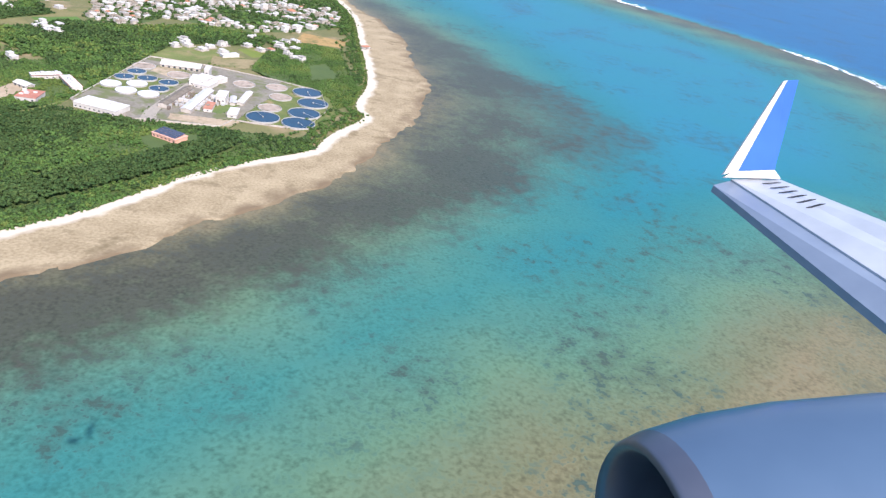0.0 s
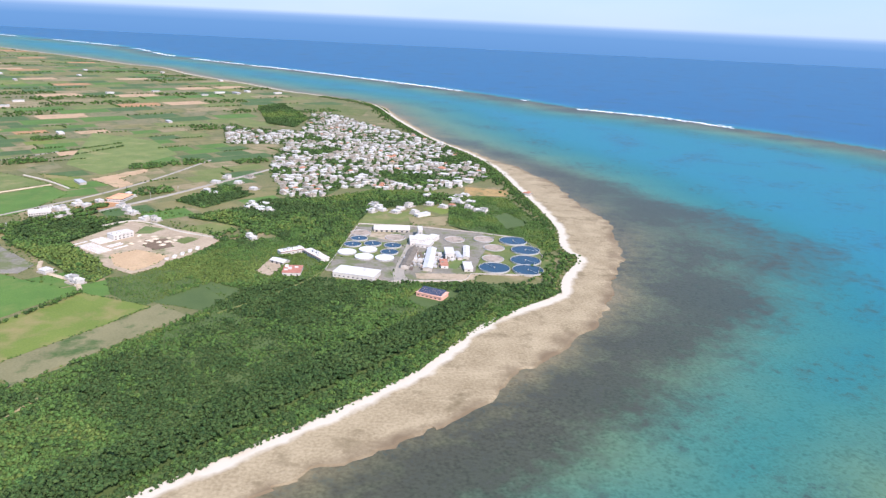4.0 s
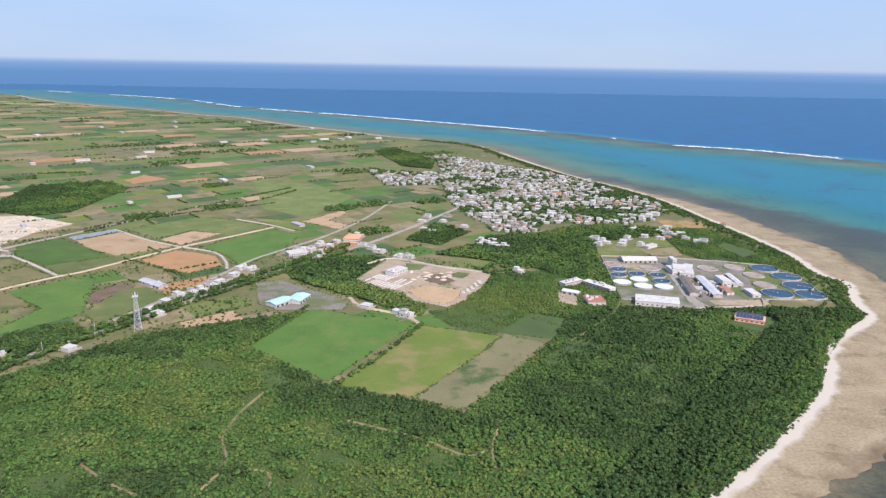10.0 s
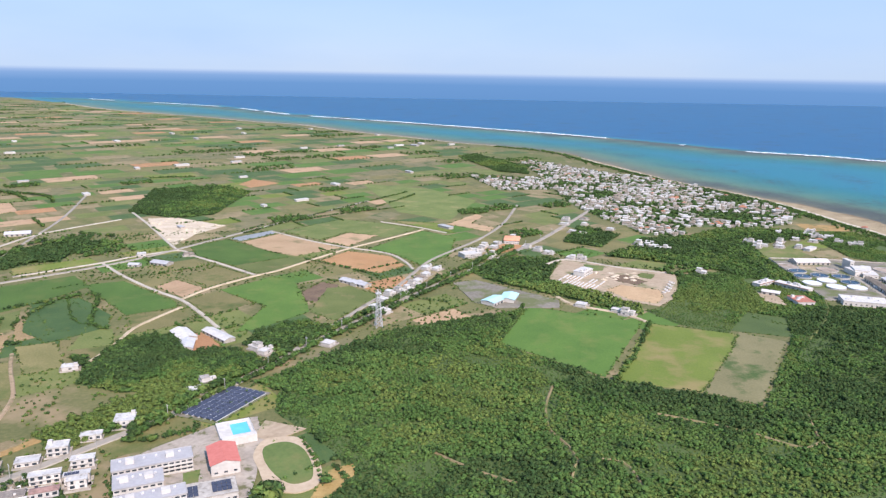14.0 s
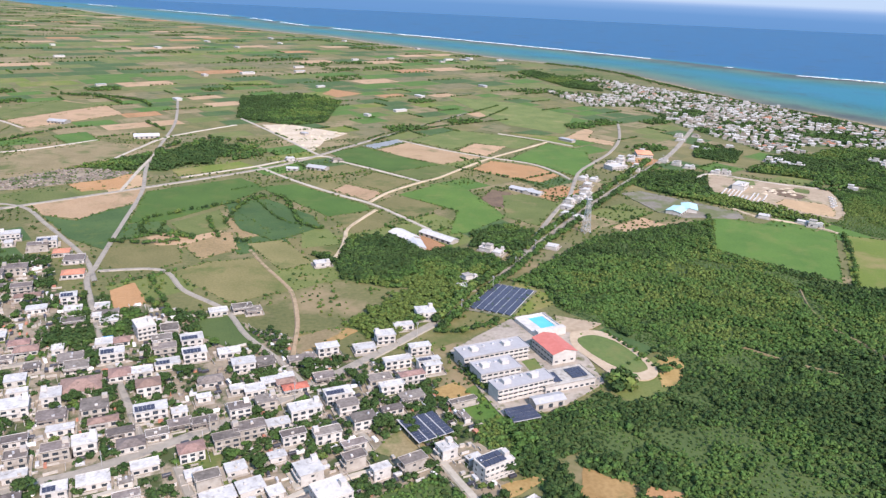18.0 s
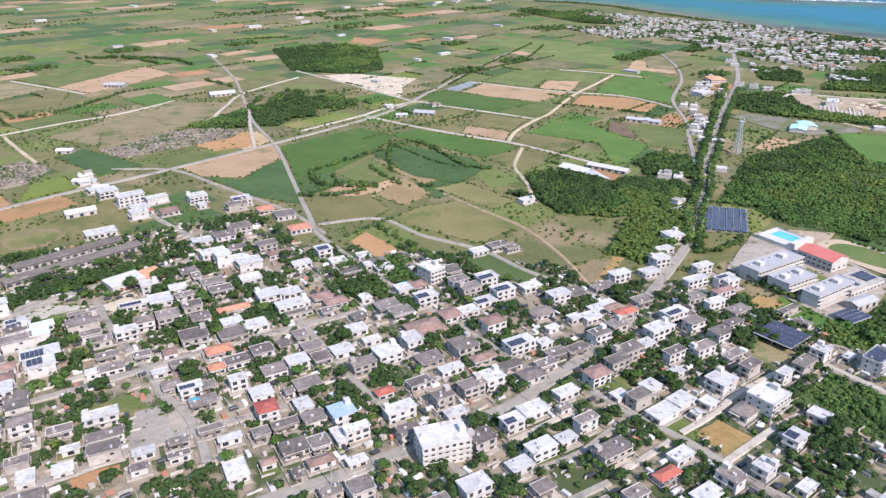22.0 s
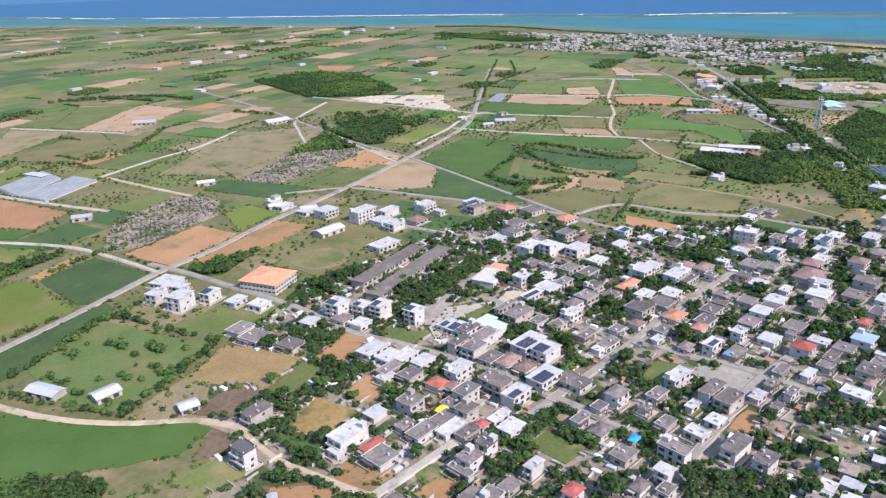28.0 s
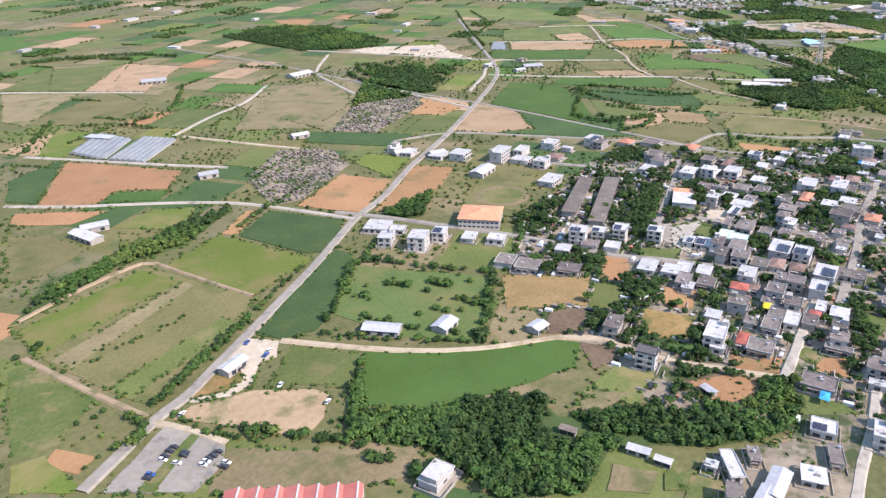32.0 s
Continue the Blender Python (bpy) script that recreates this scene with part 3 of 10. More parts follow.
REEF_WEST = [(-2531.3, 4143.1), (-1554.3, 3470.5), (-1103.2, 2905.0), (-609.3, 2511.3), (-251.0, 2200.5), (-60.9, 2019.9), (114.5, 1818.7)]
REEF_EAST = [(222.4, 1666.2), (368.6, 1584.9), (477.1, 1464.4), (590.3, 1336.4), (682.2, 1203.7), (730.2, 1070.3), (742.2, 930.8), (714.2, 738.9), (641.3, 551.7), (521.0, 366.8), (370.3, 221.5), (226.9, 99.7)]
REEF = REEF_WEST + REEF_EAST
BAR = [(653.2, 475.5), (323.7, 369.2), (248.6, 319.2), (202.9, 272.5), (169.7, 250.7), (136.4, 230.4), (81.9, 203.4), (49.5, 172.7), (0, 110)]
LAND = COAST_VEG + [(-330.6, 155.3), (-426.1, 93.0), (-540, 40), (-700, -60), (-1500, -700), (-4700, -700), (-4700, 4200), (-2900, 4100)]
SHORE = COAST_SEA + [(-330.6, 125.4), (-440, 60), (-560, 0), (-720, -100), (-1500, -740)]
PLOTS = []
OPEN = []
ROADS = []

# ---- ground and sea ----


def build_ground():
    me_tris = ngon(LAND)
    v = [(x, y, 0.0) for x, y in LAND]
    n = len(LAND)
    rim = [(x, y, -3.0) for x, y in LAND]
    faces = []
    for a, b, c in me_tris:
        area = (v[b][0] - v[a][0]) * (v[c][1] - v[a][1]) - (v[b][1] - v[a][1]) * (v[c][0] - v[a][0])
        faces.append((a, b, c) if area > 0 else (a, c, b))
    faces += [(k, (k + 1) % n, n + (k + 1) % n, n + k) for k in range(n)]
    tagged(new("ground", mesh_of("ground", v + rim, faces, "land")), "green and tan farmland of a flat coral island", "ground", kind="structure")


def build_water():
    def steps(lo, hi, a, b, fine, coarse):
        return np.unique(np.concatenate([np.arange(lo, a, coarse), np.arange(a, b, fine), np.arange(b, hi + 1, coarse)]))
    xs, ys = steps(-5600, 5600, -1700, 900, 13, 130), steps(-900, 5600, 80, 2700, 13, 130)
    gx, gy = np.meshgrid(xs, ys)
    dc, dr = to_line(gx, gy, SHORE), to_line(gx, gy, REEF)
    ocean = inside(gx, gy, REEF + [(100, -900), (5650, -900), (5650, 5650), (-5650, 5650), (-5650, 4300)])
    lag = 0.03 + 0.67 * np.clip(dc / 230.0, 0, 1) ** 0.85
    lag = np.minimum(lag, 0.06 + 0.68 * np.clip(dr / 260.0, 0, 1))
    ds = to_line(gx, gy, BAR)
    south = inside(gx, gy, BAR + [(900, 394), (900, -900), (-100, -900), (-40, 60)])
    lag = np.where(south, 0.07, np.minimum(lag, 0.1 + 0.6 * np.clip(ds / 190.0, 0, 1)))
    depth = np.where(ocean & ~south, np.clip(0.6 + dr / 200.0, 0, 1.0), lag)
    wide = 62 + 95 * np.exp(-((gy - 620) / 190.0) ** 2)
    weed = np.where(ocean, 0, np.clip(1.15 - np.abs(dc - 0.55 * wide) / (0.75 * wide), 0, 1)) * np.clip((1300 - gy) / 400.0, 0, 1)
    weed = np.maximum(weed, np.where(ocean, 0, 0.85 * np.clip(1.1 - dr / 130.0, 0, 1)))
    nx, ny = len(xs), len(ys)
    idx = np.arange(nx * ny).reshape(ny, nx)
    a, b, c, d = idx[:-1, :-1].ravel(), idx[:-1, 1:].ravel(), idx[1:, 1:].ravel(), idx[1:, :-1].ravel()
    verts = np.stack([gx.ravel(), gy.ravel(), np.full(nx * ny, -0.55)], 1)
    me = fast_mesh("water", verts, np.concatenate([np.stack([a, b, c], 1), np.stack([a, c, d], 1)]), "lagoon_water")
    for key, val in (("depth", depth), ("weed", weed)):
        me.attributes.new(key, "FLOAT", "POINT").data.foreach_set("value", val.ravel().astype(np.float32))
    tagged(new("water", me), "turquoise lagoon and deep blue open sea", "sea", kind="structure")


def build_beach():
    up, _ = along(COAST_VEG + [(-330, 160), (-430, 90)], 4.0)
    low, _ = along(COAST_SEA + [(-330, 130), (-440, 60)], 4.0)

    v, f, ids = [], [], []
    cols = (0.0, 0.14, 0.24, 0.4, 0.6, 0.8, 0.92, 1.0, 1.08)
    low_x, low_y = np.array([p.x for p in low]), np.array([p.y for p in low])
    for i, p in enumerate(up):
        k = int(np.argmin((low_x - p.x) ** 2 + (low_y - p.y) ** 2))
        q = low[k]
        for c in cols:
            w = p.lerp(q, c)
            j = 2.6 * noise.noise(Vector((w.x * 0.05, w.y * 0.05, 3))) + (c * c) * (4 * noise.noise(Vector((p.x * 0.02, p.y * 0.02, 6))) + 3 * noise.noise(Vector((p.x * 0.12, p.y * 0.12, 8))))
            way = (q - p).normalized() if (q - p).length > 0.1 else Vector((1, 0))
            inner = -1.5 if c == 0 else 0.0
            z = 0.35 - 0.55 * c - (0.6 if c > 1 else 0) + 0.08 * noise.noise(Vector((w.x * 0.3, w.y * 0.3, 0)))
            w = w + way * (j * (0.3 + c) + inner)
            v.append((w.x, w.y, z))
    m = len(cols)
    for i in range(len(up) - 1):
        for c in range(m - 1):
            f.append((i * m + c, i * m + c + 1, (i + 1) * m + c + 1, (i + 1) * m + c))
            ids.append(1)
    ob = new("beach", mesh_of("beach", v, f, ["beach", "rock_flat"], ids=ids))
    wets = [c for _ in up for c in cols]
    shells = [math.hypot(v[i][0] - v[i - i % m][0], v[i][1] - v[i - i % m][1]) for i in range(len(v))]
    ob.data.attributes.new("shell", "FLOAT", "POINT").data.foreach_set("value", shells)
    ob.data.attributes.new("wet", "FLOAT", "POINT").data.foreach_set("value", wets)
    tagged(ob, "white sand beach with a tan coral rock flat", "beach", kind="structure")


def build_surf():
    rng = random.Random(5)
    v, f = [], []
    for line in (REEF_WEST, REEF_EAST[:7]):
        pts, ways = along(line, 9.0)
        for p, w in zip(pts, ways):
            if noise.noise(Vector((p.x * 0.004, p.y * 0.004, 7))) < -0.12:
                continue
            side = Vector((-w.y, w.x))
            for _ in range(4):
                c = p + side * rng.gauss(0, 5.5) + w * rng.uniform(-5, 5)
                ln, wd = rng.uniform(3, 11), rng.uniform(0.7, 2.4)
                k = len(v)
                ring = 7
                for j in range(ring):
                    a = 2 * math.pi * j / ring
                    q = c + w * (math.cos(a) * ln * rng.uniform(0.7, 1.1)) + side * (math.sin(a) * wd * rng.uniform(0.5, 1.2))
                    v.append((q.x, q.y, -0.5))
                v.append((c.x, c.y, -0.1))
                f += [(k + j, k + (j + 1) % ring, k + ring) for j in range(ring)]
    tagged(new("surf", mesh_of("surf", v, f, "foam")), "broken white surf along the reef edge", "surf", kind="stuff")


build_ground()
build_water()
build_beach()
build_surf()

# ---- fields and roads ----
FIELD_WORDS = {"cane": "dark green sugar cane field", "lush": "bright green crop field", "crop": "smooth deep green crop field", "lime": "yellow-green grass field",
               "grass": "green meadow field", "turf": "rough green grass lot", "lawn": "mown green lawn", "olive": "olive green pasture field", "scrub": "rough green scrub plot", "stubble": "grey-green stubble field",
               "dry": "dry tan pasture", "wheat": "golden brown stubble field in rows", "ochre": "ochre dry grass plot", "furrow": "tan field with planted rows",
               "soil": "ploughed orange-brown soil field", "tan": "bare tan soil field", "drysoil": "bare dry earth lot", "darksoil": "dark brown earth plot",
               "sand": "pale bare sandy yard", "plastic": "field under blue-grey plastic sheeting", "paving": "grey paved village yard"}
TALL = {"cane": 1.1, "lush": 0.7, "crop": 0.6, "wheat": 0.5, "lime": 0.35, "stubble": 0.3}


def ragged(poly, step=3.5, size=0.9):
    """An outline with uneven, overgrown edges."""
    out = []
    for (x0, y0), (x1, y1) in zip(poly, poly[1:] + poly[:1]):
        ln = math.hypot(x1 - x0, y1 - y0)
        n = max(1, min(40, int(ln / step)))
        for k in range(n):
            x, y = x0 + (x1 - x0) * k / n, y0 + (y1 - y0) * k / n
            o = size * (noise.noise(Vector((x * 0.11, y * 0.11, 4.0))) + 0.8 * noise.noise(Vector((x * 0.5, y * 0.5, 9.0))))
            out.append((x - (y1 - y0) / max(ln, 1) * o, y + (x1 - x0) / max(ln, 1) * o))
    return out


def field(kind, poly):
    z = 0.06 + 0.0015 * len(PLOTS) + TALL.get(kind, 0.0) * 0.11
    PLOTS.append(poly)
    if kind != "scrub":
        OPEN.append(poly)
    slab("field" if kind not in ("paving", "sand") else "yard", ragged(poly), z, kind, z + 0.2, FIELD_WORDS[kind], "field")


def paved(name, mat, poly, label):
    PLOTS.append(poly)
    OPEN.append(poly)
    slab(name, ragged(poly, 3.5, 0.5), 0.2 + 0.0015 * len(PLOTS), mat, 0.6, label, "yard", "structure")


def road(name, mat, width, pts, label):
    ROADS.append((pts, width))
    p, w = along(pts, 4.0)
    v, f = [], []
    z = 0.5 + 0.004 * len(ROADS)
    for q, d in zip(p, w):
        s_ = Vector((-d.y, d.x)) * width / 2
        e = Vector((-d.y, d.x)) * 0.5
        wob = 1 + (0.05 if mat == "asphalt" else 0.16) * noise.noise(Vector((q.x * 0.15, q.y * 0.15, 1)))
        for o, h in ((-s_ * wob - e, -0.6), (-s_ * wob, 0), (s_ * wob, 0), (s_ * wob + e, -0.6)):
            v.append((q.x + o.x, q.y + o.y, z + h))
    for i in range(len(p) - 1):
        for c in range(3):
            f.append((i * 4 + c, (i + 1) * 4 + c, (i + 1) * 4 + c + 1, i * 4 + c + 1)[::-1])
    tagged(new(name, mesh_of(name, v, f, mat)), label, "road", kind="structure")


field("lush", [(-471.6, 401.4), (-444.3, 474.5), (-369.6, 444.1), (-416.3, 350.2), (-444.6, 376.0)])
field("lime", [(-413.0, 345.8), (-366.1, 441.9), (-313.3, 422.6), (-327.9, 394.2), (-368.4, 331.4)])
field("stubble", [(-368.1, 331.5), (-327.5, 394.2), (-310.0, 427.0), (-286.3, 409.9), (-343.0, 316.5)])
field("scrub", [(-356.3, 456.5), (-321.1, 511.8), (-267.4, 438.4), (-279.2, 418.4), (-313.2, 429.0)])
field("scrub", [(-329.4, 499.8), (-299.7, 570.1), (-280.5, 545.8), (-239.4, 476.2), (-269.3, 438.3)])
field("lush", [(-746.9, 643.6), (-720.9, 677.0), (-665.8, 626.9), (-644.5, 611.3), (-687.6, 577.0), (-730.3, 611.8)])
field("grass", [(-686.2, 575.2), (-643.5, 611.3), (-618.7, 608.7), (-646.6, 564.7), (-662.4, 553.1)])
field("plastic", [(-719.6, 682.1), (-686.7, 722.3), (-677.9, 711.8), (-706.4, 670.6)])
field("tan", [(-704.5, 665.8), (-675.5, 706.5), (-604.2, 648.8), (-640.9, 613.6), (-666.4, 629.0)])
field("grass", [(-675.6, 717.5), (-620.9, 788.5), (-576.6, 769.1), (-531.9, 741.8), (-564.3, 695.5), (-605.4, 719.8), (-628.4, 681.0)])
field("tan", [(-626.9, 676.0), (-605.8, 714.2), (-573.3, 705.4), (-598.1, 656.1)])
field("lush", [(-577.5, 645.8), (-526.7, 730.5), (-492.6, 702.5), (-499.0, 630.0), (-524.1, 586.0), (-551.5, 627.3)])
field("soil", [(-616.1, 598.7), (-595.4, 635.7), (-555.0, 618.5), (-538.8, 585.3), (-560.2, 560.4), (-587.6, 575.2)])
field("tan", [(-729.4, 511.7), (-720.2, 531.2), (-690.6, 509.4), (-699.7, 485.9)])
field("olive", [(-719.7, 536.2), (-700.2, 574.3), (-666.5, 547.7), (-687.3, 512.7)])
field("olive", [(-694.4, 478.0), (-681.1, 502.6), (-644.7, 477.8), (-665.7, 444.2)])
field("lush", [(-641.5, 414.3), (-634.3, 467.8), (-678.3, 505.6), (-647.4, 540.3), (-628.4, 538.1), (-607.1, 479.5), (-600.9, 456.6), (-630.1, 418.9)])
field("darksoil", [(-617.9, 497.0), (-603.4, 531.2), (-588.9, 523.9), (-595.0, 480.0), (-607.1, 479.5)])
field("grass", [(-600.5, 456.6), (-597.1, 514.3), (-580.5, 519.6), (-556.6, 498.3), (-580.4, 438.3)])
field("cane", [(-804.3, 468.8), (-772.3, 480.2), (-733.9, 443.1), (-726.4, 421.0), (-756.2, 408.9)])
field("lush", [(-785.8, 512.7), (-760.4, 525.4), (-700.6, 475.0), (-696.0, 462.3), (-723.9, 443.6)])
field("furrow", [(-789.5, 425.0), (-772.3, 429.4), (-755.5, 404.8), (-769.8, 391.2)])
field("olive", [(-765.1, 383.0), (-745.6, 392.5), (-721.6, 355.2), (-736.6, 341.3)])
field("soil", [(-675.9, 402.7), (-660.7, 413.5), (-641.1, 386.9), (-657.0, 374.6)])
field("olive", [(-745.1, 395.5), (-709.7, 400.2), (-708.4, 368.2), (-727.8, 367.3)])
field("olive", [(-722.7, 442.5), (-693.2, 459.9), (-672.6, 433.5), (-704.6, 408.4)])
field("soil", [(-807.1, 1038.7), (-799.1, 1093.3), (-749.9, 1056.9), (-781.7, 1008.6)])
field("lime", [(-854.6, 536.7), (-803.4, 580.3), (-820.0, 594.8), (-866.2, 556.8)])
field("grass", [(-625.9, 1064.9), (-521.5, 1020.0), (-459.2, 928.6), (-497.9, 790.9), (-559.5, 838.7)])
field("stubble", [(-596.5, 800.4), (-573.8, 845.0), (-555.1, 820.9), (-575.2, 782.0)])
field("tan", [(-501.2, 768.1), (-463.2, 835.3), (-457.3, 817.8), (-472.3, 776.5), (-448.2, 753.3), (-455.7, 732.2)])
field("lime", [(-562.4, 783.0), (-510.7, 773.7), (-492.3, 721.5), (-529.0, 747.9)])
field("dry", [(-154.0, 661.8), (-114.8, 669.8), (-118.7, 636.9), (-150.1, 634.0)])
field("dry", [(-70.1, 676.4), (-57.0, 693.1), (-37.5, 648.7), (-63.9, 630.6)])
field("scrub", [(-111.0, 763.7), (-49.8, 757.3), (-19.5, 627.5), (-40.4, 577.1), (-116.0, 637.2)])
field("ochre", [(-91.3, 802.9), (-42.7, 791.2), (-46.1, 763.1), (-95.8, 760.1)])
field("grass", [(-419.9, 1517.9), (-318.9, 1548.6), (-253.4, 1470.2), (-257.4, 1382.5), (-334.7, 1403.5)])
field("tan", [(-926.9, 447.6), (-867.6, 497.7), (-858.2, 465.2), (-878.1, 418.8), (-907.1, 425.7)])
field("cane", [(-905.4, 423.4), (-880.3, 415.2), (-876.6, 429.8), (-859.5, 456.8), (-845.7, 405.3), (-841.7, 364.3), (-870.2, 382.7)])
field("lush", [(-862.6, 488.6), (-805.4, 538.7), (-779.4, 509.1), (-801.3, 459.8), (-825.0, 423.7), (-847.1, 414.4)])
field("grass", [(-821.7, 418.0), (-799.6, 450.4), (-783.2, 410.4), (-803.4, 390.8)])
field("cane", [(-795.4, 454.7), (-776.7, 475.2), (-724.1, 421.9), (-749.4, 389.6), (-776.3, 410.6)])
field("olive", [(-842.5, 369.0), (-803.7, 377.4), (-792.9, 349.6), (-805.8, 334.7), (-835.3, 339.5)])
field("furrow", [(-800.7, 375.6), (-779.8, 405.9), (-767.9, 373.8), (-784.8, 355.2)])
field("olive", [(-794.6, 334.3), (-779.3, 350.9), (-754.1, 359.9), (-726.7, 315.8), (-753.1, 296.5)])
field("grass", [(-738.5, 421.4), (-720.2, 416.1), (-708.8, 388.8), (-731.7, 377.9)])
field("dry", [(-988.2, 490.0), (-1014.5, 599.3), (-953.0, 652.0), (-870.2, 646.5), (-904.5, 608.3), (-936.2, 563.8), (-972.5, 507.1)])
field("tan", [(-1124.9, 767.4), (-1106.9, 888.1), (-1041.8, 853.8), (-1086.8, 722.9)])
field("grass", [(-952.1, 462.5), (-911.1, 495.0), (-886.4, 481.1), (-928.1, 450.2)])
field("tan", [(-906.8, 511.5), (-884.0, 539.1), (-869.9, 505.5), (-886.4, 481.1)])
field("ochre", [(-713.2, 248.3), (-715.1, 265.9), (-693.5, 273.2), (-688.5, 271.0), (-703.6, 251.1)])
field("dry", [(-670.8, 188.2), (-675.7, 178.0), (-664.5, 174.7), (-655.8, 181.3), (-665.3, 192.6)])
field("dry", [(-718.5, 259.0), (-703.9, 270.8), (-693.6, 272.1), (-711.9, 245.8)])
field("scrub", [(-763.1, 275.7), (-751.6, 285.3), (-728.1, 256.2), (-742.1, 250.6), (-755.2, 258.4)])
field("soil", [(-815.6, 307.4), (-807.5, 318.8), (-793.0, 294.2), (-805.2, 280.8)])
field("turf", [(-732.6, 174.9), (-727.3, 178.0), (-712.2, 146.4), (-717.7, 132.2), (-725.6, 146.5)])
field("ochre", [(-713.6, 142.7), (-703.8, 148.9), (-697.1, 137.7), (-709.7, 129.9)])
field("scrub", [(-676.0, 154.1), (-656.4, 165.4), (-637.1, 145.8), (-637.6, 131.3), (-660.3, 131.5), (-668.5, 143.6)])
field("ochre", [(-655.4, 219.9), (-645.4, 226.7), (-640.1, 217.7), (-651.2, 211.3)])
field("ochre", [(-605.0, 172.8), (-587.4, 163.4), (-600.6, 145.4), (-608.8, 159.2)])
field("soil", [(-585.5, 163.4), (-573.8, 160.4), (-580.3, 154.8), (-587.5, 159.1)])
field("ochre", [(-556.6, 249.1), (-546.8, 254.3), (-544.9, 246.7), (-553.4, 228.2), (-561.2, 227.1), (-558.6, 237.9)])
field("ochre", [(-633.8, 162.3), (-621.9, 168.2), (-618.8, 165.8), (-631.7, 156.5)])
field("olive", [(-1186.4, 330.1), (-1136.2, 353.1), (-1109.4, 301.3), (-1129.4, 275.8), (-1156.2, 254.0), (-1178.0, 296.8)])
field("lime", [(-1185.1, 325.5), (-1137.9, 349.9), (-1128.2, 330.6), (-1180.6, 303.7)])
field("dry", [(-1177.4, 298.3), (-1127.0, 329.3), (-1124.4, 323.8), (-1172.1, 289.9)])
field("grass", [(-1164.6, 271.1), (-1123.1, 293.6), (-1120.3, 286.8), (-1159.3, 262.4)])
field("turf", [(-1189.3, 298.5), (-1184.5, 302.6), (-1168.7, 269.0), (-1180.6, 252.4), (-1192.1, 251.5)])
field("lime", [(-1192.2, 249.1), (-1184.8, 249.0), (-1178.5, 232.7), (-1180.0, 229.9), (-1192.9, 238.8)])
field("soil", [(-1185.2, 245.4), (-1181.4, 250.4), (-1172.9, 240.6), (-1178.6, 236.1)])
field("lime", [(-1129.8, 348.4), (-1101.9, 366.5), (-1077.4, 319.5), (-1109.0, 302.6)])
field("cane", [(-1094.9, 361.2), (-1073.4, 381.3), (-1048.5, 349.6), (-1066.8, 322.1), (-1077.5, 325.1)])
field("soil", [(-1059.8, 380.4), (-1021.0, 409.4), (-1004.2, 385.1), (-1038.1, 352.3)])
field("soil", [(-1032.4, 350.8), (-981.7, 399.0), (-966.6, 382.5), (-989.9, 360.1), (-1026.4, 346.3)])
field("cane", [(-1118.0, 275.4), (-1082.2, 308.5), (-1066.4, 321.8), (-1062.7, 313.6), (-1067.5, 303.9), (-1092.8, 271.8), (-1100.6, 265.9), (-1111.4, 268.4)])
field("lawn", [(-1090.5, 272.4), (-1066.6, 303.3), (-1028.6, 263.6), (-1058.4, 229.6), (-1078.0, 245.6)])
field("crop", [(-1093.3, 245.4), (-1077.1, 233.1), (-1055.5, 221.1), (-1037.8, 214.8), (-1033.2, 209.5), (-1044.0, 200.2), (-1069.0, 203.3), (-1090.7, 208.1), (-1105.4, 219.9)])
field("drysoil", [(-1146.5, 248.1), (-1128.9, 245.2), (-1113.9, 235.3), (-1111.6, 230.6), (-1117.4, 221.7), (-1122.1, 218.5), (-1129.3, 222.1), (-1140.5, 234.1), (-1152.5, 245.3)])
field("dry", [(-1143.4, 224.8), (-1129.5, 213.8), (-1118.6, 203.7), (-1109.7, 199.4), (-1101.6, 197.6), (-1100.9, 194.5), (-1108.9, 188.0), (-1121.3, 192.0), (-1123.3, 190.9), (-1153.0, 211.3)])
field("grass", [(-1125.9, 243.8), (-1110.0, 262.1), (-1094.5, 245.0), (-1104.6, 228.8), (-1112.8, 237.9)])
field("sand", [(-1123.6, 273.8), (-1120.6, 274.6), (-1112.5, 267.1), (-1116.8, 258.9), (-1122.0, 258.7), (-1128.0, 248.7), (-1135.9, 246.6), (-1146.7, 250.1), (-1144.2, 250.8), (-1135.7, 249.6), (-1129.8, 252.6), (-1128.5, 258.9), (-1132.6, 262.5)])
field("ochre", [(-1146.3, 253.0), (-1136.1, 262.4), (-1128.8, 258.0), (-1129.8, 252.6), (-1135.9, 250.2)])
field("wheat", [(-1024.3, 262.2), (-998.6, 241.1), (-1015.2, 226.2), (-1039.3, 240.8)])
field("darksoil", [(-1027.5, 231.0), (-1016.5, 224.8), (-1028.0, 212.5), (-1039.1, 220.2)])
field("grass", [(-1001.8, 237.6), (-991.9, 230.6), (-1006.5, 217.7), (-1015.8, 224.2)])
field("soil", [(-980.4, 252.6), (-974.3, 245.0), (-989.2, 230.4), (-997.2, 237.1)])
field("ochre", [(-1001.0, 213.8), (-990.2, 199.2), (-1003.8, 190.2), (-1014.0, 199.4)])
field("cane", [(-1017.4, 200.9), (-1004.6, 186.4), (-1010.1, 183.3), (-1018.4, 197.6)])
field("soil", [(-1001.1, 177.8), (-994.1, 165.7), (-998.5, 161.9), (-1006.4, 170.0)])
field("soil", [(-982.3, 219.5), (-975.0, 210.6), (-986.4, 203.6), (-993.4, 210.8)])
field("olive", [(-994.7, 333.7), (-959.4, 363.8), (-938.8, 343.6), (-978.4, 310.8)])
field("soil", [(-1164.8, 457.2), (-1142.0, 531.3), (-1090.5, 471.3), (-1104.9, 445.0), (-1128.9, 458.2), (-1139.4, 442.6)])
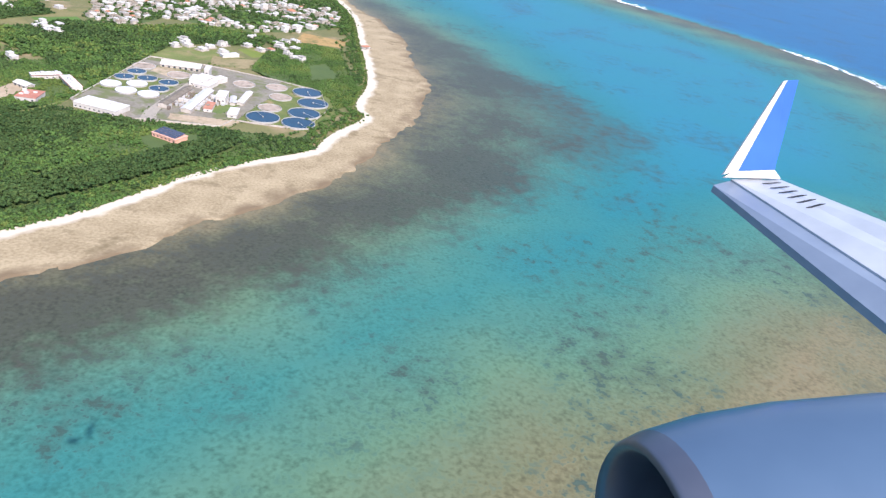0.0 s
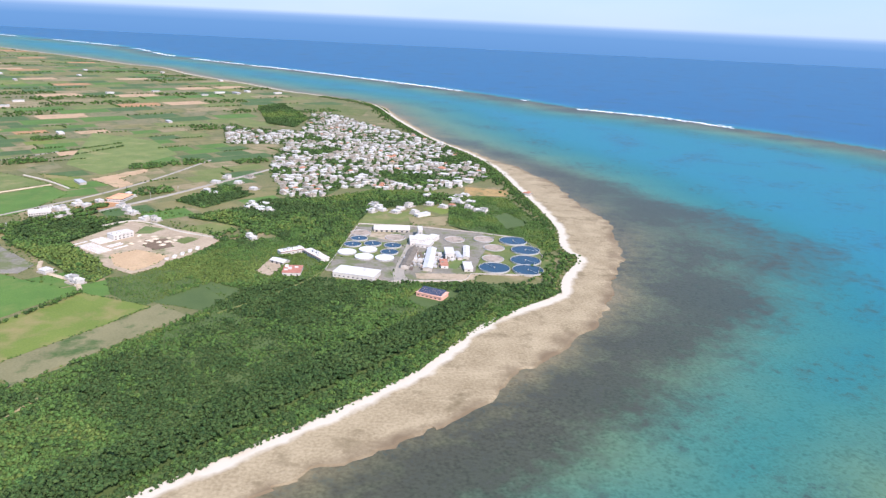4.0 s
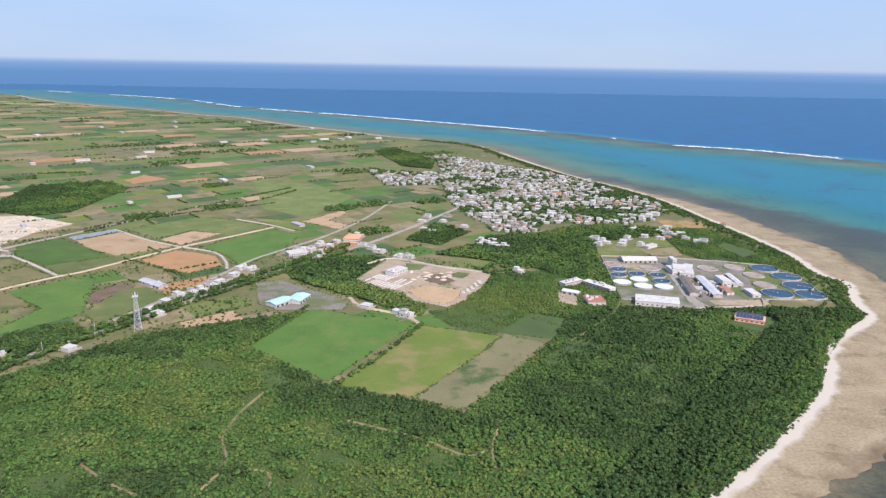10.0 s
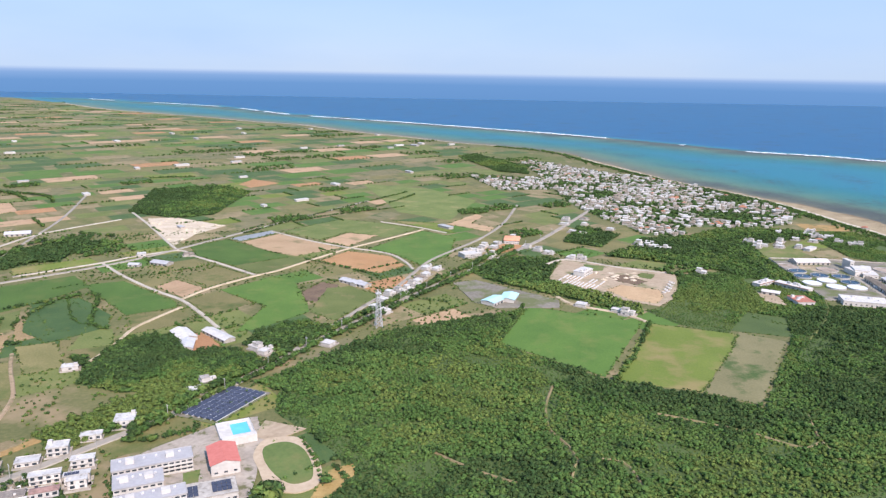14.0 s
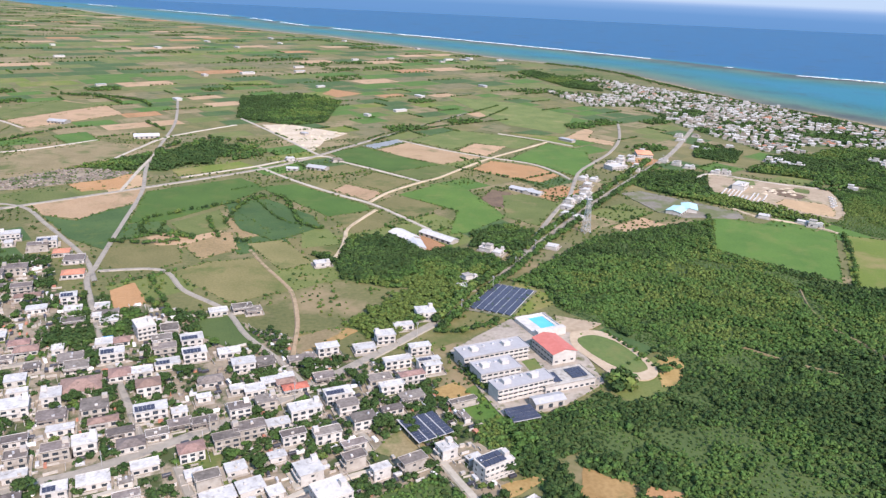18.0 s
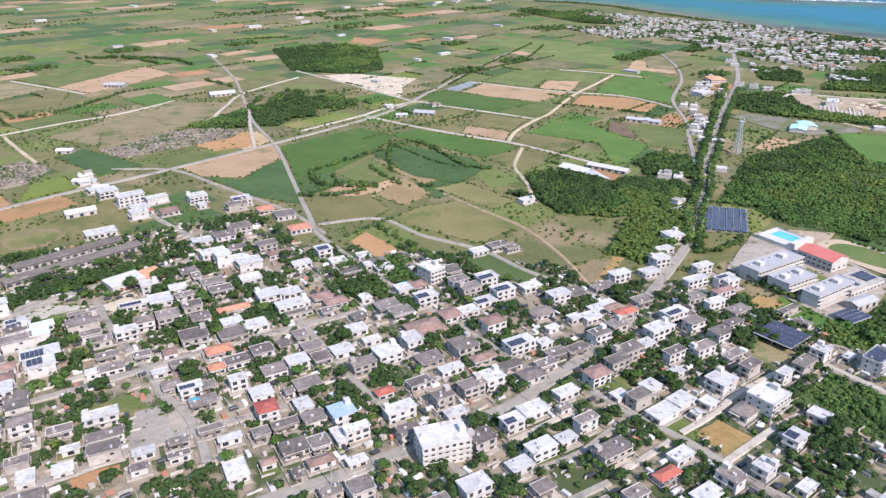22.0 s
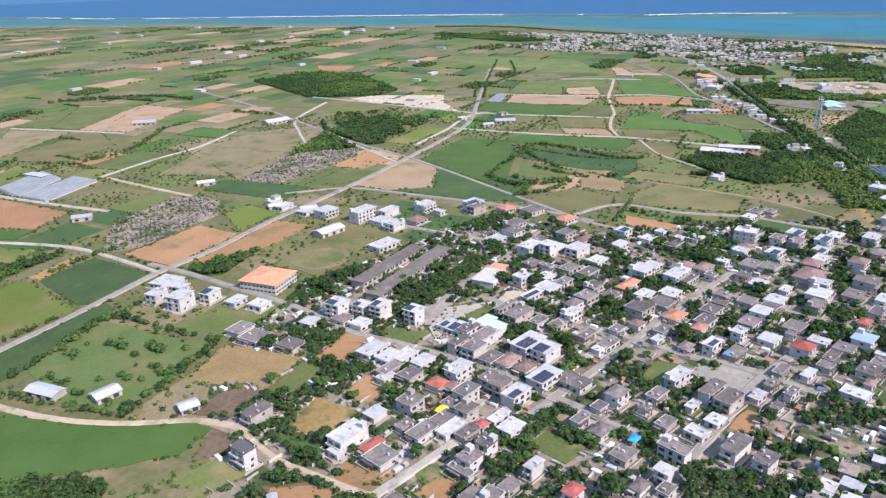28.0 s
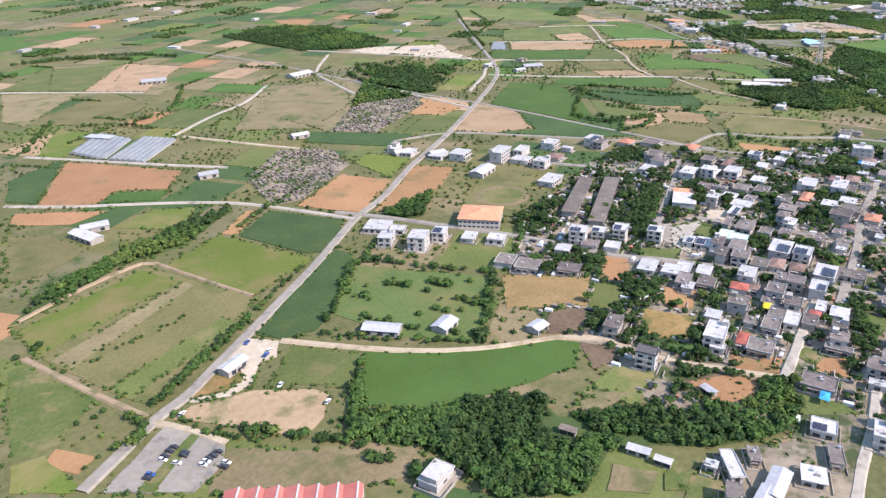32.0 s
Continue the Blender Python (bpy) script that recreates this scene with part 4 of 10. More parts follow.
field("cane", [(-1177.9, 475.2), (-1173.0, 511.3), (-1142.7, 537.4), (-1164.8, 462.2)])
field("lime", [(-1154.9, 555.5), (-1136.5, 617.2), (-1114.2, 586.5), (-1143.9, 539.7)])
field("lush", [(-1136.9, 442.6), (-1128.3, 454.5), (-1105.0, 442.0), (-1112.0, 429.7)])
field("lime", [(-1138.5, 404.3), (-1118.7, 417.4), (-1100.1, 408.0), (-1114.6, 383.9)])
field("soil", [(-1180.2, 437.6), (-1174.6, 452.6), (-1136.5, 429.9), (-1154.5, 421.5)])
field("olive", [(-1181.2, 422.2), (-1164.6, 413.5), (-1152.8, 385.8), (-1173.4, 368.1), (-1184.6, 370.5)])
field("soil", [(-1100.3, 367.6), (-1082.1, 387.8), (-1075.1, 384.4), (-1095.9, 362.0)])
field("dry", [(-1039.8, 535.8), (-970.4, 660.6), (-913.6, 627.3), (-941.7, 558.5), (-995.0, 509.0)])
field("cane", [(-1011.9, 480.4), (-999.5, 500.3), (-949.8, 455.9), (-969.9, 435.3)])
field("lime", [(-1006.2, 424.3), (-992.4, 435.3), (-975.4, 412.5), (-1002.6, 389.6)])
field("grass", [(-961.1, 464.8), (-927.7, 493.1), (-900.5, 471.3), (-936.5, 437.2)])
field("soil", [(-925.2, 501.3), (-889.8, 539.9), (-880.3, 497.0), (-906.9, 482.5)])
field("grass", [(-1068.4, 467.0), (-1040.6, 490.4), (-1020.4, 468.7), (-1046.4, 437.4)])
field("grass", [(-1089.3, 584.6), (-1049.4, 623.7), (-1022.1, 590.3), (-1052.5, 555.1)])
field("lush", [(-1018.5, 672.9), (-996.9, 697.8), (-966.6, 657.5), (-987.8, 639.0)])
field("olive", [(-1157.2, 649.1), (-1082.1, 726.2), (-1067.6, 650.2), (-1109.6, 610.4)])
field("tan", [(-1101.2, 742.2), (-1043.1, 860.7), (-1002.2, 805.0), (-1059.5, 707.1)])
field("grass", [(-1159.1, 790.8), (-1116.1, 885.1), (-1048.9, 857.8), (-1101.2, 742.2)])
field("dry", [(-1166.3, 666.4), (-1159.8, 777.6), (-1106.6, 733.1), (-1154.4, 642.9)])
field("grass", [(-1052.2, 189.1), (-1034.5, 193.7), (-1025.8, 184.1), (-1043.1, 176.7)])
field("dry", [(-1060.6, 184.3), (-1047.7, 189.2), (-1040.6, 181.1), (-1053.2, 179.2)])
field("darksoil", [(-1033.0, 209.7), (-1026.7, 201.3), (-1030.9, 194.8), (-1040.9, 196.3)])
field("darksoil", [(-1024.3, 176.3), (-1012.3, 173.1), (-1011.6, 164.3), (-1022.8, 165.1)])
field("grass", [(-1061.7, 149.0), (-1056.3, 152.0), (-1047.2, 148.0), (-1054.3, 144.0)])
field("dry", [(-1026.2, 145.8), (-1015.4, 143.6), (-1016.8, 136.8), (-1027.9, 137.2)])
field("turf", [(-902.5, 178.7), (-889.5, 187.0), (-879.8, 177.2), (-897.3, 169.9)])
field("turf", [(-952.0, 163.6), (-943.3, 167.1), (-936.9, 155.7), (-946.3, 151.8)])
field("sand", [(-918.1, 252.2), (-908.8, 260.1), (-898.6, 250.8), (-908.2, 245.1)])
field("dry", [(-943.6, 248.3), (-934.0, 256.3), (-919.2, 246.4), (-931.8, 238.8)])
field("turf", [(-972.6, 240.2), (-964.9, 249.2), (-950.5, 238.2), (-962.9, 232.3)])
field("soil", [(-996.8, 165.8), (-1002.6, 172.8), (-994.3, 175.5), (-989.8, 166.1)])
field("soil", [(-988.1, 157.4), (-980.5, 161.2), (-974.7, 155.6), (-983.4, 150.1)])
field("turf", [(-985.3, 166.5), (-977.9, 166.8), (-976.6, 160.6), (-984.3, 159.3)])
field("paving", [(-879.7, 172.8), (-870.3, 176.6), (-859.6, 164.1), (-879.3, 156.4)])
field("soil", [(-895.4, 146.9), (-883.5, 151.1), (-881.8, 146.8), (-892.4, 142.0)])
paved("farm_yard", "gravel", [(-213.1, 501.6), (-198.8, 629.7), (-150.0, 628.2), (-91.3, 615.1), (-51.9, 601.0), (-41.7, 553.7), (-52.9, 504.8), (-103.7, 503.4), (-108.9, 488.3), (-162.9, 480.8)], "pale gravel and concrete yard of the fish farm")
paved("tank_lawn", "turf", [(-75.1, 608.2), (-63.4, 612.2), (-40.0, 583.4), (-32.5, 551.9), (-41.2, 517.5), (-52.4, 503.5), (-100.9, 507.0), (-93.0, 546.4)], "rough grass between the large tanks")
paved("tank_lawn", "sandyard", [(-185.1, 616.6), (-156.2, 599.7), (-163.4, 578.2), (-186.4, 592.2)], "sandy ground beside the tanks")
paved("tank_lawn", "turf", [(-203.2, 578.0), (-156.2, 574.9), (-164.9, 527.3), (-209.0, 534.4)], "rough grass between the round tanks")
paved("farm_lawn", "lawn", [(-120.3, 538.3), (-105.8, 538.5), (-114.1, 513.6), (-124.1, 516.4)], "small green lawn beside the pump house")
paved("farm_drive", "asphalt", [(-151.8, 588.9), (-144.8, 581.9), (-154.4, 502.3), (-150.3, 482.9), (-160.3, 476.6), (-162.8, 499.5)], "grey asphalt drive into the fish farm")
paved("farm_drive", "sandyard", [(-145.9, 501.1), (-98.7, 504.3), (-102.1, 489.9), (-144.5, 489.3)], "pale sandy strip at the farm wall")
paved("guest_lot", "sandyard", [(-258.5, 519.7), (-245.5, 515.3), (-249.3, 483.4), (-262.5, 493.6)], "pale sandy car lot of the guest house")
paved("plant_yard", "sandyard", [(-420.7, 544.3), (-397.9, 611.0), (-376.8, 603.7), (-305.6, 573.8), (-318.2, 527.5), (-333.4, 494.2), (-347.4, 480.1), (-368.3, 490.5)], "bare sandy yard of the concrete works")
paved("yard_lawn", "lawn", [(-380.3, 598.1), (-362.3, 592.9), (-367.6, 576.9), (-380.3, 575.2)], "small green lawn in the works yard")
paved("yard_lawn", "turf", [(-343.3, 558.6), (-335.6, 571.9), (-324.7, 566.9), (-332.5, 552.1)], "rough grass in the works yard")
paved("yard_soil", "tan", [(-378.2, 519.1), (-362.5, 533.6), (-334.9, 521.7), (-337.6, 500.9), (-347.6, 485.2), (-364.5, 494.4)], "brown bare earth in the works yard")
paved("yard_soil", "darksoil", [(-366.5, 560.2), (-350.4, 565.2), (-338.3, 544.3), (-349.3, 533.6), (-363.2, 544.3)], "dark brown earth heaps in the works yard")
paved("depot_yard", "gravel", [(-498.3, 533.1), (-479.7, 542.3), (-419.9, 490.9), (-422.4, 472.3), (-468.8, 470.1), (-483.9, 482.1)], "grey gravel yard round the turquoise-roofed depot")
paved("car_park", "asphalt", [(-1174.0, 225.7), (-1155.5, 242.6), (-1152.2, 240.8), (-1149.3, 234.6), (-1143.8, 225.5), (-1146.7, 218.8), (-1155.7, 213.1)], "marked asphalt car park with parked cars")
paved("verge", "turf", [(-1153.2, 232.8), (-1148.9, 236.3), (-1147.7, 233.8), (-1152.0, 229.9), (-1163.5, 218.6), (-1167.3, 221.2)], "grassy verge between the rows of the car park")
paved("village_yard", "hamlet", [(-1010.1, 147.6), (-994.8, 136.9), (-1010.9, 130.3), (-1028.4, 122.6), (-1038.1, 126.9), (-1053.9, 137.8), (-1045.9, 144.7), (-1032.1, 147.6), (-1021.9, 143.2)], "worn pale ground between the houses at the wood edge")
field("soil", [(-1026.4, 145.8), (-1021.1, 143.7), (-1016.9, 138.6), (-1024.1, 134.9), (-1028.1, 139.2)])
field("dry", [(-1010.3, 147.8), (-1008.3, 145.5), (-1016.7, 140.9), (-1018.3, 143.9)])
field("turf", [(-1002.0, 152.8), (-996.1, 144.8), (-996.7, 139.7), (-1005.0, 141.1), (-1009.7, 148.2)])
field("turf", [(-1052.3, 149.6), (-1047.5, 143.5), (-1054.7, 138.3), (-1062.9, 144.1)])
field("soil", [(-1022.2, 175.0), (-1010.3, 170.8), (-1005.6, 164.7), (-1012.7, 159.7), (-1021.3, 162.5), (-1026.0, 168.4)])
field("dry", [(-1065.7, 162.8), (-1058.6, 154.7), (-1065.6, 151.0), (-1073.3, 157.1)])
paved("village_yard", "turf", [(-1057.9, 153.1), (-1053.6, 153.5), (-1053.3, 149.9), (-1058.0, 146.6), (-1062.2, 149.4)], "small green lot beside the houses")
paved("village_square", "paving", [(-951.5, 254.3), (-944.6, 262.1), (-934.5, 258.7), (-936.8, 251.6), (-942.5, 247.8), (-945.8, 242.9)], "grey paved forecourt of the apartment houses")
paved("village_square", "asphalt", [(-885.0, 175.9), (-878.0, 179.1), (-869.0, 160.6), (-877.3, 156.9), (-883.5, 157.9)], "wide grey asphalt lot between the houses")
paved("village_square", "turf", [(-941.4, 247.7), (-934.0, 255.1), (-922.1, 253.8), (-922.5, 246.6), (-933.0, 237.8)], "small dry lawn beside the forecourt")
paved("school_yard", "paving", [(-647.2, 253.0), (-614.1, 290.0), (-598.5, 296.6), (-590.2, 277.0), (-584.2, 228.7), (-608.3, 207.2), (-629.1, 202.4), (-634.9, 215.6)], "pale concrete yard of the school")
paved("court_lawn", "lawn", [(-616.8, 245.1), (-610.6, 248.2), (-607.4, 236.1), (-613.3, 233.7)], "square green lawn between the school wings")
paved("sand_court", "sandyard", [(-593.7, 293.2), (-572.7, 285.1), (-586.2, 272.0), (-594.9, 277.1)], "sandy play court beside the swimming pool")
paved("village_square", "concrete", [(-951.4, 242.2), (-938.3, 255.2), (-918.1, 252.6), (-934.7, 245.7), (-952.0, 232.9)], "worn concrete square beside the old school")

road("main_road", "asphalt", 4.2, [(-311.3, 884.8), (-393.8, 717.4), (-439.6, 640.0), (-526.0, 504.1), (-554.7, 454.3), (-578.6, 413.4), (-596.9, 380.5), (-611.4, 351.7), (-636.8, 303.7), (-665.3, 265.3), (-691.1, 233.9), (-712.3, 209.8), (-734.6, 189.3), (-750.3, 176.3), (-768.1, 163.2), (-779.9, 158.0), (-790.9, 151.8), (-806.0, 144.9), (-820.1, 138.4), (-833.8, 133.5), (-846.9, 128.8)], "grey asphalt main road through the fields and village")
road("side_road", "asphalt", 2.6, [(-408.2, 897.5), (-436.3, 778.6), (-466.2, 699.0), (-495.8, 645.0), (-520.2, 597.9), (-543.0, 520.3), (-561.3, 476.8), (-586.1, 413.4), (-601.5, 372.5)], "narrow grey asphalt lane past the road houses")
road("village_street", "asphalt", 2.3, [(-980.0, 929.6), (-932.7, 772.2), (-908.4, 655.9), (-890.1, 567.1), (-866.2, 489.9), (-851.2, 416.6), (-843.0, 373.9), (-835.7, 337.8), (-832.6, 320.4), (-814.5, 285.0), (-799.6, 257.7), (-789.6, 239.0), (-778.4, 222.0), (-771.6, 211.3), (-757.4, 187.3), (-750.3, 176.3)], "worn asphalt street running down through the village")
road("village_street", "asphalt", 2.5, [(-738.0, 168.5), (-729.1, 153.7), (-719.4, 141.3), (-712.1, 129.2), (-706.6, 119.0), (-701.2, 111.7)], "worn asphalt village street")
road("village_street", "asphalt", 2.2, [(-694.7, 217.5), (-688.3, 201.4), (-677.3, 184.3)], "narrow asphalt village lane")
road("village_street", "concrete", 2.2, [(-654.1, 178.0), (-649.0, 167.6), (-642.2, 155.0), (-637.3, 143.6)], "pale concrete lane behind the apartment house")
road("village_street", "asphalt", 1.9, [(-768.2, 133.0), (-755.7, 137.0), (-747.6, 141.4), (-732.9, 152.5)], "narrow grey village lane")
road("village_street", "concrete", 1.7, [(-769.8, 146.6), (-749.8, 157.7)], "narrow pale village lane")
road("village_street", "concrete", 1.7, [(-741.6, 130.0), (-723.2, 140.5)], "narrow pale village lane")
road("village_street", "concrete", 1.8, [(-718.5, 143.6), (-702.8, 152.2), (-691.7, 160.3), (-669.3, 171.7)], "narrow pale village lane")
road("village_street", "concrete", 2.0, [(-712.1, 129.2), (-689.4, 141.9), (-677.7, 147.3)], "narrow pale village lane")
road("village_street", "asphalt", 1.8, [(-766.5, 117.7), (-747.2, 126.0)], "narrow grey village lane")
road("village_street", "asphalt", 1.9, [(-934.4, 184.8), (-929.2, 173.4), (-924.0, 161.0), (-920.2, 155.8)], "narrow grey village lane")
road("village_street", "asphalt", 2.0, [(-967.3, 447.9), (-927.7, 441.0), (-896.7, 408.6), (-873.5, 382.6), (-846.4, 350.3), (-827.7, 318.1)], "worn asphalt lane skirting the fields")
road("village_street", "asphalt", 2.0, [(-832.2, 332.2), (-800.4, 336.5), (-780.0, 310.5), (-753.8, 288.5), (-737.9, 263.0), (-719.0, 240.4), (-704.5, 220.3)], "asphalt lane between the fields and the houses")
road("field_track", "brown_dirt", 1.5, [(-714.2, 244.7), (-717.4, 276.6), (-725.4, 309.9), (-733.8, 326.4), (-748.2, 349.3), (-760.5, 372.1)], "pale dirt track between the gardens")
road("field_road", "concrete", 2.0, [(-868.8, 807.3), (-825.4, 742.7), (-772.8, 658.1), (-752.5, 627.4)], "pale concrete road beside the quarry")
road("field_road", "concrete", 2.0, [(-851.7, 532.0), (-821.9, 560.2), (-801.2, 580.5), (-783.8, 601.7), (-752.5, 627.4), (-730.9, 607.6), (-699.6, 581.9), (-661.5, 548.0)], "pale concrete farm road")
road("field_road", "concrete", 2.0, [(-799.5, 576.8), (-764.7, 538.2), (-726.1, 501.5), (-698.5, 479.1), (-675.5, 450.9), (-661.8, 431.7), (-637.1, 397.4)], "pale concrete farm road")
road("field_road", "dirt", 2.1, [(-699.0, 480.4), (-686.4, 509.7), (-663.4, 542.8), (-646.2, 562.9), (-624.2, 600.2), (-596.6, 644.6), (-563.6, 687.7), (-526.9, 736.3)], "straight pale dirt farm road")
road("field_road", "concrete", 1.8, [(-685.4, 716.8), (-637.9, 675.3), (-601.2, 651.2), (-558.9, 629.0), (-540.0, 598.8), (-532.0, 572.6)], "pale concrete farm road")
road("field_road", "concrete", 1.6, [(-575.2, 775.5), (-535.3, 750.5), (-500.7, 720.9)], "pale concrete farm road")
road("field_road", "dirt", 1.8, [(-710.8, 359.8), (-708.0, 381.4), (-708.1, 401.3), (-707.3, 421.9), (-692.6, 462.4)], "pale dirt farm road")
road("country_road", "asphalt", 3.1, [(-603.7, 911.6), (-717.5, 702.1), (-767.0, 610.6), (-794.0, 572.0), (-828.5, 535.9), (-878.5, 488.9), (-936.5, 437.2), (-983.4, 399.1), (-1018.7, 366.2), (-1042.4, 349.3), (-1062.6, 329.9), (-1080.5, 312.2), (-1101.8, 293.2), (-1119.6, 277.4), (-1134.7, 264.1), (-1145.6, 254.4), (-1156.3, 248.0), (-1168.0, 238.0), (-1178.4, 229.2)], "straight asphalt country road with power poles")
road("farm_lane", "concrete", 1.8, [(-1178.3, 467.6), (-1151.2, 446.9), (-1109.8, 422.0), (-1083.0, 401.6), (-1062.2, 374.7), (-1044.7, 347.6)], "pale concrete farm lane")
road("farm_lane", "brown_dirt", 1.6, [(-1184.3, 304.8), (-1170.8, 275.4), (-1158.0, 250.1)], "pale dirt farm lane")
road("farm_lane", "brown_dirt", 1.3, [(-1129.8, 348.4), (-1117.8, 321.2), (-1108.6, 302.4)], "pale dirt farm lane")
road("farm_lane", "brown_dirt", 1.3, [(-1183.7, 332.8), (-1160.6, 346.9), (-1136.6, 356.5), (-1129.8, 348.4)], "pale dirt farm lane")
road("farm_lane", "dirt", 1.8, [(-1157.0, 246.5), (-1149.9, 237.8), (-1143.0, 226.2)], "sandy lane beside the car park")
road("village_street", "concrete", 2.2, [(-966.7, 148.7), (-985.5, 141.2), (-1000.8, 133.9), (-1015.4, 128.4), (-1027.6, 122.9), (-1036.7, 118.8)], "pale concrete street at the edge of the village")
road("village_lane", "dirt", 1.8, [(-1112.0, 266.8), (-1093.0, 248.0), (-1076.5, 233.9), (-1058.1, 223.3), (-1037.2, 215.5), (-1026.2, 206.7), (-1024.5, 201.0), (-1018.6, 186.3), (-1010.0, 175.0), (-1004.4, 167.7), (-998.4, 160.8)], "pale dirt lane along the edge of the village")
road("village_lane", "concrete", 2.5, [(-998.4, 160.8), (-984.7, 166.6), (-970.9, 172.8), (-957.3, 178.7), (-941.5, 184.6), (-906.4, 199.9), (-876.2, 213.2)], "pale concrete village lane")
road("village_street", "asphalt", 2.6, [(-861.3, 316.0), (-879.0, 302.5), (-908.9, 282.3), (-931.9, 266.8), (-945.8, 255.7), (-950.9, 243.9)], "asphalt street beside the community hall")
road("village_street", "asphalt", 2.6, [(-1047.9, 360.4), (-1031.7, 340.0), (-1015.4, 315.8), (-1000.8, 294.2), (-987.4, 271.0), (-979.5, 252.3), (-963.0, 232.5), (-947.5, 210.2), (-938.9, 195.7), (-933.8, 184.0), (-926.4, 169.7)], "asphalt street past the white apartment houses")
road("village_street", "asphalt", 2.6, [(-920.0, 255.7), (-909.8, 235.5), (-899.4, 218.9), (-886.6, 200.0), (-878.5, 185.3), (-870.4, 175.4), (-865.6, 166.8), (-861.1, 156.5), (-858.5, 148.4)], "worn asphalt village street")
road("village_street", "asphalt", 2.5, [(-944.4, 176.1), (-918.2, 187.2), (-893.4, 198.7), (-862.5, 214.1), (-814.1, 233.4)], "worn asphalt village street")
road("village_street", "asphalt", 2.8, [(-837.6, 172.8), (-870.5, 161.5), (-897.4, 148.1), (-924.0, 134.7), (-945.6, 123.3)], "worn asphalt village street")
road("village_street", "asphalt", 2.3, [(-923.8, 360.7), (-876.9, 298.4), (-860.4, 273.1), (-835.6, 226.8), (-814.0, 180.9), (-790.2, 139.6), (-783.4, 128.0)], "worn asphalt village street")
road("farm_lane", "concrete", 2.0, [(-1159.6, 782.9), (-1101.8, 737.3), (-1060.5, 702.5)], "pale concrete farm lane")
road("farm_lane", "dirt", 2.0, [(-1070.4, 543.0), (-1048.3, 509.1), (-1020.4, 468.7)], "pale dirt farm lane")
road("farm_lane", "concrete", 2.0, [(-1076.3, 547.7), (-1040.3, 583.9), (-1006.5, 611.6), (-970.4, 660.6)], "pale concrete farm lane")
road("farm_lane", "concrete", 2.0, [(-925.8, 582.2), (-921.0, 633.6), (-911.4, 689.6), (-864.9, 766.1)], "pale concrete farm lane")
road("farm_lane", "concrete", 2.0, [(-880.5, 486.1), (-891.4, 553.8), (-900.8, 631.7)], "pale concrete farm lane")
road("farm_lane", "concrete", 2.0, [(-1161.4, 556.4), (-1132.3, 526.4), (-1099.4, 491.2), (-1067.5, 459.8)], "pale concrete farm lane")
road("forest_track", "dry", 0.6, [(-448.5, 336.5), (-455.5, 312.8), (-457.3, 289.0), (-450.8, 271.0), (-449.1, 256.8)], "dry grassy track through the scrub")
road("forest_track", "dry", 0.6, [(-324.6, 304.9), (-331.0, 282.1), (-331.5, 262.1)], "pale dirt track through the scrub")
road("forest_track", "dirt", 2.4, [(-366.8, 444.1), (-379.2, 461.5), (-409.1, 479.1), (-419.6, 499.0)], "pale lane beside the green field")
road("forest_track", "turf", 0.8, [(-269.1, 414.2), (-246.6, 441.6), (-225.3, 473.6), (-215.3, 496.4)], "faint straight track through the wood")
road("farm_lane", "concrete", 2.1, [(-308.1, 570.5), (-346.4, 585.8), (-377.2, 607.5), (-397.6, 612.9), (-415.1, 594.2)], "pale lane along the works wall")
road("forest_track", "dry", 0.5, [(-512.0, 264.8), (-502.9, 256.9), (-489.0, 246.8), (-476.2, 239.8)], "dry grassy track through the scrub")
road("forest_track", "dry", 0.5, [(-455.4, 239.8), (-448.8, 258.9), (-429.6, 258.0), (-425.9, 236.6)], "dry grassy track through the scrub")
road("forest_track", "dry", 0.5, [(-333.8, 277.6), (-341.8, 272.5), (-350.9, 277.6), (-364.4, 288.2), (-400.4, 305.4)], "dry grassy track through the scrub")


# ---- trees and woods ----


def crown_shapes(leaves, count, seed, squash=0.8, rough=0.5, size=0.4):
    """Leafy masses of radius one, a dark core with loose sprays of leaves round it: corners and triangles."""
    rng = random.Random(seed)
    out = []
    for k in range(count):
        bm = bmesh.new()
        bmesh.ops.create_icosphere(bm, subdivisions=1, radius=1.0)
        off = Vector((k * 7.3 + seed, 3.1, 9.7))
        bm.verts.ensure_lookup_table()
        vs = [v.co * 0.74 * (1 + rough * noise.noise(v.co * 1.7 + off)) for v in bm.verts]
        ts = [[v.index for v in f.verts] for f in bm.faces]
        bm.free()
        while len(ts) < 20 + leaves:
            d = Vector((rng.gauss(0, 1), rng.gauss(0, 1), rng.gauss(0.25, 0.9))).normalized()
            if d.z < -0.45:
                continue
            c = d * (1 + rough * noise.noise(d * 1.7 + off)) * rng.uniform(0.62, 1.02)
            nrm = (d + Vector((rng.uniform(-1, 1), rng.uniform(-1, 1), rng.uniform(-0.3, 1))) * 0.7).normalized()
            s_ = nrm.orthogonal().normalized()
            t = nrm.cross(s_)
            a0, b = rng.uniform(0, 6.28), len(vs)
            for j in range(3):
                a, r = a0 + 2.1 * j + rng.uniform(-0.4, 0.4), size * rng.uniform(0.6, 1.15)
                vs.append(c + s_ * math.cos(a) * r + t * math.sin(a) * r)
            ts.append([b, b + 1, b + 2])
        out.append((np.array([(v.x, v.y, v.z * squash) for v in vs]), np.array(ts)))
    return out


SHAPES = crown_shapes(52, 7, 1)
FAR_SHAPES = crown_shapes(16, 7, 9, size=0.5)
CLUMPS = crown_shapes(44, 5, 40)


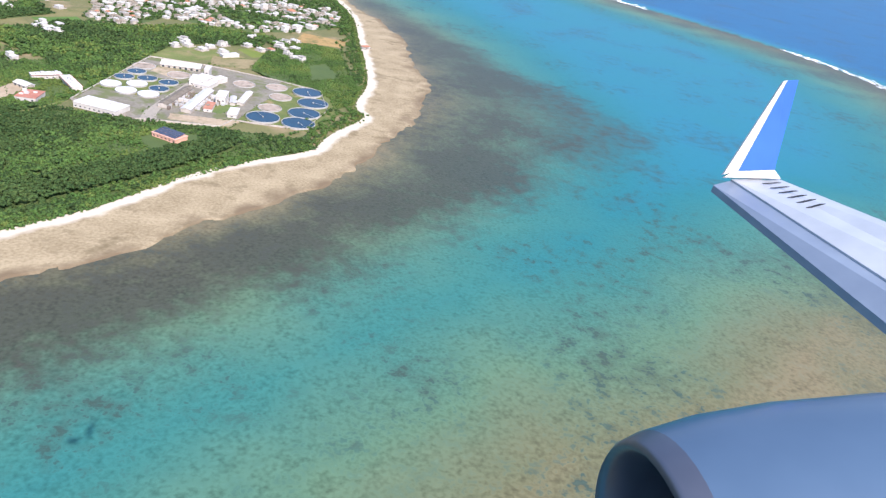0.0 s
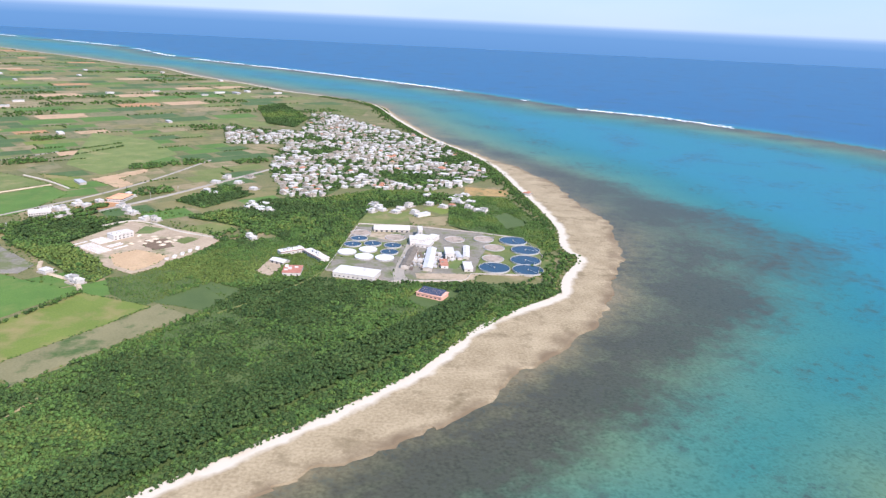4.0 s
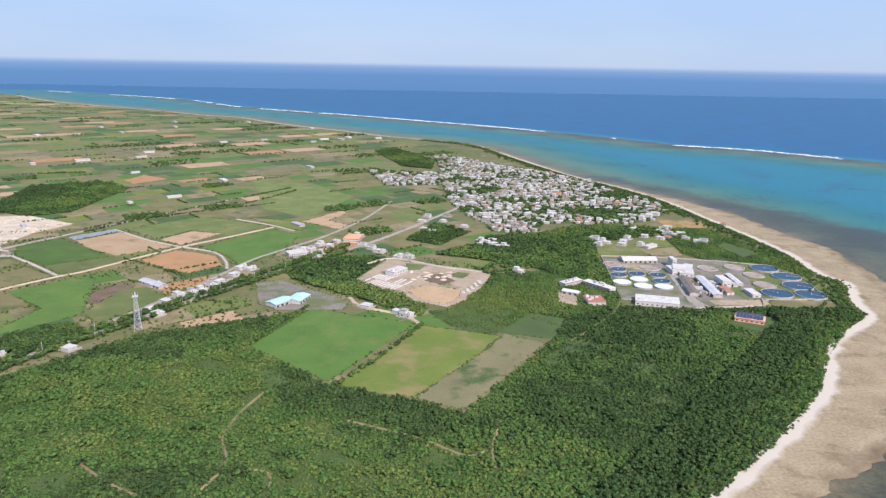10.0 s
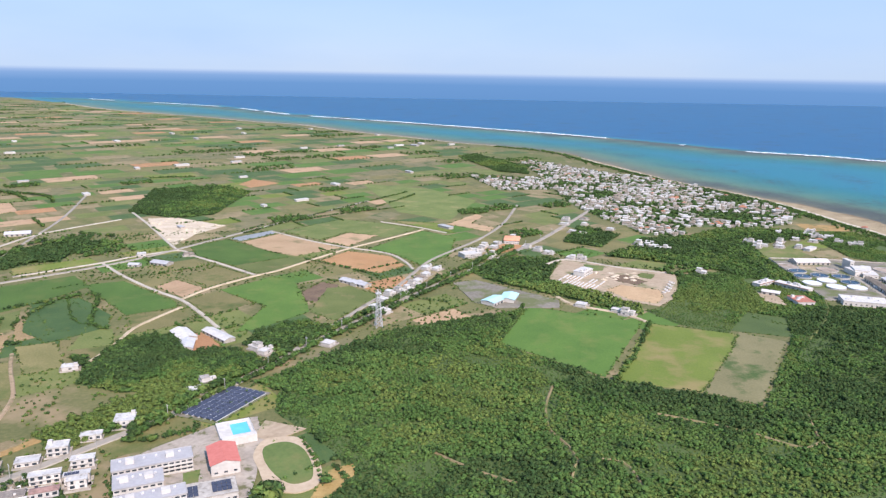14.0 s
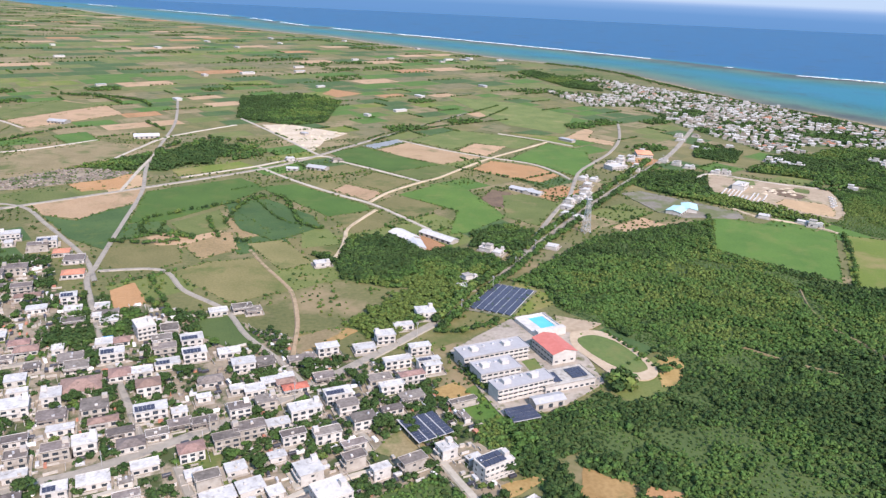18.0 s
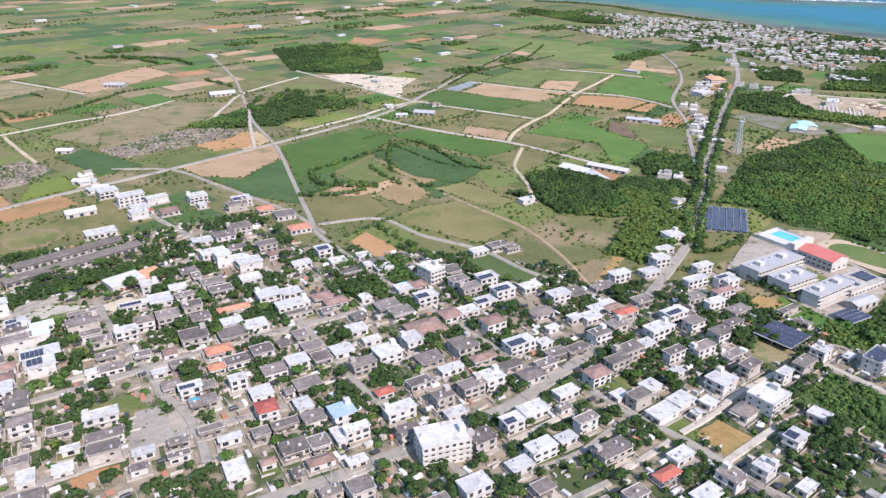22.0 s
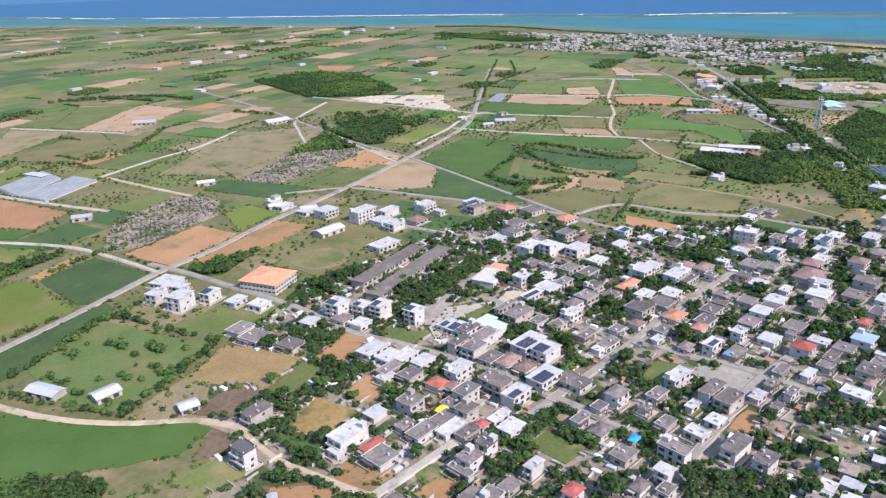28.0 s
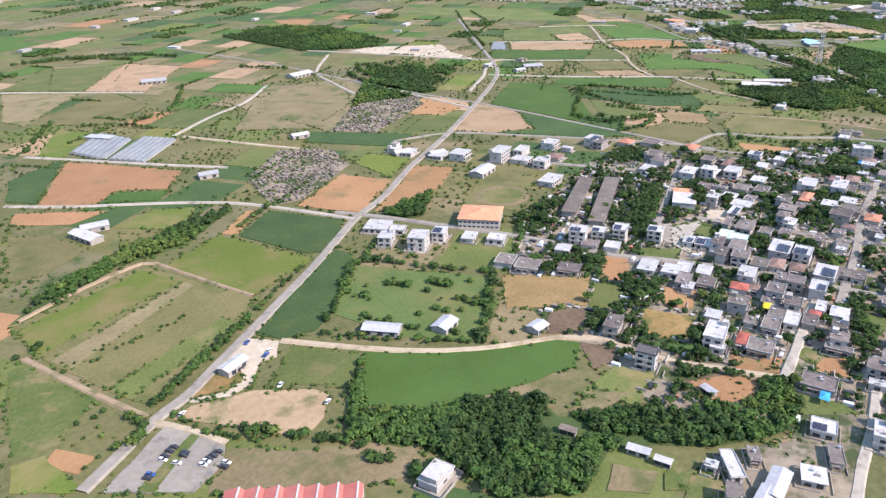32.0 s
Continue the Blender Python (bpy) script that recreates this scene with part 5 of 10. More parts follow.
def clumps(name, places, mats, label, seed, category="trees", pick=None, far=False):
    """Many leaf masses, (x, y, z, radius) each, as one mesh of stuff."""
    rng = np.random.default_rng(seed)
    vs, ts, ids, base = [], [], [], 0
    for i, (x, y, z, r) in enumerate(places):
        kinds = FAR_SHAPES if far else SHAPES
        sv, st = kinds[int(rng.integers(len(kinds)))]
        a = rng.uniform(0, 6.283)
        c, s_ = math.cos(a), math.sin(a)
        k = rng.uniform(0.8, 1.2, 2)
        vx = (sv[:, 0] * c - sv[:, 1] * s_) * r * k[0] + x
        vy = (sv[:, 0] * s_ + sv[:, 1] * c) * r * k[0] + y
        vs.append(np.stack([vx, vy, sv[:, 2] * r * k[1] + z], 1))
        ts.append(st + base)
        ids.append(np.full(len(st), int(rng.choice(len(mats))) if pick is None else pick(x, y, rng)))
        base += len(sv)
    if not vs:
        return None
    me = fast_mesh(name, np.concatenate(vs), np.concatenate(ts), mats, np.concatenate(ids))
    return tagged(new(name, me), label, category, kind="stuff")


def scatter(poly, step, seed):
    rng = np.random.default_rng(seed)
    xs, ys = [p[0] for p in poly], [p[1] for p in poly]
    gx, gy = np.meshgrid(np.arange(min(xs), max(xs), step), np.arange(min(ys), max(ys), step))
    gx = gx + rng.uniform(-0.5, 0.5, gx.shape) * step
    gy = gy + rng.uniform(-0.5, 0.5, gy.shape) * step
    keep = inside(gx, gy, poly)
    return gx[keep], gy[keep]


WOODS = []
GREENS = ["leaf", "leaf_dark", "leaf_light"]
# Belt of taller crowns whose shaded side is painted in with dark leaves.
SHADE_STRIP = [(-318.8, 186.9), (-261.7, 255.4), (-210.6, 316.6), (-153.9, 381.2), (-113.3, 435.0), (-101.8, 463.9)]
SHACKS = [(-1056.3, 163.1), (-1054.3, 157.1), (-1065.7, 179.7)]
GUEST = [(-246.7, 549.7), (-224.5, 538.9), (-235.8, 501.7), (-250.1, 519.6)]
CLEARINGS = [(-133.7, 451.9, 15.0), (-125.9, 456.6, 12)] + [(x, y, 9.0) for x, y in GUEST] + [(x, y, 6.0) for x, y in SHACKS]


def wood(kind, poly, label):
    WOODS.append(poly)
    step = {"main": 1.95, "near": 2.2, "mid": 2.7, "scrub": 1.9}[kind]
    px, py = scatter(poly, step, 100 + len(WOODS))
    ok = np.ones(px.shape, bool)
    for q in OPEN:
        ok &= ~inside(px, py, q)
    for x, y, r in CLEARINGS:
        ok &= np.hypot(px - x, py - y) > r
    for pts, w in ROADS:
        ok &= to_line(px, py, pts) > w / 2 + (1.6 if w > 1.2 else 0.7)
    px, py = px[ok], py[ok]
    strip = to_line(px, py, SHADE_STRIP) if kind == "main" else np.full(px.shape, 99.0)
    places = []
    for x, y, d in zip(px, py, strip):
        g = noise.noise(Vector((x * 0.012, y * 0.012, 2.0)))
        q = noise.noise(Vector((x * 0.05, y * 0.05, 5.0)))
        e = noise.noise(Vector((x * 0.13, y * 0.13, 11.0)))
        r = ((1.1 if kind == "main" else 1.6) + 0.3 * g + 0.45 * q + 0.75 * max(0.0, e) + random.uniform(-0.35, 0.4)) * (0.66 if kind == "scrub" else 1.0)
        if kind in ("main", "scrub") and g + 0.7 * q < -0.35:
            r *= 0.6
        r = max(0.5, r)
        h = r * (0.4 if kind in ("scrub", "main") else 0.6) + max(0.0, g) * 0.9 + max(0.0, e + 0.15 * q) * (2.2 if kind != "scrub" else 1.0)
        if d < 13:
            r, h = random.uniform(1.1, 1.9), 3.4 + random.uniform(-0.9, 0.9)
        places.append((x, y, h, r))

    def pick(x, y, rng):
        # Only dark leaves along the belt, for the shade on it.
        if kind == "main" and float(to_line(np.array([x]), np.array([y]), SHADE_STRIP)[0]) < 13:
            return 1
        e = noise.noise(Vector((x * 0.13, y * 0.13, 11.0)))
        g = 1.2 * noise.noise(Vector((x * 0.011, y * 0.011, 8.0))) + 0.7 * noise.noise(Vector((x * 0.045, y * 0.045, 3.0))) - 0.3 * e - (0.3 if kind == "main" and x > -335 else 0.0) + rng.uniform(-0.28, 0.28) - (0.25 if kind == "near" else 0.0)
        return 2 if g > 0.32 else (1 if g < {"near": -0.25, "mid": -0.08}.get(kind, -0.28) else 0)

    clumps("wood", places, GREENS, label, len(WOODS), "wood", pick, far=kind != "near" and not (kind == "mid" and poly[0][1] < 420))
    slab("undergrowth", poly, 0.036 + 0.001 * len(WOODS), "scrub", 0.3, "rough green undergrowth below the trees", "undergrowth", "structure")


def tree_row(pts, step, size, label):
    p, w = along(pts, step * 0.5)
    rng = random.Random(len(p) + int(pts[0][0]))
    places = []
    for q in p:
        if rng.random() < 0.12:
            continue
        r = size * rng.uniform(1.3, 2.3)
        places.append((q.x + rng.uniform(-1, 1), q.y + rng.uniform(-1, 1), r * 0.85, r))
    clumps("tree_row", places, GREENS, label, len(p), "trees", lambda x, y, g: int(g.choice([0, 1, 1, 2], p=[0.5, 0.2, 0.2, 0.1])))


wood("main", [(-609.2, 336.1), (-546.5, 418.5), (-519.3, 434.0), (-446.6, 468.0), (-471.7, 399.5), (-444.7, 374.3), (-416.8, 347.1), (-369.1, 328.7), (-342.9, 313.9), (-282.1, 411.2), (-264.1, 457.4), (-219.3, 482.2), (-143.3, 481.7), (-94.8, 485.5), (-51.1, 486.7), (-39.0, 472.2), (-74.6, 438.1), (-111.1, 393.2), (-144.0, 342.3), (-178.1, 302.7), (-207.5, 274.6), (-246.8, 236.5), (-320.7, 165.0), (-417.1, 111.4), (-515.2, 99.4), (-570.5, 114.4), (-606.4, 174.4), (-592.2, 206.2), (-559.4, 222.9), (-549.1, 237.7), (-553.2, 260.5), (-570.1, 279.9), (-591.3, 302.2), (-594.3, 326.4)], "dense subtropical scrub forest with uneven green canopy")
wood("mid", [(-490.1, 584.2), (-439.3, 621.8), (-398.0, 616.7), (-418.3, 552.1), (-359.6, 481.5), (-366.0, 457.6), (-419.1, 501.3), (-470.8, 543.9)], "dark green wood beside the works")
wood("mid", [(-875.2, 810.3), (-908.9, 977.8), (-815.9, 1015.6), (-771.1, 968.7), (-772.4, 802.9), (-807.7, 775.9)], "dark green wood beside the quarry")
wood("mid", [(-943.4, 583.6), (-905.8, 612.6), (-858.3, 686.9), (-838.4, 581.0), (-887.8, 567.3)], "green thicket between the fields")
wood("mid", [(-706.8, 373.6), (-684.7, 398.0), (-612.6, 370.4), (-620.2, 338.7), (-648.1, 326.2), (-675.2, 322.0), (-704.6, 331.8)], "green thicket beside the main road")
wood("mid", [(-621.0, 424.6), (-590.5, 413.3), (-604.2, 378.5), (-629.7, 390.5)], "green thicket beside the main road")
wood("near", [(-1109.5, 215.3), (-1093.2, 206.9), (-1070.3, 201.7), (-1062.8, 195.8), (-1064.2, 184.9), (-1050.2, 178.0), (-1029.8, 166.9), (-1014.0, 160.0), (-1001.4, 158.9), (-1003.0, 153.0), (-1018.0, 146.2), (-1028.0, 148.5), (-1040.0, 153.0), (-1051.0, 161.5), (-1062.0, 167.5), (-1078.0, 160.0), (-1096.0, 169.0), (-1098.8, 190.0), (-1109.3, 202.9), (-1117.9, 211.5)], "dense broadleaf wood at the edge of the village")
wood("near", [(-1105.9, 229.7), (-1101.0, 247.7), (-1093.7, 246.5), (-1104.8, 219.5), (-1114.5, 211.9)], "dark green tree belt beside the field")
wood("mid", [(-1187.1, 331.5), (-1166.8, 357.3), (-1132.1, 377.6), (-1095.0, 397.6), (-1086.1, 396.4), (-1116.7, 364.7), (-1146.5, 359.5), (-1177.0, 331.8)], "green tree belt along a stream")
wood("near", [(-947.5, 271.1), (-907.8, 298.7), (-899.3, 296.4), (-936.3, 264.6)], "dark green trees of the old school yard")
wood("near", [(-1028.6, 347.9), (-1005.9, 372.0), (-989.9, 365.4), (-1016.8, 332.1), (-1034.2, 332.3)], "green trees beside the sports ground")
wood("mid", [(-995.5, 509.5), (-945.6, 561.7), (-857.3, 660.4), (-814.9, 660.1), (-871.0, 549.8), (-914.6, 548.1), (-935.7, 553.6)], "green thicket between the fields")
wood("mid", [(-706.7, 400.5), (-666.5, 404.7), (-629.1, 372.6), (-697.2, 337.3), (-730.0, 374.5)], "green thicket between fields and houses")
wood("mid", [(-383.6, 687.1), (-353.1, 766.1), (-315.9, 726.4), (-349.2, 665.1)], "green trees beside the road houses")
wood("mid", [(-624.5, 337.0), (-664.8, 325.1), (-695.6, 275.5), (-678.9, 259.5), (-650.0, 289.3)], "green thicket beside the main road")
wood("scrub", [(-672.1, 156.8), (-654.3, 166.9), (-637.1, 145.8), (-637.6, 131.3), (-660.3, 131.5), (-668.5, 143.6)], "low green scrub on empty lots")
wood("mid", [(-622.4, 195.4), (-612.2, 174.6), (-608.8, 162.2), (-600.6, 145.4), (-588.9, 148.0), (-602.1, 126.0), (-624.6, 126.3), (-634.7, 135.9), (-639.9, 148.4), (-618.1, 156.4), (-629.7, 174.6)], "green scrub wood at the village edge")
wood("mid", [(-824.2, 264.0), (-815.8, 294.1), (-791.0, 283.6), (-790.8, 259.0), (-813.0, 241.1)], "dark green trees between the houses")
wood("mid", [(-299.5, 705.5), (-246.9, 718.2), (-196.5, 764.9), (-117.1, 765.7), (-130.4, 715.7), (-191.7, 684.1), (-200.4, 637.2), (-211.4, 544.3), (-228.7, 545.9), (-272.6, 590.8), (-316.0, 614.4), (-354.6, 630.1), (-317.5, 663.5)], "dense dark green wood beside the seaside village")
wood("mid", [(-469.6, 1454.6), (-430.9, 1514.6), (-348.8, 1319.5), (-353.9, 1199.8), (-407.0, 1233.4)], "dark green wood behind the seaside village")
wood("mid", [(-706.2, 353.5), (-704.9, 399.4), (-678.4, 406.6), (-656.1, 372.1), (-632.3, 381.7), (-611.7, 359.3), (-640.2, 342.9), (-690.1, 341.1)], "green thicket beside the road houses")
wood("mid", [(-628.7, 414.7), (-601.0, 439.9), (-584.3, 427.0), (-599.5, 382.7), (-615.5, 393.3)], "green thicket beside the main road")
wood("scrub", [(-116.0, 637.2), (-40.4, 577.1), (-19.5, 627.5), (-23.0, 578.7), (-41.7, 553.7), (-51.5, 604.5), (-91.0, 618.8)], "low green scrub above the beach")
wood("scrub", [(-360.9, 469.3), (-343.4, 478.9), (-318.2, 524.6), (-303.3, 568.8), (-249.2, 583.2), (-198.9, 587.8), (-216.6, 484.8), (-264.1, 457.4), (-287.0, 469.0), (-320.0, 420.0), (-346.1, 440.7)], "dense low green scrub beside the works")
wood("scrub", [(-639.2, 200.1), (-627.9, 198.5), (-618.7, 201.3), (-601.6, 211.2), (-586.6, 221.9), (-578.3, 215.3), (-587.5, 191.6), (-611.1, 177.8), (-628.0, 173.9), (-639.1, 185.4)], "dense green scrub behind the school")
wood("scrub", [(-594.3, 312.4), (-571.9, 290.9), (-564.8, 283.0), (-552.4, 256.1), (-544.5, 247.8), (-531.4, 276.1), (-562.6, 318.3)], "green scrub at the edge of the wood")
wood("scrub", [(-111.2, 758.2), (-50.4, 752.0), (-22.2, 627.2), (-40.9, 580.3), (-75.9, 614.7), (-115.9, 641.1)], "olive scrub between the farm and the seaside village")
tree_row([(-438.1, 660.0), (-523.6, 515.8), (-556.5, 458.4), (-581.8, 415.8), (-598.6, 382.5), (-615.0, 349.9), (-631.9, 324.7), (-652.8, 282.2)], 5.0, 1.4, "dense dark tree row along the main road")
tree_row([(-437.5, 635.3), (-524.9, 496.1), (-553.3, 444.9), (-576.3, 407.7), (-594.7, 375.5), (-609.1, 347.3), (-628.1, 317.0), (-649.8, 274.2)], 5.0, 1.2, "dense dark tree row along the main road")
tree_row([(-411.6, 344.3), (-388.0, 388.7), (-364.9, 442.0)], 5.0, 0.8, "dark hedge of trees between two fields")
tree_row([(-473.5, 400.3), (-460.7, 438.9), (-447.5, 479.7)], 4.5, 0.8, "dark hedge at the field edge")
tree_row([(-600.4, 537.1), (-567.3, 520.4), (-532.0, 494.2), (-503.7, 481.9)], 5.0, 0.6, "dark roadside bushes")
tree_row([(-1185.7, 306.3), (-1179.1, 309.6)], 4.0, 0.7, "bushes at the field corner")
tree_row([(-1095.3, 268.9), (-1081.8, 284.0), (-1064.2, 305.4), (-1044.6, 286.1), (-1026.8, 265.9)], 4.2, 0.8, "dark hedge round the lawn")
tree_row([(-1028.3, 262.2), (-1048.2, 240.0), (-1059.1, 228.1)], 4.0, 0.9, "dark hedge round the lawn")
tree_row([(-1098.3, 262.1), (-1081.9, 246.1), (-1060.7, 228.9)], 4.5, 0.6, "dark hedge along the lane")
tree_row([(-1137.5, 229.2), (-1129.7, 221.0), (-1123.0, 214.5), (-1113.2, 205.0)], 3.0, 0.8, "small palms and bushes along the sandy lot")
tree_row([(-1107.7, 215.5), (-1098.3, 210.4), (-1093.8, 205.9)], 3.0, 0.8, "dark trees below the crop field")
tree_row([(-1082.6, 264.4), (-1077.5, 254.0), (-1067.2, 242.2), (-1057.6, 233.3)], 4.0, 0.6, "dark bushes round the sheds")
tree_row([(-1064.2, 282.3), (-1058.5, 275.3)], 3.5, 0.9, "dark bushes on the lawn")
tree_row([(-1050.5, 272.4), (-1045.8, 266.2)], 3.5, 0.9, "dark bushes on the lawn")
tree_row([(-1049.3, 255.4), (-1045.2, 247.5)], 3.5, 0.9, "dark bushes on the lawn")
tree_row([(-1079.2, 284.7), (-1076.1, 277.2)], 3.5, 0.8, "dark bushes on the lawn")
tree_row([(-1061.5, 256.6), (-1057.0, 251.0)], 3.5, 0.6, "dark bushes on the lawn")
tree_row([(-1113.5, 198.3), (-1111.6, 195.8)], 3.0, 0.9, "dark tree in the dry meadow")
tree_row([(-1107.4, 189.2), (-1107.1, 184.5), (-1101.8, 187.8)], 3.0, 1.1, "dark trees round the white house")
tree_row([(-1142.1, 233.8), (-1133.8, 222.4)], 4.0, 0.5, "small palms along the sandy lot")
tree_row([(-1114.8, 288.6), (-1126.6, 278.9), (-1133.6, 274.0), (-1140.2, 268.7), (-1146.8, 262.6), (-1154.3, 255.7)], 2.6, 0.7, "thick bushes beside the country road")
tree_row([(-1117.2, 285.6), (-1128.5, 276.0), (-1135.2, 271.2), (-1141.7, 266.0), (-1148.2, 260.1), (-1153.1, 255.8)], 2.6, 0.6, "thick bushes beside the country road")
tree_row([(-1084.2, 314.8), (-1097.7, 303.8), (-1111.8, 291.3)], 3.0, 0.5, "thick bushes beside the country road")
tree_row([(-1150.6, 246.9), (-1147.4, 236.1), (-1142.0, 229.6), (-1135.4, 222.3)], 3.0, 0.5, "bushes along the car park lane")
tree_row([(-1162.0, 252.0), (-1160.1, 247.7), (-1163.0, 240.1), (-1167.0, 240.4)], 3.0, 0.8, "dark bushes at the road corner")
tree_row([(-1165.5, 289.7), (-1151.0, 295.7), (-1133.4, 301.1)], 4.0, 0.4, "bushes in the pasture")
tree_row([(-573.0, 275.6), (-567.4, 264.8), (-562.9, 254.5), (-559.9, 244.5)], 3.4, 0.6, "dark trees beside the running track")
tree_row([(-581.2, 228.7), (-575.8, 232.3), (-575.7, 226.3), (-580.4, 223.1)], 2.0, 1.6, "large dark tree beside the running track")
tree_row([(-560.1, 238.0), (-556.5, 239.3)], 3.0, 1.2, "dark tree beside the running track")
tree_row([(-651.0, 271.2), (-641.7, 272.4), (-631.7, 277.2), (-623.7, 283.5)], 3.4, 0.9, "dark garden trees beside the school drive")
tree_row([(-641.8, 241.1), (-638.1, 229.0), (-634.7, 222.1)], 3.0, 1.0, "dark trees behind the school")
tree_row([(-1090.7, 370.1), (-1071.6, 386.4)], 4.0, 0.8, "trees at the lane")
tree_row([(-1089.1, 603.4), (-1056.2, 629.3), (-1027.3, 708.6)], 5.0, 0.9, "tree belt between fields")
tree_row([(-1074.7, 931.1), (-1023.0, 907.7), (-992.2, 866.6)], 5.0, 1.1, "tree belt between fields")
tree_row([(-1122.1, 929.8), (-1075.8, 923.2)], 5.0, 1.1, "tree belt between fields")
tree_row([(-1160.5, 567.2), (-1142.1, 627.4), (-1137.7, 637.1)], 5.0, 0.8, "tree belt between fields")
tree_row([(-1080.1, 577.2), (-1100.1, 602.8), (-1119.6, 614.7)], 5.0, 0.7, "tree belt between fields")
tree_row([(-841.3, 423.9), (-790.2, 469.9), (-764.4, 487.4), (-740.8, 429.0), (-725.3, 416.0)], 5.0, 0.8, "tree belt between fields")
tree_row([(-838.4, 421.6), (-831.6, 397.4), (-803.9, 394.0)], 5.0, 0.9, "tree belt between fields")
tree_row([(-788.4, 419.4), (-786.0, 471.8), (-776.3, 487.1)], 4.5, 0.7, "hedge between fields")
tree_row([(-801.4, 431.0), (-783.4, 391.5), (-765.9, 387.0)], 4.5, 0.7, "hedge between fields")
tree_row([(-784.4, 486.7), (-754.1, 433.0), (-723.8, 416.0)], 4.5, 0.5, "hedge between fields")
tree_row([(-803.0, 501.4), (-769.7, 533.5), (-735.4, 548.1)], 4.5, 0.4, "hedge along the farm road")
tree_row([(-843.0, 378.8), (-823.0, 376.6), (-805.5, 385.5)], 4.0, 0.8, "bushes beside a farm house")
tree_row([(-824.8, 416.7), (-820.4, 393.8), (-798.8, 390.7)], 5.0, 0.8, "hedge between fields")
tree_row([(-544.2, 966.7), (-595.5, 854.6), (-648.1, 796.4), (-691.4, 760.5), (-715.7, 714.4)], 6.0, 0.7, "tree row between fields")
tree_row([(-591.2, 539.9), (-566.7, 521.8)], 5.0, 0.7, "bushes beside a shed")
tree_row([(-630.1, 601.9), (-591.4, 575.0), (-560.2, 549.9)], 5.0, 0.7, "hedge below the ploughed field")
tree_row([(-955.8, 1084.5), (-895.1, 1106.0)], 6.0, 1.0, "tree belt")
tree_row([(-881.9, 637.0), (-870.1, 687.5), (-832.4, 677.9)], 6.0, 1.2, "tree belt")
tree_row([(-899.1, 613.2), (-894.1, 659.8)], 6.0, 1.2, "tree belt")
tree_row([(-1140.9, 927.6), (-1090.8, 934.2), (-1033.4, 879.5)], 6.0, 1.2, "tree belt")
tree_row([(-959.9, 759.8), (-927.6, 722.1)], 6.0, 1.0, "tree belt")
tree_row([(-802.1, 324.8), (-776.2, 279.5), (-792.0, 297.2)], 5.0, 0.9, "trees behind the houses")
tree_row([(-555.1, 989.2), (-653.2, 815.1), (-710.2, 705.5)], 6.0, 0.7, "tree row beside the country road")
tree_row([(-910.5, 223.9), (-911.0, 213.5), (-915.1, 196.4)], 5.0, 1.1, "dark trees between the houses")
tree_row([(-879.2, 242.9), (-890.2, 236.2), (-901.0, 233.0)], 5.0, 1.0, "dark trees between the houses")
tree_row([(-913.4, 195.5), (-923.2, 192.0)], 5.0, 1.0, "dark trees between the houses")
tree_row([(-958.5, 173.4), (-954.0, 166.2), (-954.0, 158.7)], 5.0, 0.9, "dark trees between the houses")
tree_row([(-935.0, 157.9), (-924.7, 155.6)], 5.0, 0.9, "dark trees between the houses")


def tree_proto(height, radius, mat, seed, name="broadleaf_tree"):
    """A tree of a tapered trunk with limbs and a crown of many clumps; stands at its origin."""
    rng = random.Random(seed)
    ob = thing(name, 0, 0, -500, 0, "", "tree")
    v, f = [], []

    def limb(a, b, r0, r1):
        k = len(v)
        d = (b - a).normalized()
        s_ = d.orthogonal().normalized()
        t = d.cross(s_)
        for p, r in ((a, r0), (b, r1)):
            for j in range(5):
                an = 2 * math.pi * j / 5
                v.append(p + (s_ * math.cos(an) + t * math.sin(an)) * r)
        f.extend((k + j, k + (j + 1) % 5, k + 5 + (j + 1) % 5, k + 5 + j) for j in range(5))

    top = Vector((rng.uniform(-0.1, 0.1), rng.uniform(-0.1, 0.1), height * 0.5))
    limb(Vector((0, 0, -0.1)), top, 0.16, 0.11)
    heads = []
    for j in range(6):
        an = 2 * math.pi * (j + rng.random() * 0.6) / 6
        e = Vector((math.cos(an) * radius * 0.6, math.sin(an) * radius * 0.6, height * rng.uniform(0.58, 0.82)))
        limb(top * rng.uniform(0.7, 1.0), e, 0.07, 0.03)
        heads.append(e)
    heads.append(Vector((0, 0, height * 0.85)))
    part("trunk", mesh_of("trunk", v, f, "bark"), ob)
    cv, ct, base = [], [], 0
    for e in heads:
        for _ in range(3):
            sv, st = CLUMPS[rng.randrange(len(CLUMPS))]
            r = radius * rng.uniform(0.3, 0.48)
            o = np.array(e) + np.array([rng.uniform(-0.3, 0.3) * radius, rng.uniform(-0.3, 0.3) * radius, rng.uniform(-0.1, 0.15) * radius])
            cv.append(sv * r + o)
            ct.append(st + base)
            base += len(sv)
    part("crown", fast_mesh("crown", np.concatenate(cv), np.concatenate(ct), mat), ob)
    return ob


# ---- houses ----
STREET = 27.0


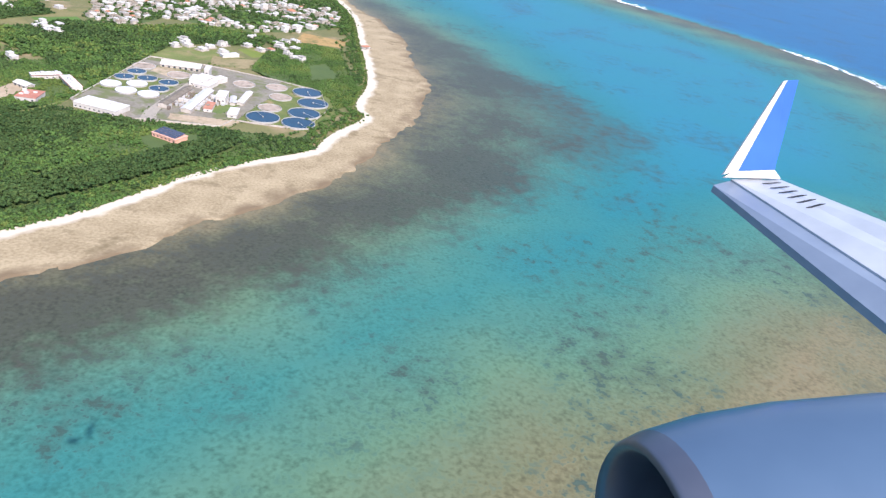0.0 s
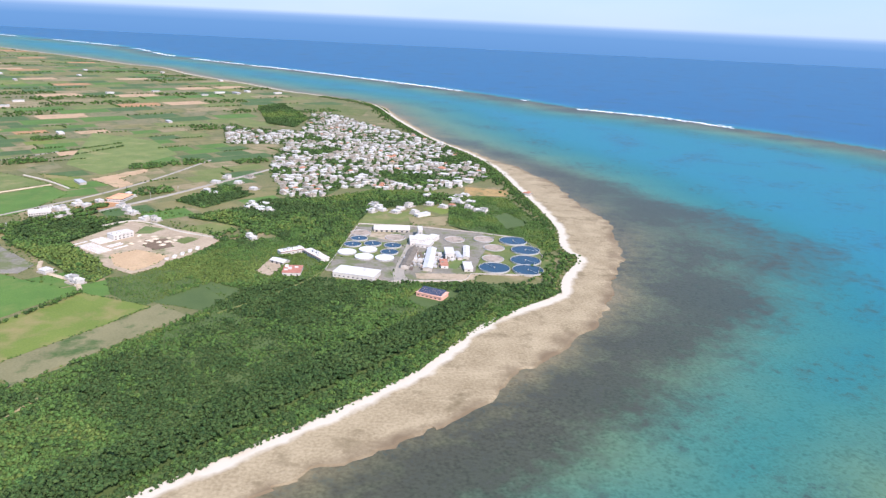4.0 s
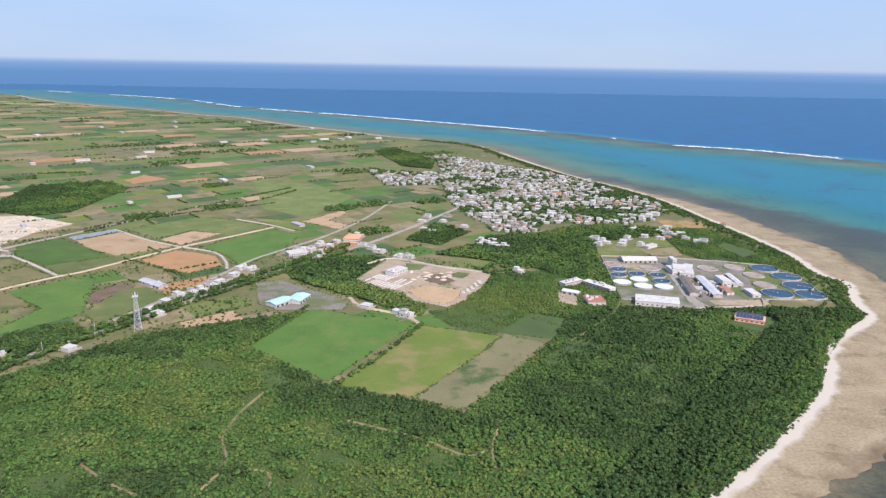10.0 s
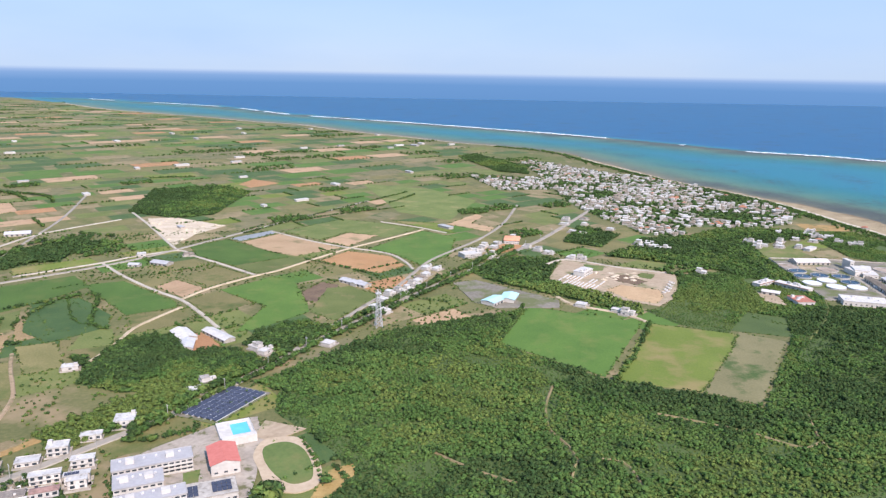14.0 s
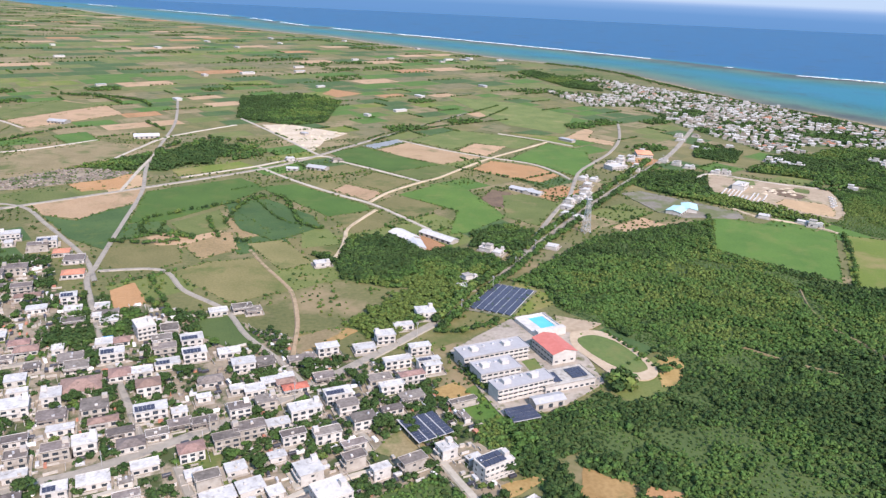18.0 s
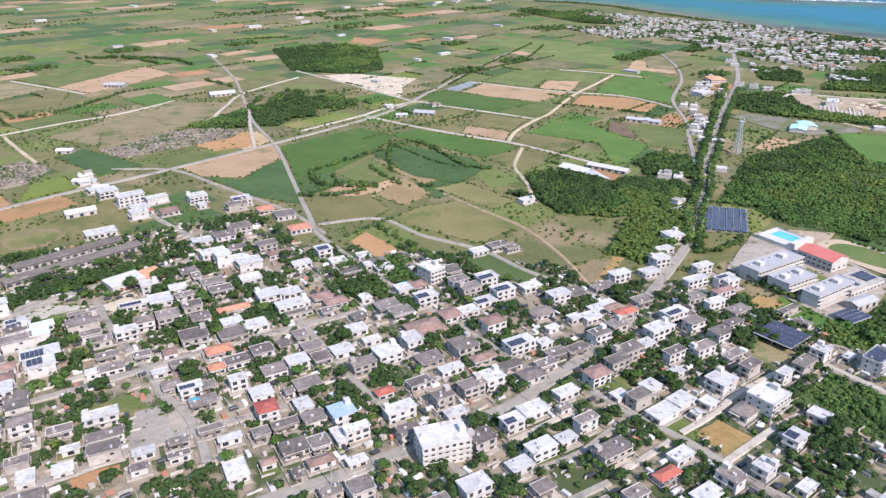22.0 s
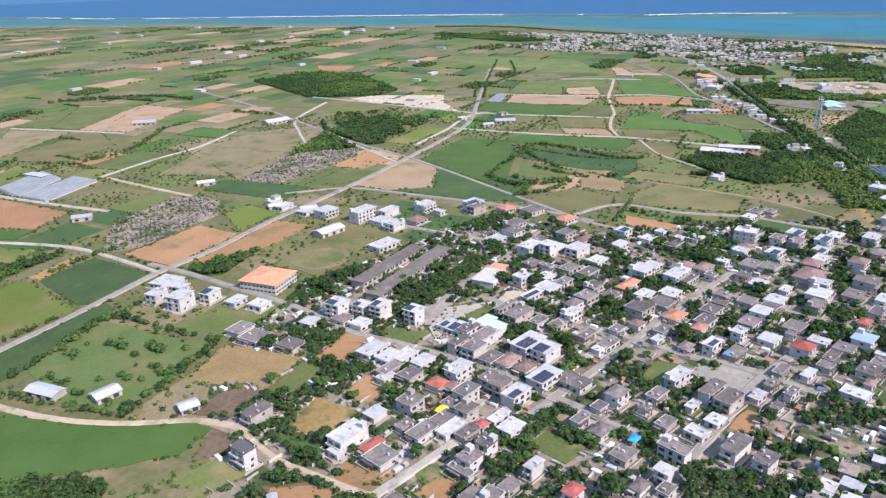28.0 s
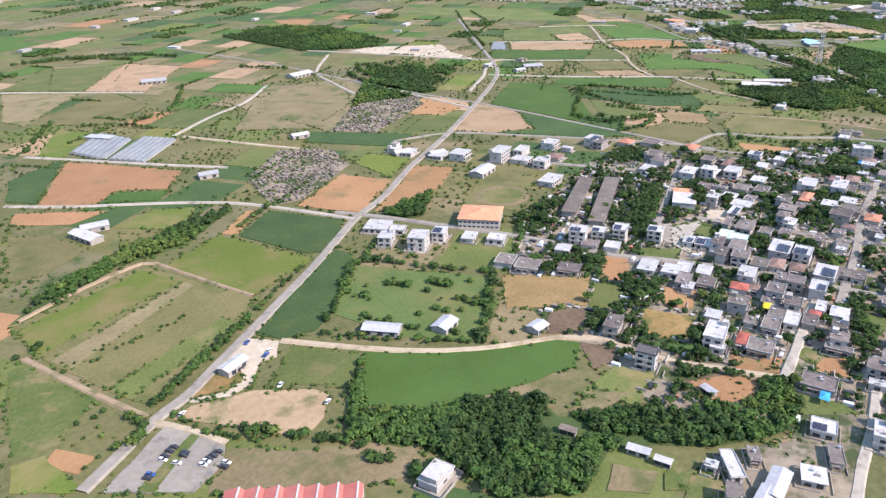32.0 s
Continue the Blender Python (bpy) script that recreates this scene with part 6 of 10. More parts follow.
def windows_on(ob, w, d, floors, mats="glass", gap=1.6, size=(0.75, 0.6), base=0.55, storey=2.0, sides=(0, 1)):
    """Separate window panes on the walls of a body of w by d metres."""
    me = boxes("window", mats, (-size[0] / 2, size[0] / 2, -0.03, 0.03, 0, size[1]))
    for fl in range(floors):
        z = base + fl * storey
        for side in sides:
            n = max(1, int((w if side < 2 else d) / gap))
            for k in range(n):
                u = ((k + 0.5) / n - 0.5) * (w if side < 2 else d)
                o = part("window", me, ob)
                y = (-d / 2 - 0.012 if side == 0 else d / 2 + 0.012) if side < 2 else u
                x = u if side < 2 else (-w / 2 - 0.012 if side == 2 else w / 2 + 0.012)
                o.matrix_basis = pose(x, y, z, 0, 0, 0 if side < 2 else 90)


def flat_roof(ob, w, d, z, mat, over=0.25, parapet=0.25):
    part("roof", boxes("roof", mat, (-w / 2 - over, w / 2 + over, -d / 2 - over, d / 2 + over, z, z + 0.16, 0.03)), ob)
    t = 0.14
    x, y = w / 2 + over - 0.02, d / 2 + over - 0.02
    if parapet:
        part("parapet", boxes("parapet", mat, (-x, x, -y, -y + t, z + 0.16, z + 0.16 + parapet), (-x, x, y - t, y, z + 0.16, z + 0.16 + parapet),
                              (-x, -x + t, -y + t, y - t, z + 0.16, z + 0.16 + parapet), (x - t, x, -y + t, y - t, z + 0.16, z + 0.16 + parapet)), ob)


def hip_roof(ob, w, d, z, rise, mat, over=0.4, name="roof", hip=0.5):
    x, y = w / 2 + over, d / 2 + over
    r = max(0.1, x - y * 2 * hip)
    v = [(-x, -y, z), (x, -y, z), (x, y, z), (-x, y, z), (-x, -y, z + 0.12), (x, -y, z + 0.12), (x, y, z + 0.12), (-x, y, z + 0.12), (-r, 0, z + rise), (r, 0, z + rise)]
    f = [(3, 2, 1, 0), (0, 1, 5, 4), (1, 2, 6, 5), (2, 3, 7, 6), (3, 0, 4, 7), (4, 5, 9, 8), (6, 7, 8, 9), (5, 6, 9), (7, 4, 8)]
    return part(name, mesh_of(name, v, f, mat), ob)


def gable_roof(ob, w, d, z, rise, mat, over=0.3, name="roof"):
    x, y = w / 2 + over, d / 2 + over
    v = [(-x, -y, z), (x, -y, z), (x, y, z), (-x, y, z), (-x, 0, z + rise), (x, 0, z + rise), (-x, -y, z + 0.1), (x, -y, z + 0.1), (x, y, z + 0.1), (-x, y, z + 0.1), (-x, 0, z + rise + 0.1), (x, 0, z + rise + 0.1)]
    f = [(0, 1, 5, 4), (2, 3, 4, 5), (6, 7, 11, 10), (8, 9, 10, 11), (0, 1, 7, 6), (2, 3, 9, 8), (1, 5, 11, 7), (5, 2, 8, 11), (3, 4, 10, 9), (4, 0, 6, 10)]
    part(name, mesh_of(name, v, f, mat), ob)
    g = [(-w / 2, -d / 2, z), (-w / 2, d / 2, z), (-w / 2, 0, z + rise * 0.9), (w / 2, -d / 2, z), (w / 2, d / 2, z), (w / 2, 0, z + rise * 0.9)]
    return g


def panels_on(ob, x0, x1, y0, y1, z0, z1, nx, ny):
    """Solar panels in a tilted field: each panel a part."""
    dx, dy = (x1 - x0) / nx, (y1 - y0) / ny
    tilt = math.degrees(math.atan2(z1 - z0, y1 - y0))
    me = mesh_of("solar_panel", *box_data(-dx * 0.47, dx * 0.47, -dy * 0.47, dy * 0.47, 0, 0.05), "panel")
    for i in range(nx):
        for j in range(ny):
            o = part("solar_panel", me, ob)
            o.matrix_basis = pose(x0 + (i + 0.5) * dx, y0 + (j + 0.5) * dy, z0 + (z1 - z0) * (j + 0.5) / ny, tilt, 0, 0)


def water_tank(ob, x, y, z):
    bm = bmesh.new()
    bmesh.ops.create_cone(bm, cap_ends=True, segments=10, radius1=0.4, radius2=0.36, depth=0.7)
    bmesh.ops.translate(bm, verts=bm.verts, vec=(x, y, z + 0.35))
    me = bpy.data.meshes.new("water_tank")
    bm.to_mesh(me)
    bm.free()
    me.materials.append(MATS["steel"])
    part("water_tank", me, ob)


def house_proto(kind, k):
    rng = random.Random(hash_of(kind) * 31 + k)
    w, d = rng.uniform(6.2, 8.4), rng.uniform(5.0, 6.2)
    words = {"w": "white flat-roofed concrete house", "W": "white two-storey concrete house with a flat roof", "g": "weathered grey house with a hipped tile roof",
             "G": "grey weathered two-storey concrete house", "r": "house with a red hipped tile roof", "s": "pale house with dark solar panels on its roof",
             "b": "house with a pale blue metal roof", "R": "wide house with a pinkish hipped tile roof"}
    ob = thing("house", 0, 0, -500, 0, words[kind], "house", "houses of the village")
    two = kind in "WG" or (kind == "s" and k % 2)
    h = (4.0 if two else 2.15) + rng.uniform(-0.1, 0.2)
    wall = {"g": "grey_wall", "G": "grey_wall"}.get(kind, "white_wall")
    if kind == "R":
        w, d = 10.5, 7.5
    part("wall", boxes("wall", wall, (-w / 2, w / 2, -d / 2, d / 2, -0.3, h)), ob)
    windows_on(ob, w, d, 2 if two else 1, gap=3.9, size=(1.4, 0.75), sides=(0,))
    part("yard", boxes("yard", "paving", (-w / 2 - 0.9, w / 2 + 1.1, -d / 2 - 2.2, d / 2 + 0.7, -0.3, 0.06)), ob)
    gx, gy0, gy1 = w / 2 + 1.2, -d / 2 - 2.3, d / 2 + 0.8
    part("garden_wall", boxes("garden_wall", "grey_wall", (-gx, -gx + 0.14, gy0, gy1, -0.3, 0.85), (gx - 0.14, gx, gy0, gy1, -0.3, 0.85), (-gx + 0.14, gx * 0.2, gy0, gy0 + 0.14, -0.3, 0.85), (-gx + 0.14, gx - 0.14, gy1 - 0.14, gy1, -0.3, 0.8)), ob)
    door = part("door", boxes("door", "frame", (-0.32, 0.32, -0.04, 0.04, 0, 1.35)), ob)
    door.matrix_basis = pose(w * 0.18, -d / 2 - 0.02, 0.1)
    if kind in "wWGs":
        flat_roof(ob, w, d, h, "slab_roof" if kind == "G" else "white_roof", over=0.3, parapet=0.22 if k % 2 else 0.0)
        if two or k % 3 == 0:
            part("stair_house", boxes("stair_house", wall, (w / 2 - 2.0, w / 2 - 0.2, -d / 2 + 0.3, -d / 2 + 2.2, h + 0.16, h + 1.5, 0.04)), ob)
        if kind == "w" and k % 2:
            part("upper_floor", boxes("upper_floor", wall, (-w / 2 + 0.2, w * 0.05, -d / 2 + 0.2, d * 0.3, h + 0.16, h + 1.9)), ob)
            part("upper_roof", boxes("upper_roof", "white_roof" if k == 1 else "slab_roof", (-w / 2 - 0.1, w * 0.05 + 0.3, -d / 2 - 0.1, d * 0.3 + 0.3, h + 1.9, h + 2.05, 0.03)), ob)
        if k % 2 == 0:
            water_tank(ob, -w / 2 + 1.0, d / 2 - 1.0, h + 0.16)
        if two:
            part("balcony", boxes("balcony", wall, (-w / 2 + 0.3, w / 2 - 1.2, -d / 2 - 0.9, -d / 2, 1.95, 2.1), (-w / 2 + 0.3, w / 2 - 1.2, -d / 2 - 0.9, -d / 2 - 0.82, 2.1, 2.55)), ob)
        if kind == "s":
            panels_on(ob, -w / 2 + 0.3, w / 2 - 2.3, -d / 2 + 0.3, d / 2 - 0.6, h + 0.3, h + 0.75, 4, 3)
    else:
        mat = {"g": "grey_roof", "r": "red_roof", "b": "blue_roof", "R": "red_roof"}[kind]
        hip_roof(ob, w, d, h, 1.35 if kind != "b" else 0.8, mat)
        part("porch", boxes("porch", "slab_roof", (-w / 2 + 0.2, w * 0.1, -d / 2 - 1.3, -d / 2, h - 0.45, h - 0.32), (-w / 2 + 0.3, -w / 2 + 0.42, -d / 2 - 1.2, -d / 2 - 1.08, -0.2, h - 0.45)), ob)
        if k % 2:
            q = thing("q", 0, 0, 0, 0, "", "")
            hip_roof(q, d * 0.75, w * 0.42, h - 0.25, 1.0, mat, name="wing_roof")
            r = q.children[0]
            r.parent = ob
            r.matrix_basis = pose(-w * 0.22, d * 0.5, 0, 0, 0, 90)
            bpy.data.objects.remove(q)
            part("wing_wall", boxes("wing_wall", wall, (-w * 0.43, -w * 0.01, d / 2, d * 0.86, -0.3, h - 0.25)), ob)
        if k % 2 == 0:
            aw, ad = w * 0.45, d * 0.6
            part("annex", boxes("annex", "slab_roof", (w / 2, w / 2 + aw * 0.6, -ad / 2, ad / 2, -0.3, h - 0.5)), ob)
    return ob


def pane_mesh(w, h):
    """One window or door leaf, shared by all of its size."""
    key = ("pane", w, h)
    if key not in SHARED:
        SHARED[key] = boxes("window", "glass", (-w / 2, w / 2, -0.04, 0.04, 0, h))
    return SHARED[key]


SHARED = {}
HOUSES = []
HOUSE_WORDS = {"w": "white concrete house with a flat white roof", "g": "white-walled concrete house with a weathered grey flat roof", "s": "white concrete house with dark solar panels on its roof",
               "r": "white house with a red hipped tile roof", "q": "pale house with an orange hipped tile roof", "p": "house with a pinkish brown hipped roof", "h": "white house with a grey hipped roof",
               "R": "wide house with a pinkish brown hipped roof and solar panels", "b": "white house with a pale blue flat roof", "t": "white house with a pale green flat roof", "D": "white house with a dark grey flat roof"}
ROOF_OF = {"w": "paint_roof", "s": "paint_roof", "g": "weathered_roof", "r": "tile_red", "q": "tile_orange", "p": "tile_brown", "R": "tile_brown", "h": "weathered_roof", "b": "blue_roof", "t": "green_roof", "D": "dark_roof"}


def house(code, x, y, w, d, turn):
    """A concrete house of the near village: kind and storeys, the middle, width and depth of its roof, and its turn; the front faces -y."""
    kind, floors = code[0], int(code[1])
    rng = random.Random(int(abs(x) * 31 + y * 17))
    storey = 1.95
    h = (2.15, 4.1, 6.0)[floors - 1] + rng.uniform(-0.12, 0.15)
    size = {1: "single-storey ", 2: "two-storey ", 3: "three-storey "}[floors]
    ob = thing("house", x, y, 0.1, turn, size + HOUSE_WORDS[kind], "house", "houses of the village")
    HOUSES.append((x, y))
    wall = "house_white" if kind != "g" or rng.random() < 0.6 else "grey_wall"
    over = rng.uniform(0.25, 0.5)
    bw, bd = w - 2 * over, d - 2 * over
    mat = ROOF_OF[kind]
    part("wall", boxes("wall", wall, (-bw / 2, bw / 2, -bd / 2, bd / 2, -0.3, h)), ob)
    if kind in "rqphR":
        hip_roof(ob, bw, bd, h, 0.16 * min(w, d) + 0.25, mat, over)
        if kind == "R":
            panels_on(ob, -bw * 0.2, bw * 0.2, -bd * 0.42, -bd * 0.12, h + 0.35, h + 1.1, 5, 2)
    else:
        part("roof", boxes("roof", mat, (-w / 2, w / 2, -d / 2, d / 2, h, h + 0.17, 0.03)), ob)
        style = rng.random()
        if style < 0.55:
            t, rail = 0.13, rng.uniform(0.16, 0.3)
            a, b, z = w / 2 - 0.03, d / 2 - 0.03, h + 0.17
            part("parapet", boxes("parapet", mat if kind != "g" else wall, (-a, a, -b, -b + t, z, z + rail), (-a, a, b - t, b, z, z + rail), (-a, -a + t, -b + t, b - t, z, z + rail), (a - t, a, -b + t, b - t, z, z + rail)), ob)
        if kind in "gD" and style > 0.35:
            stub = boxes("column_stub", "house_white", (-0.13, 0.13, -0.13, 0.13, 0, 0.5))
            for sx, sy in ((-1, -1), (1, -1), (1, 1), (-1, 1)):
                part("column_stub", stub, ob).matrix_basis = pose(sx * (w / 2 - 0.5), sy * (d / 2 - 0.5), h + 0.16)
        if kind in "wgb" and floors > 1 and min(w, d) > 4.5 and rng.random() < 0.6:
            sx = rng.choice((-1, 1))
            part("stair_house", boxes("stair_house", wall, (sx * (w / 2 - 1.3) - 0.95, sx * (w / 2 - 1.3) + 0.95, d / 2 - 2.4, d / 2 - 0.45, h + 0.17, h + 1.6, 0.04)), ob)
        if kind in "wgDb" and rng.random() < 0.6:
            ux, uy = rng.uniform(-0.3, 0.3) * w, rng.uniform(-0.3, 0.1) * d
            part("roof_unit", boxes("roof_unit", rng.choice(("grey_wall", "metal_roof", "house_white")), (ux - 0.5, ux + 0.5, uy - 0.3, uy + 0.3, h + 0.16, h + 0.75, 0.04)), ob)
        if kind in "wg" and rng.random() < 0.35:
            water_tank(ob, rng.uniform(-0.3, 0.3) * w, rng.uniform(0.0, 0.3) * d, h + 0.17)
        if kind == "s":
            wide, deep = rng.uniform(0.55, 0.8), rng.uniform(0.45, 0.7)
            panels_on(ob, -w / 2 + 0.5, -w / 2 + 0.5 + wide * (w - 1), -d / 2 + 0.5, -d / 2 + 0.5 + deep * (d - 1), h + 0.32, h + 0.62, max(3, int(wide * w / 1.3)), max(2, int(deep * d / 1.5)))
    n = max(1, int(bw / 2.5))
    for fl in range(floors):
        z = 0.5 + fl * storey
        for k in range(n):
            wide = rng.choice((1.1, 1.5, 1.7)) if bw / n > 2.0 else 0.9
            part("window", pane_mesh(wide, 0.95 if rng.random() < 0.6 else 1.25), ob).matrix_basis = pose(((k + 0.5) / n - 0.5) * bw, -bd / 2 - 0.01, z - 0.1)
        for sx in (-1, 1):
            if bd > 3.5 and rng.random() < 0.75:
                part("window", pane_mesh(1.0, 0.7), ob).matrix_basis = pose(sx * (bw / 2 + 0.01), rng.uniform(-0.25, 0.25) * bd, z + 0.1, 0, 0, 90)
    for fl in range(1, floors):
        if rng.random() < 0.8:
            z, e, g = fl * storey + 0.05, 0.85, -bd / 2
            x0, x1 = (-bw / 2, bw / 2) if rng.random() < 0.5 else (-bw / 2, bw * rng.uniform(0.1, 0.3))
            part("balcony", boxes("balcony", wall, (x0, x1, g - e, g, z, z + 0.12), (x0, x1, g - e, g - e + 0.08, z + 0.12, z + 0.58), (x0, x0 + 0.08, g - e + 0.08, g, z + 0.12, z + 0.58), (x1 - 0.08, x1, g - e + 0.08, g, z + 0.12, z + 0.58)), ob)
    if floors == 1 and kind in "gphrq" and rng.random() < 0.7:
        part("porch", boxes("porch", mat if kind == "g" else "slab_roof", (-bw / 2, bw * 0.15, -bd / 2 - 1.1, -bd / 2 - over, h - 0.42, h - 0.3), (-bw / 2 + 0.1, -bw / 2 + 0.22, -bd / 2 - 1.0, -bd / 2 - 0.88, -0.2, h - 0.42), (bw * 0.03, bw * 0.15, -bd / 2 - 1.0, -bd / 2 - 0.88, -0.2, h - 0.42)), ob)
    gx, gy0, gy1 = w / 2 + rng.uniform(0.3, 1.3), -d / 2 - rng.uniform(0.8, 2.0), d / 2 + rng.uniform(0.2, 0.8)
    part("yard", boxes("yard", rng.choice(("paving", "paving", "concrete", "turf")), (-gx, gx, gy0, gy1, -0.3, 0.06)), ob)
    gap = rng.uniform(0.1, 0.4) * gx
    part("garden_wall", boxes("garden_wall", "grey_wall", (-gx, -gx + 0.13, gy0, gy1, -0.3, 0.75), (gx - 0.13, gx, gy0, gy1, -0.3, 0.75), (-gx + 0.13, gap, gy0, gy0 + 0.13, -0.3, 0.75), (-gx + 0.13, gx - 0.13, gy1 - 0.13, gy1, -0.3, 0.7)), ob)


def hash_of(text):
    return sum((i + 3) * ord(c) for i, c in enumerate(text))


PROTO = {}


def houses(kind, places):
    if kind not in PROTO:
        PROTO[kind] = [house_proto(kind, k) for k in range({"w": 5, "g": 5, "W": 3, "r": 3, "s": 3}.get(kind, 2))]
    rng = random.Random(hash_of(kind) + len(HOUSES))
    for x, y in places:
        turn = STREET + rng.choice((0, 0, 90, 180, 180, 270)) + rng.uniform(-5, 5)
        sx = rng.uniform(0.88, 1.12)
        if y > 360 and x > -700:
            turn = 58 + rng.choice((0, 90, 180, 270)) + rng.uniform(-6, 6)
        m = pose(x, y, 0.1, 0, 0, turn) @ Matrix.Diagonal((sx, rng.uniform(0.88, 1.1), rng.uniform(0.95, 1.2), 1))
        copy_thing(rng.choice(PROTO[kind]), m)
        HOUSES.append((x, y))


houses("w", [(-1104.9, 183.3)])

houses("w", [(-637.2, 324.2)])
houses("w", [(-634.0, 334.6), (-613.6, 379.4), (-620.5, 383.8), (-578.5, 393.4), (-547.3, 498.2), (-539.3, 505.8), (-521.0, 555.0), (-511.7, 573.5), (-477.5, 642.9), (-465.7, 659.8), (-431.6, 699.5), (-283.4, 572.5), (-308.1, 680.6), (-294.5, 668.9), (-321.1, 748.9), (-184.9, 687.4), (-154.8, 702.3), (-94.3, 757.7), (-85.2, 693.3), (-716.1, 351.8)])
houses("w", [(-778.2, 606.4), (-529.6, 522.2), (-527.2, 533.9), (-536.7, 496.3), (-551.6, 483.3), (-555.6, 465.4), (-548.3, 457.4), (-533.5, 509.5), (-482.9, 635.2), (-471.0, 639.6), (-460.3, 625.7), (-456.1, 656.8), (-451.3, 674.7), (-424.2, 657.6), (-414.7, 647.1), (-405.5, 636.9), (-388.0, 617.2), (-377.9, 617.4), (-463.4, 616.0), (-308.2, 671.6), (-294.8, 660.6), (-162.7, 687.3), (-148.2, 675.9), (-133.3, 713.1)])
houses("w", [(-105.6, 727.1), (-90.1, 727.6), (-382.2, 465.3), (-375.8, 459.4), (-405.4, 477.6), (-520.5, 575.1), (-300.5, 670.3), (-295.7, 686.3), (-285.5, 661.0), (-191.2, 674.2), (-180.7, 681.8), (-166.8, 676.5), (-135.9, 746.8), (-109.2, 736.8), (-102.8, 745.2), (-101.1, 720.3), (-93.5, 702.0), (-80.2, 689.6), (-119.2, 703.9), (-189.7, 696.8), (-367.5, 773.9), (-361.6, 797.9), (-344.1, 776.9), (-365.5, 734.0)])
houses("w", [(-356.6, 722.4), (-977.1, 429.0)])


houses("g", [(-525.3, 542.8), (-737.0, 609.4), (-338.7, 806.9)])

houses("r", [(-23.3, 775.2), (-110.7, 708.7)])


house("w2", -879.2, 294.7, 11.7, 7.6, 24)
house("g1", -869.6, 303.3, 8.5, 5.7, 23)
house("w1", -867.1, 290.2, 9.6, 7.8, 23)
house("g2", -855.4, 301.6, 9.8, 6.5, 23)
house("p1", -848.9, 293.9, 11.8, 5.3, 23)
house("s2", -828.5, 292.1, 7.7, 7.0, 22)
house("w1", -821.7, 281.3, 8.0, 6.2, 21)
house("w1", -838.2, 280.9, 9.1, 5.8, 22)
house("g1", -816.3, 269.2, 10.2, 6.6, 21)
house("w1", -810.0, 285.4, 6.7, 5.5, 20)
house("w1", -801.2, 271.4, 8.2, 6.4, 20)
house("w1", -808.2, 274.7, 4.1, 4.7, 20)
house("w1", -859.4, 267.9, 9.3, 6.8, 22)
house("g1", -875.2, 265.9, 9.9, 6.8, 22)
house("g1", -883.1, 272.6, 3.9, 6.7, 22)
house("w1", -888.9, 262.4, 7.4, 6.8, 22)
house("w1", -893.9, 252.3, 9.2, 8.6, 22)
house("g2", -879.0, 241.4, 7.8, 6.1, 21)
house("g1", -884.8, 254.4, 7.3, 5.0, 21)
house("w2", -849.9, 248.1, 9.9, 8.3, 22)
house("w1", -841.3, 252.2, 8.6, 6.8, 22)
house("w2", -839.5, 238.0, 13.4, 6.6, 22)
house("g1", -836.8, 233.5, 11.1, 4.2, 22)
house("p1", -828.2, 246.3, 8.5, 5.9, 22)
house("p1", -822.5, 241.0, 9.7, 6.2, 22)
house("g1", -825.9, 232.6, 4.7, 4.8, 22)
house("w1", -810.6, 242.8, 5.0, 5.5, 21)
house("g1", -801.8, 235.0, 10.0, 7.8, 22)
house("g1", -796.9, 229.0, 9.4, 7.9, 22)
house("w1", -794.2, 248.9, 7.0, 6.6, 21)
house("p1", -787.9, 251.5, 7.1, 6.1, 21)
house("s2", -786.0, 237.3, 9.6, 6.2, 22)
house("p1", -777.7, 224.1, 8.9, 7.9, 22)
house("g2", -886.9, 234.2, 8.7, 6.8, 21)
house("g1", -874.8, 234.5, 7.7, 6.4, 21)
house("q1", -862.8, 240.1, 13.0, 4.9, 22)
house("w1", -862.2, 229.3, 8.1, 6.5, 22)
house("w1", -852.9, 225.9, 8.9, 7.0, 22)
house("g2", -874.0, 217.1, 10.2, 8.6, 21)
house("g1", -860.6, 220.2, 10.7, 8.7, 22)
house("g1", -835.5, 215.6, 5.4, 6.2, 22)
house("w1", -814.6, 217.4, 7.8, 6.4, 22)
house("g1", -813.4, 227.3, 6.4, 5.3, 22)
house("R1", -788.5, 214.4, 14.5, 12.0, 22)
house("w2", -794.8, 204.6, 7.1, 7.6, 23)
house("w1", -809.2, 208.5, 7.2, 3.6, 23)
house("w2", -804.1, 197.1, 9.6, 8.1, 23)
house("w1", -820.0, 203.0, 8.2, 7.2, 23)
house("g2", -812.8, 190.7, 9.2, 5.4, 23)
house("g1", -827.3, 198.8, 6.8, 6.6, 23)
house("w2", -835.4, 195.2, 7.8, 6.5, 22)
house("q1", -864.1, 208.5, 9.5, 6.4, 22)
house("q1", -862.9, 196.6, 5.9, 4.4, 21)
house("g1", -856.7, 200.4, 8.5, 6.2, 22)
house("g1", -848.6, 206.7, 8.0, 6.8, 22)
house("g1", -843.2, 192.7, 8.7, 6.5, 22)
house("g1", -875.9, 201.1, 7.1, 4.7, 21)
house("p1", -881.1, 209.1, 5.1, 4.9, 21)
house("g1", -841.3, 209.9, 4.9, 5.3, 22)
house("g1", -830.9, 206.7, 7.5, 6.5, 23)
house("g2", -776.5, 198.3, 9.5, 8.9, 23)
house("g1", -789.6, 193.3, 9.8, 7.0, 23)
house("w1", -782.9, 185.7, 9.0, 4.2, 23)
house("w2", -854.4, 186.1, 6.2, 4.4, 21)
house("g1", -771.9, 264.4, 7.8, 8.1, 21)
house("g2", -770.5, 250.6, 8.5, 6.0, 22)
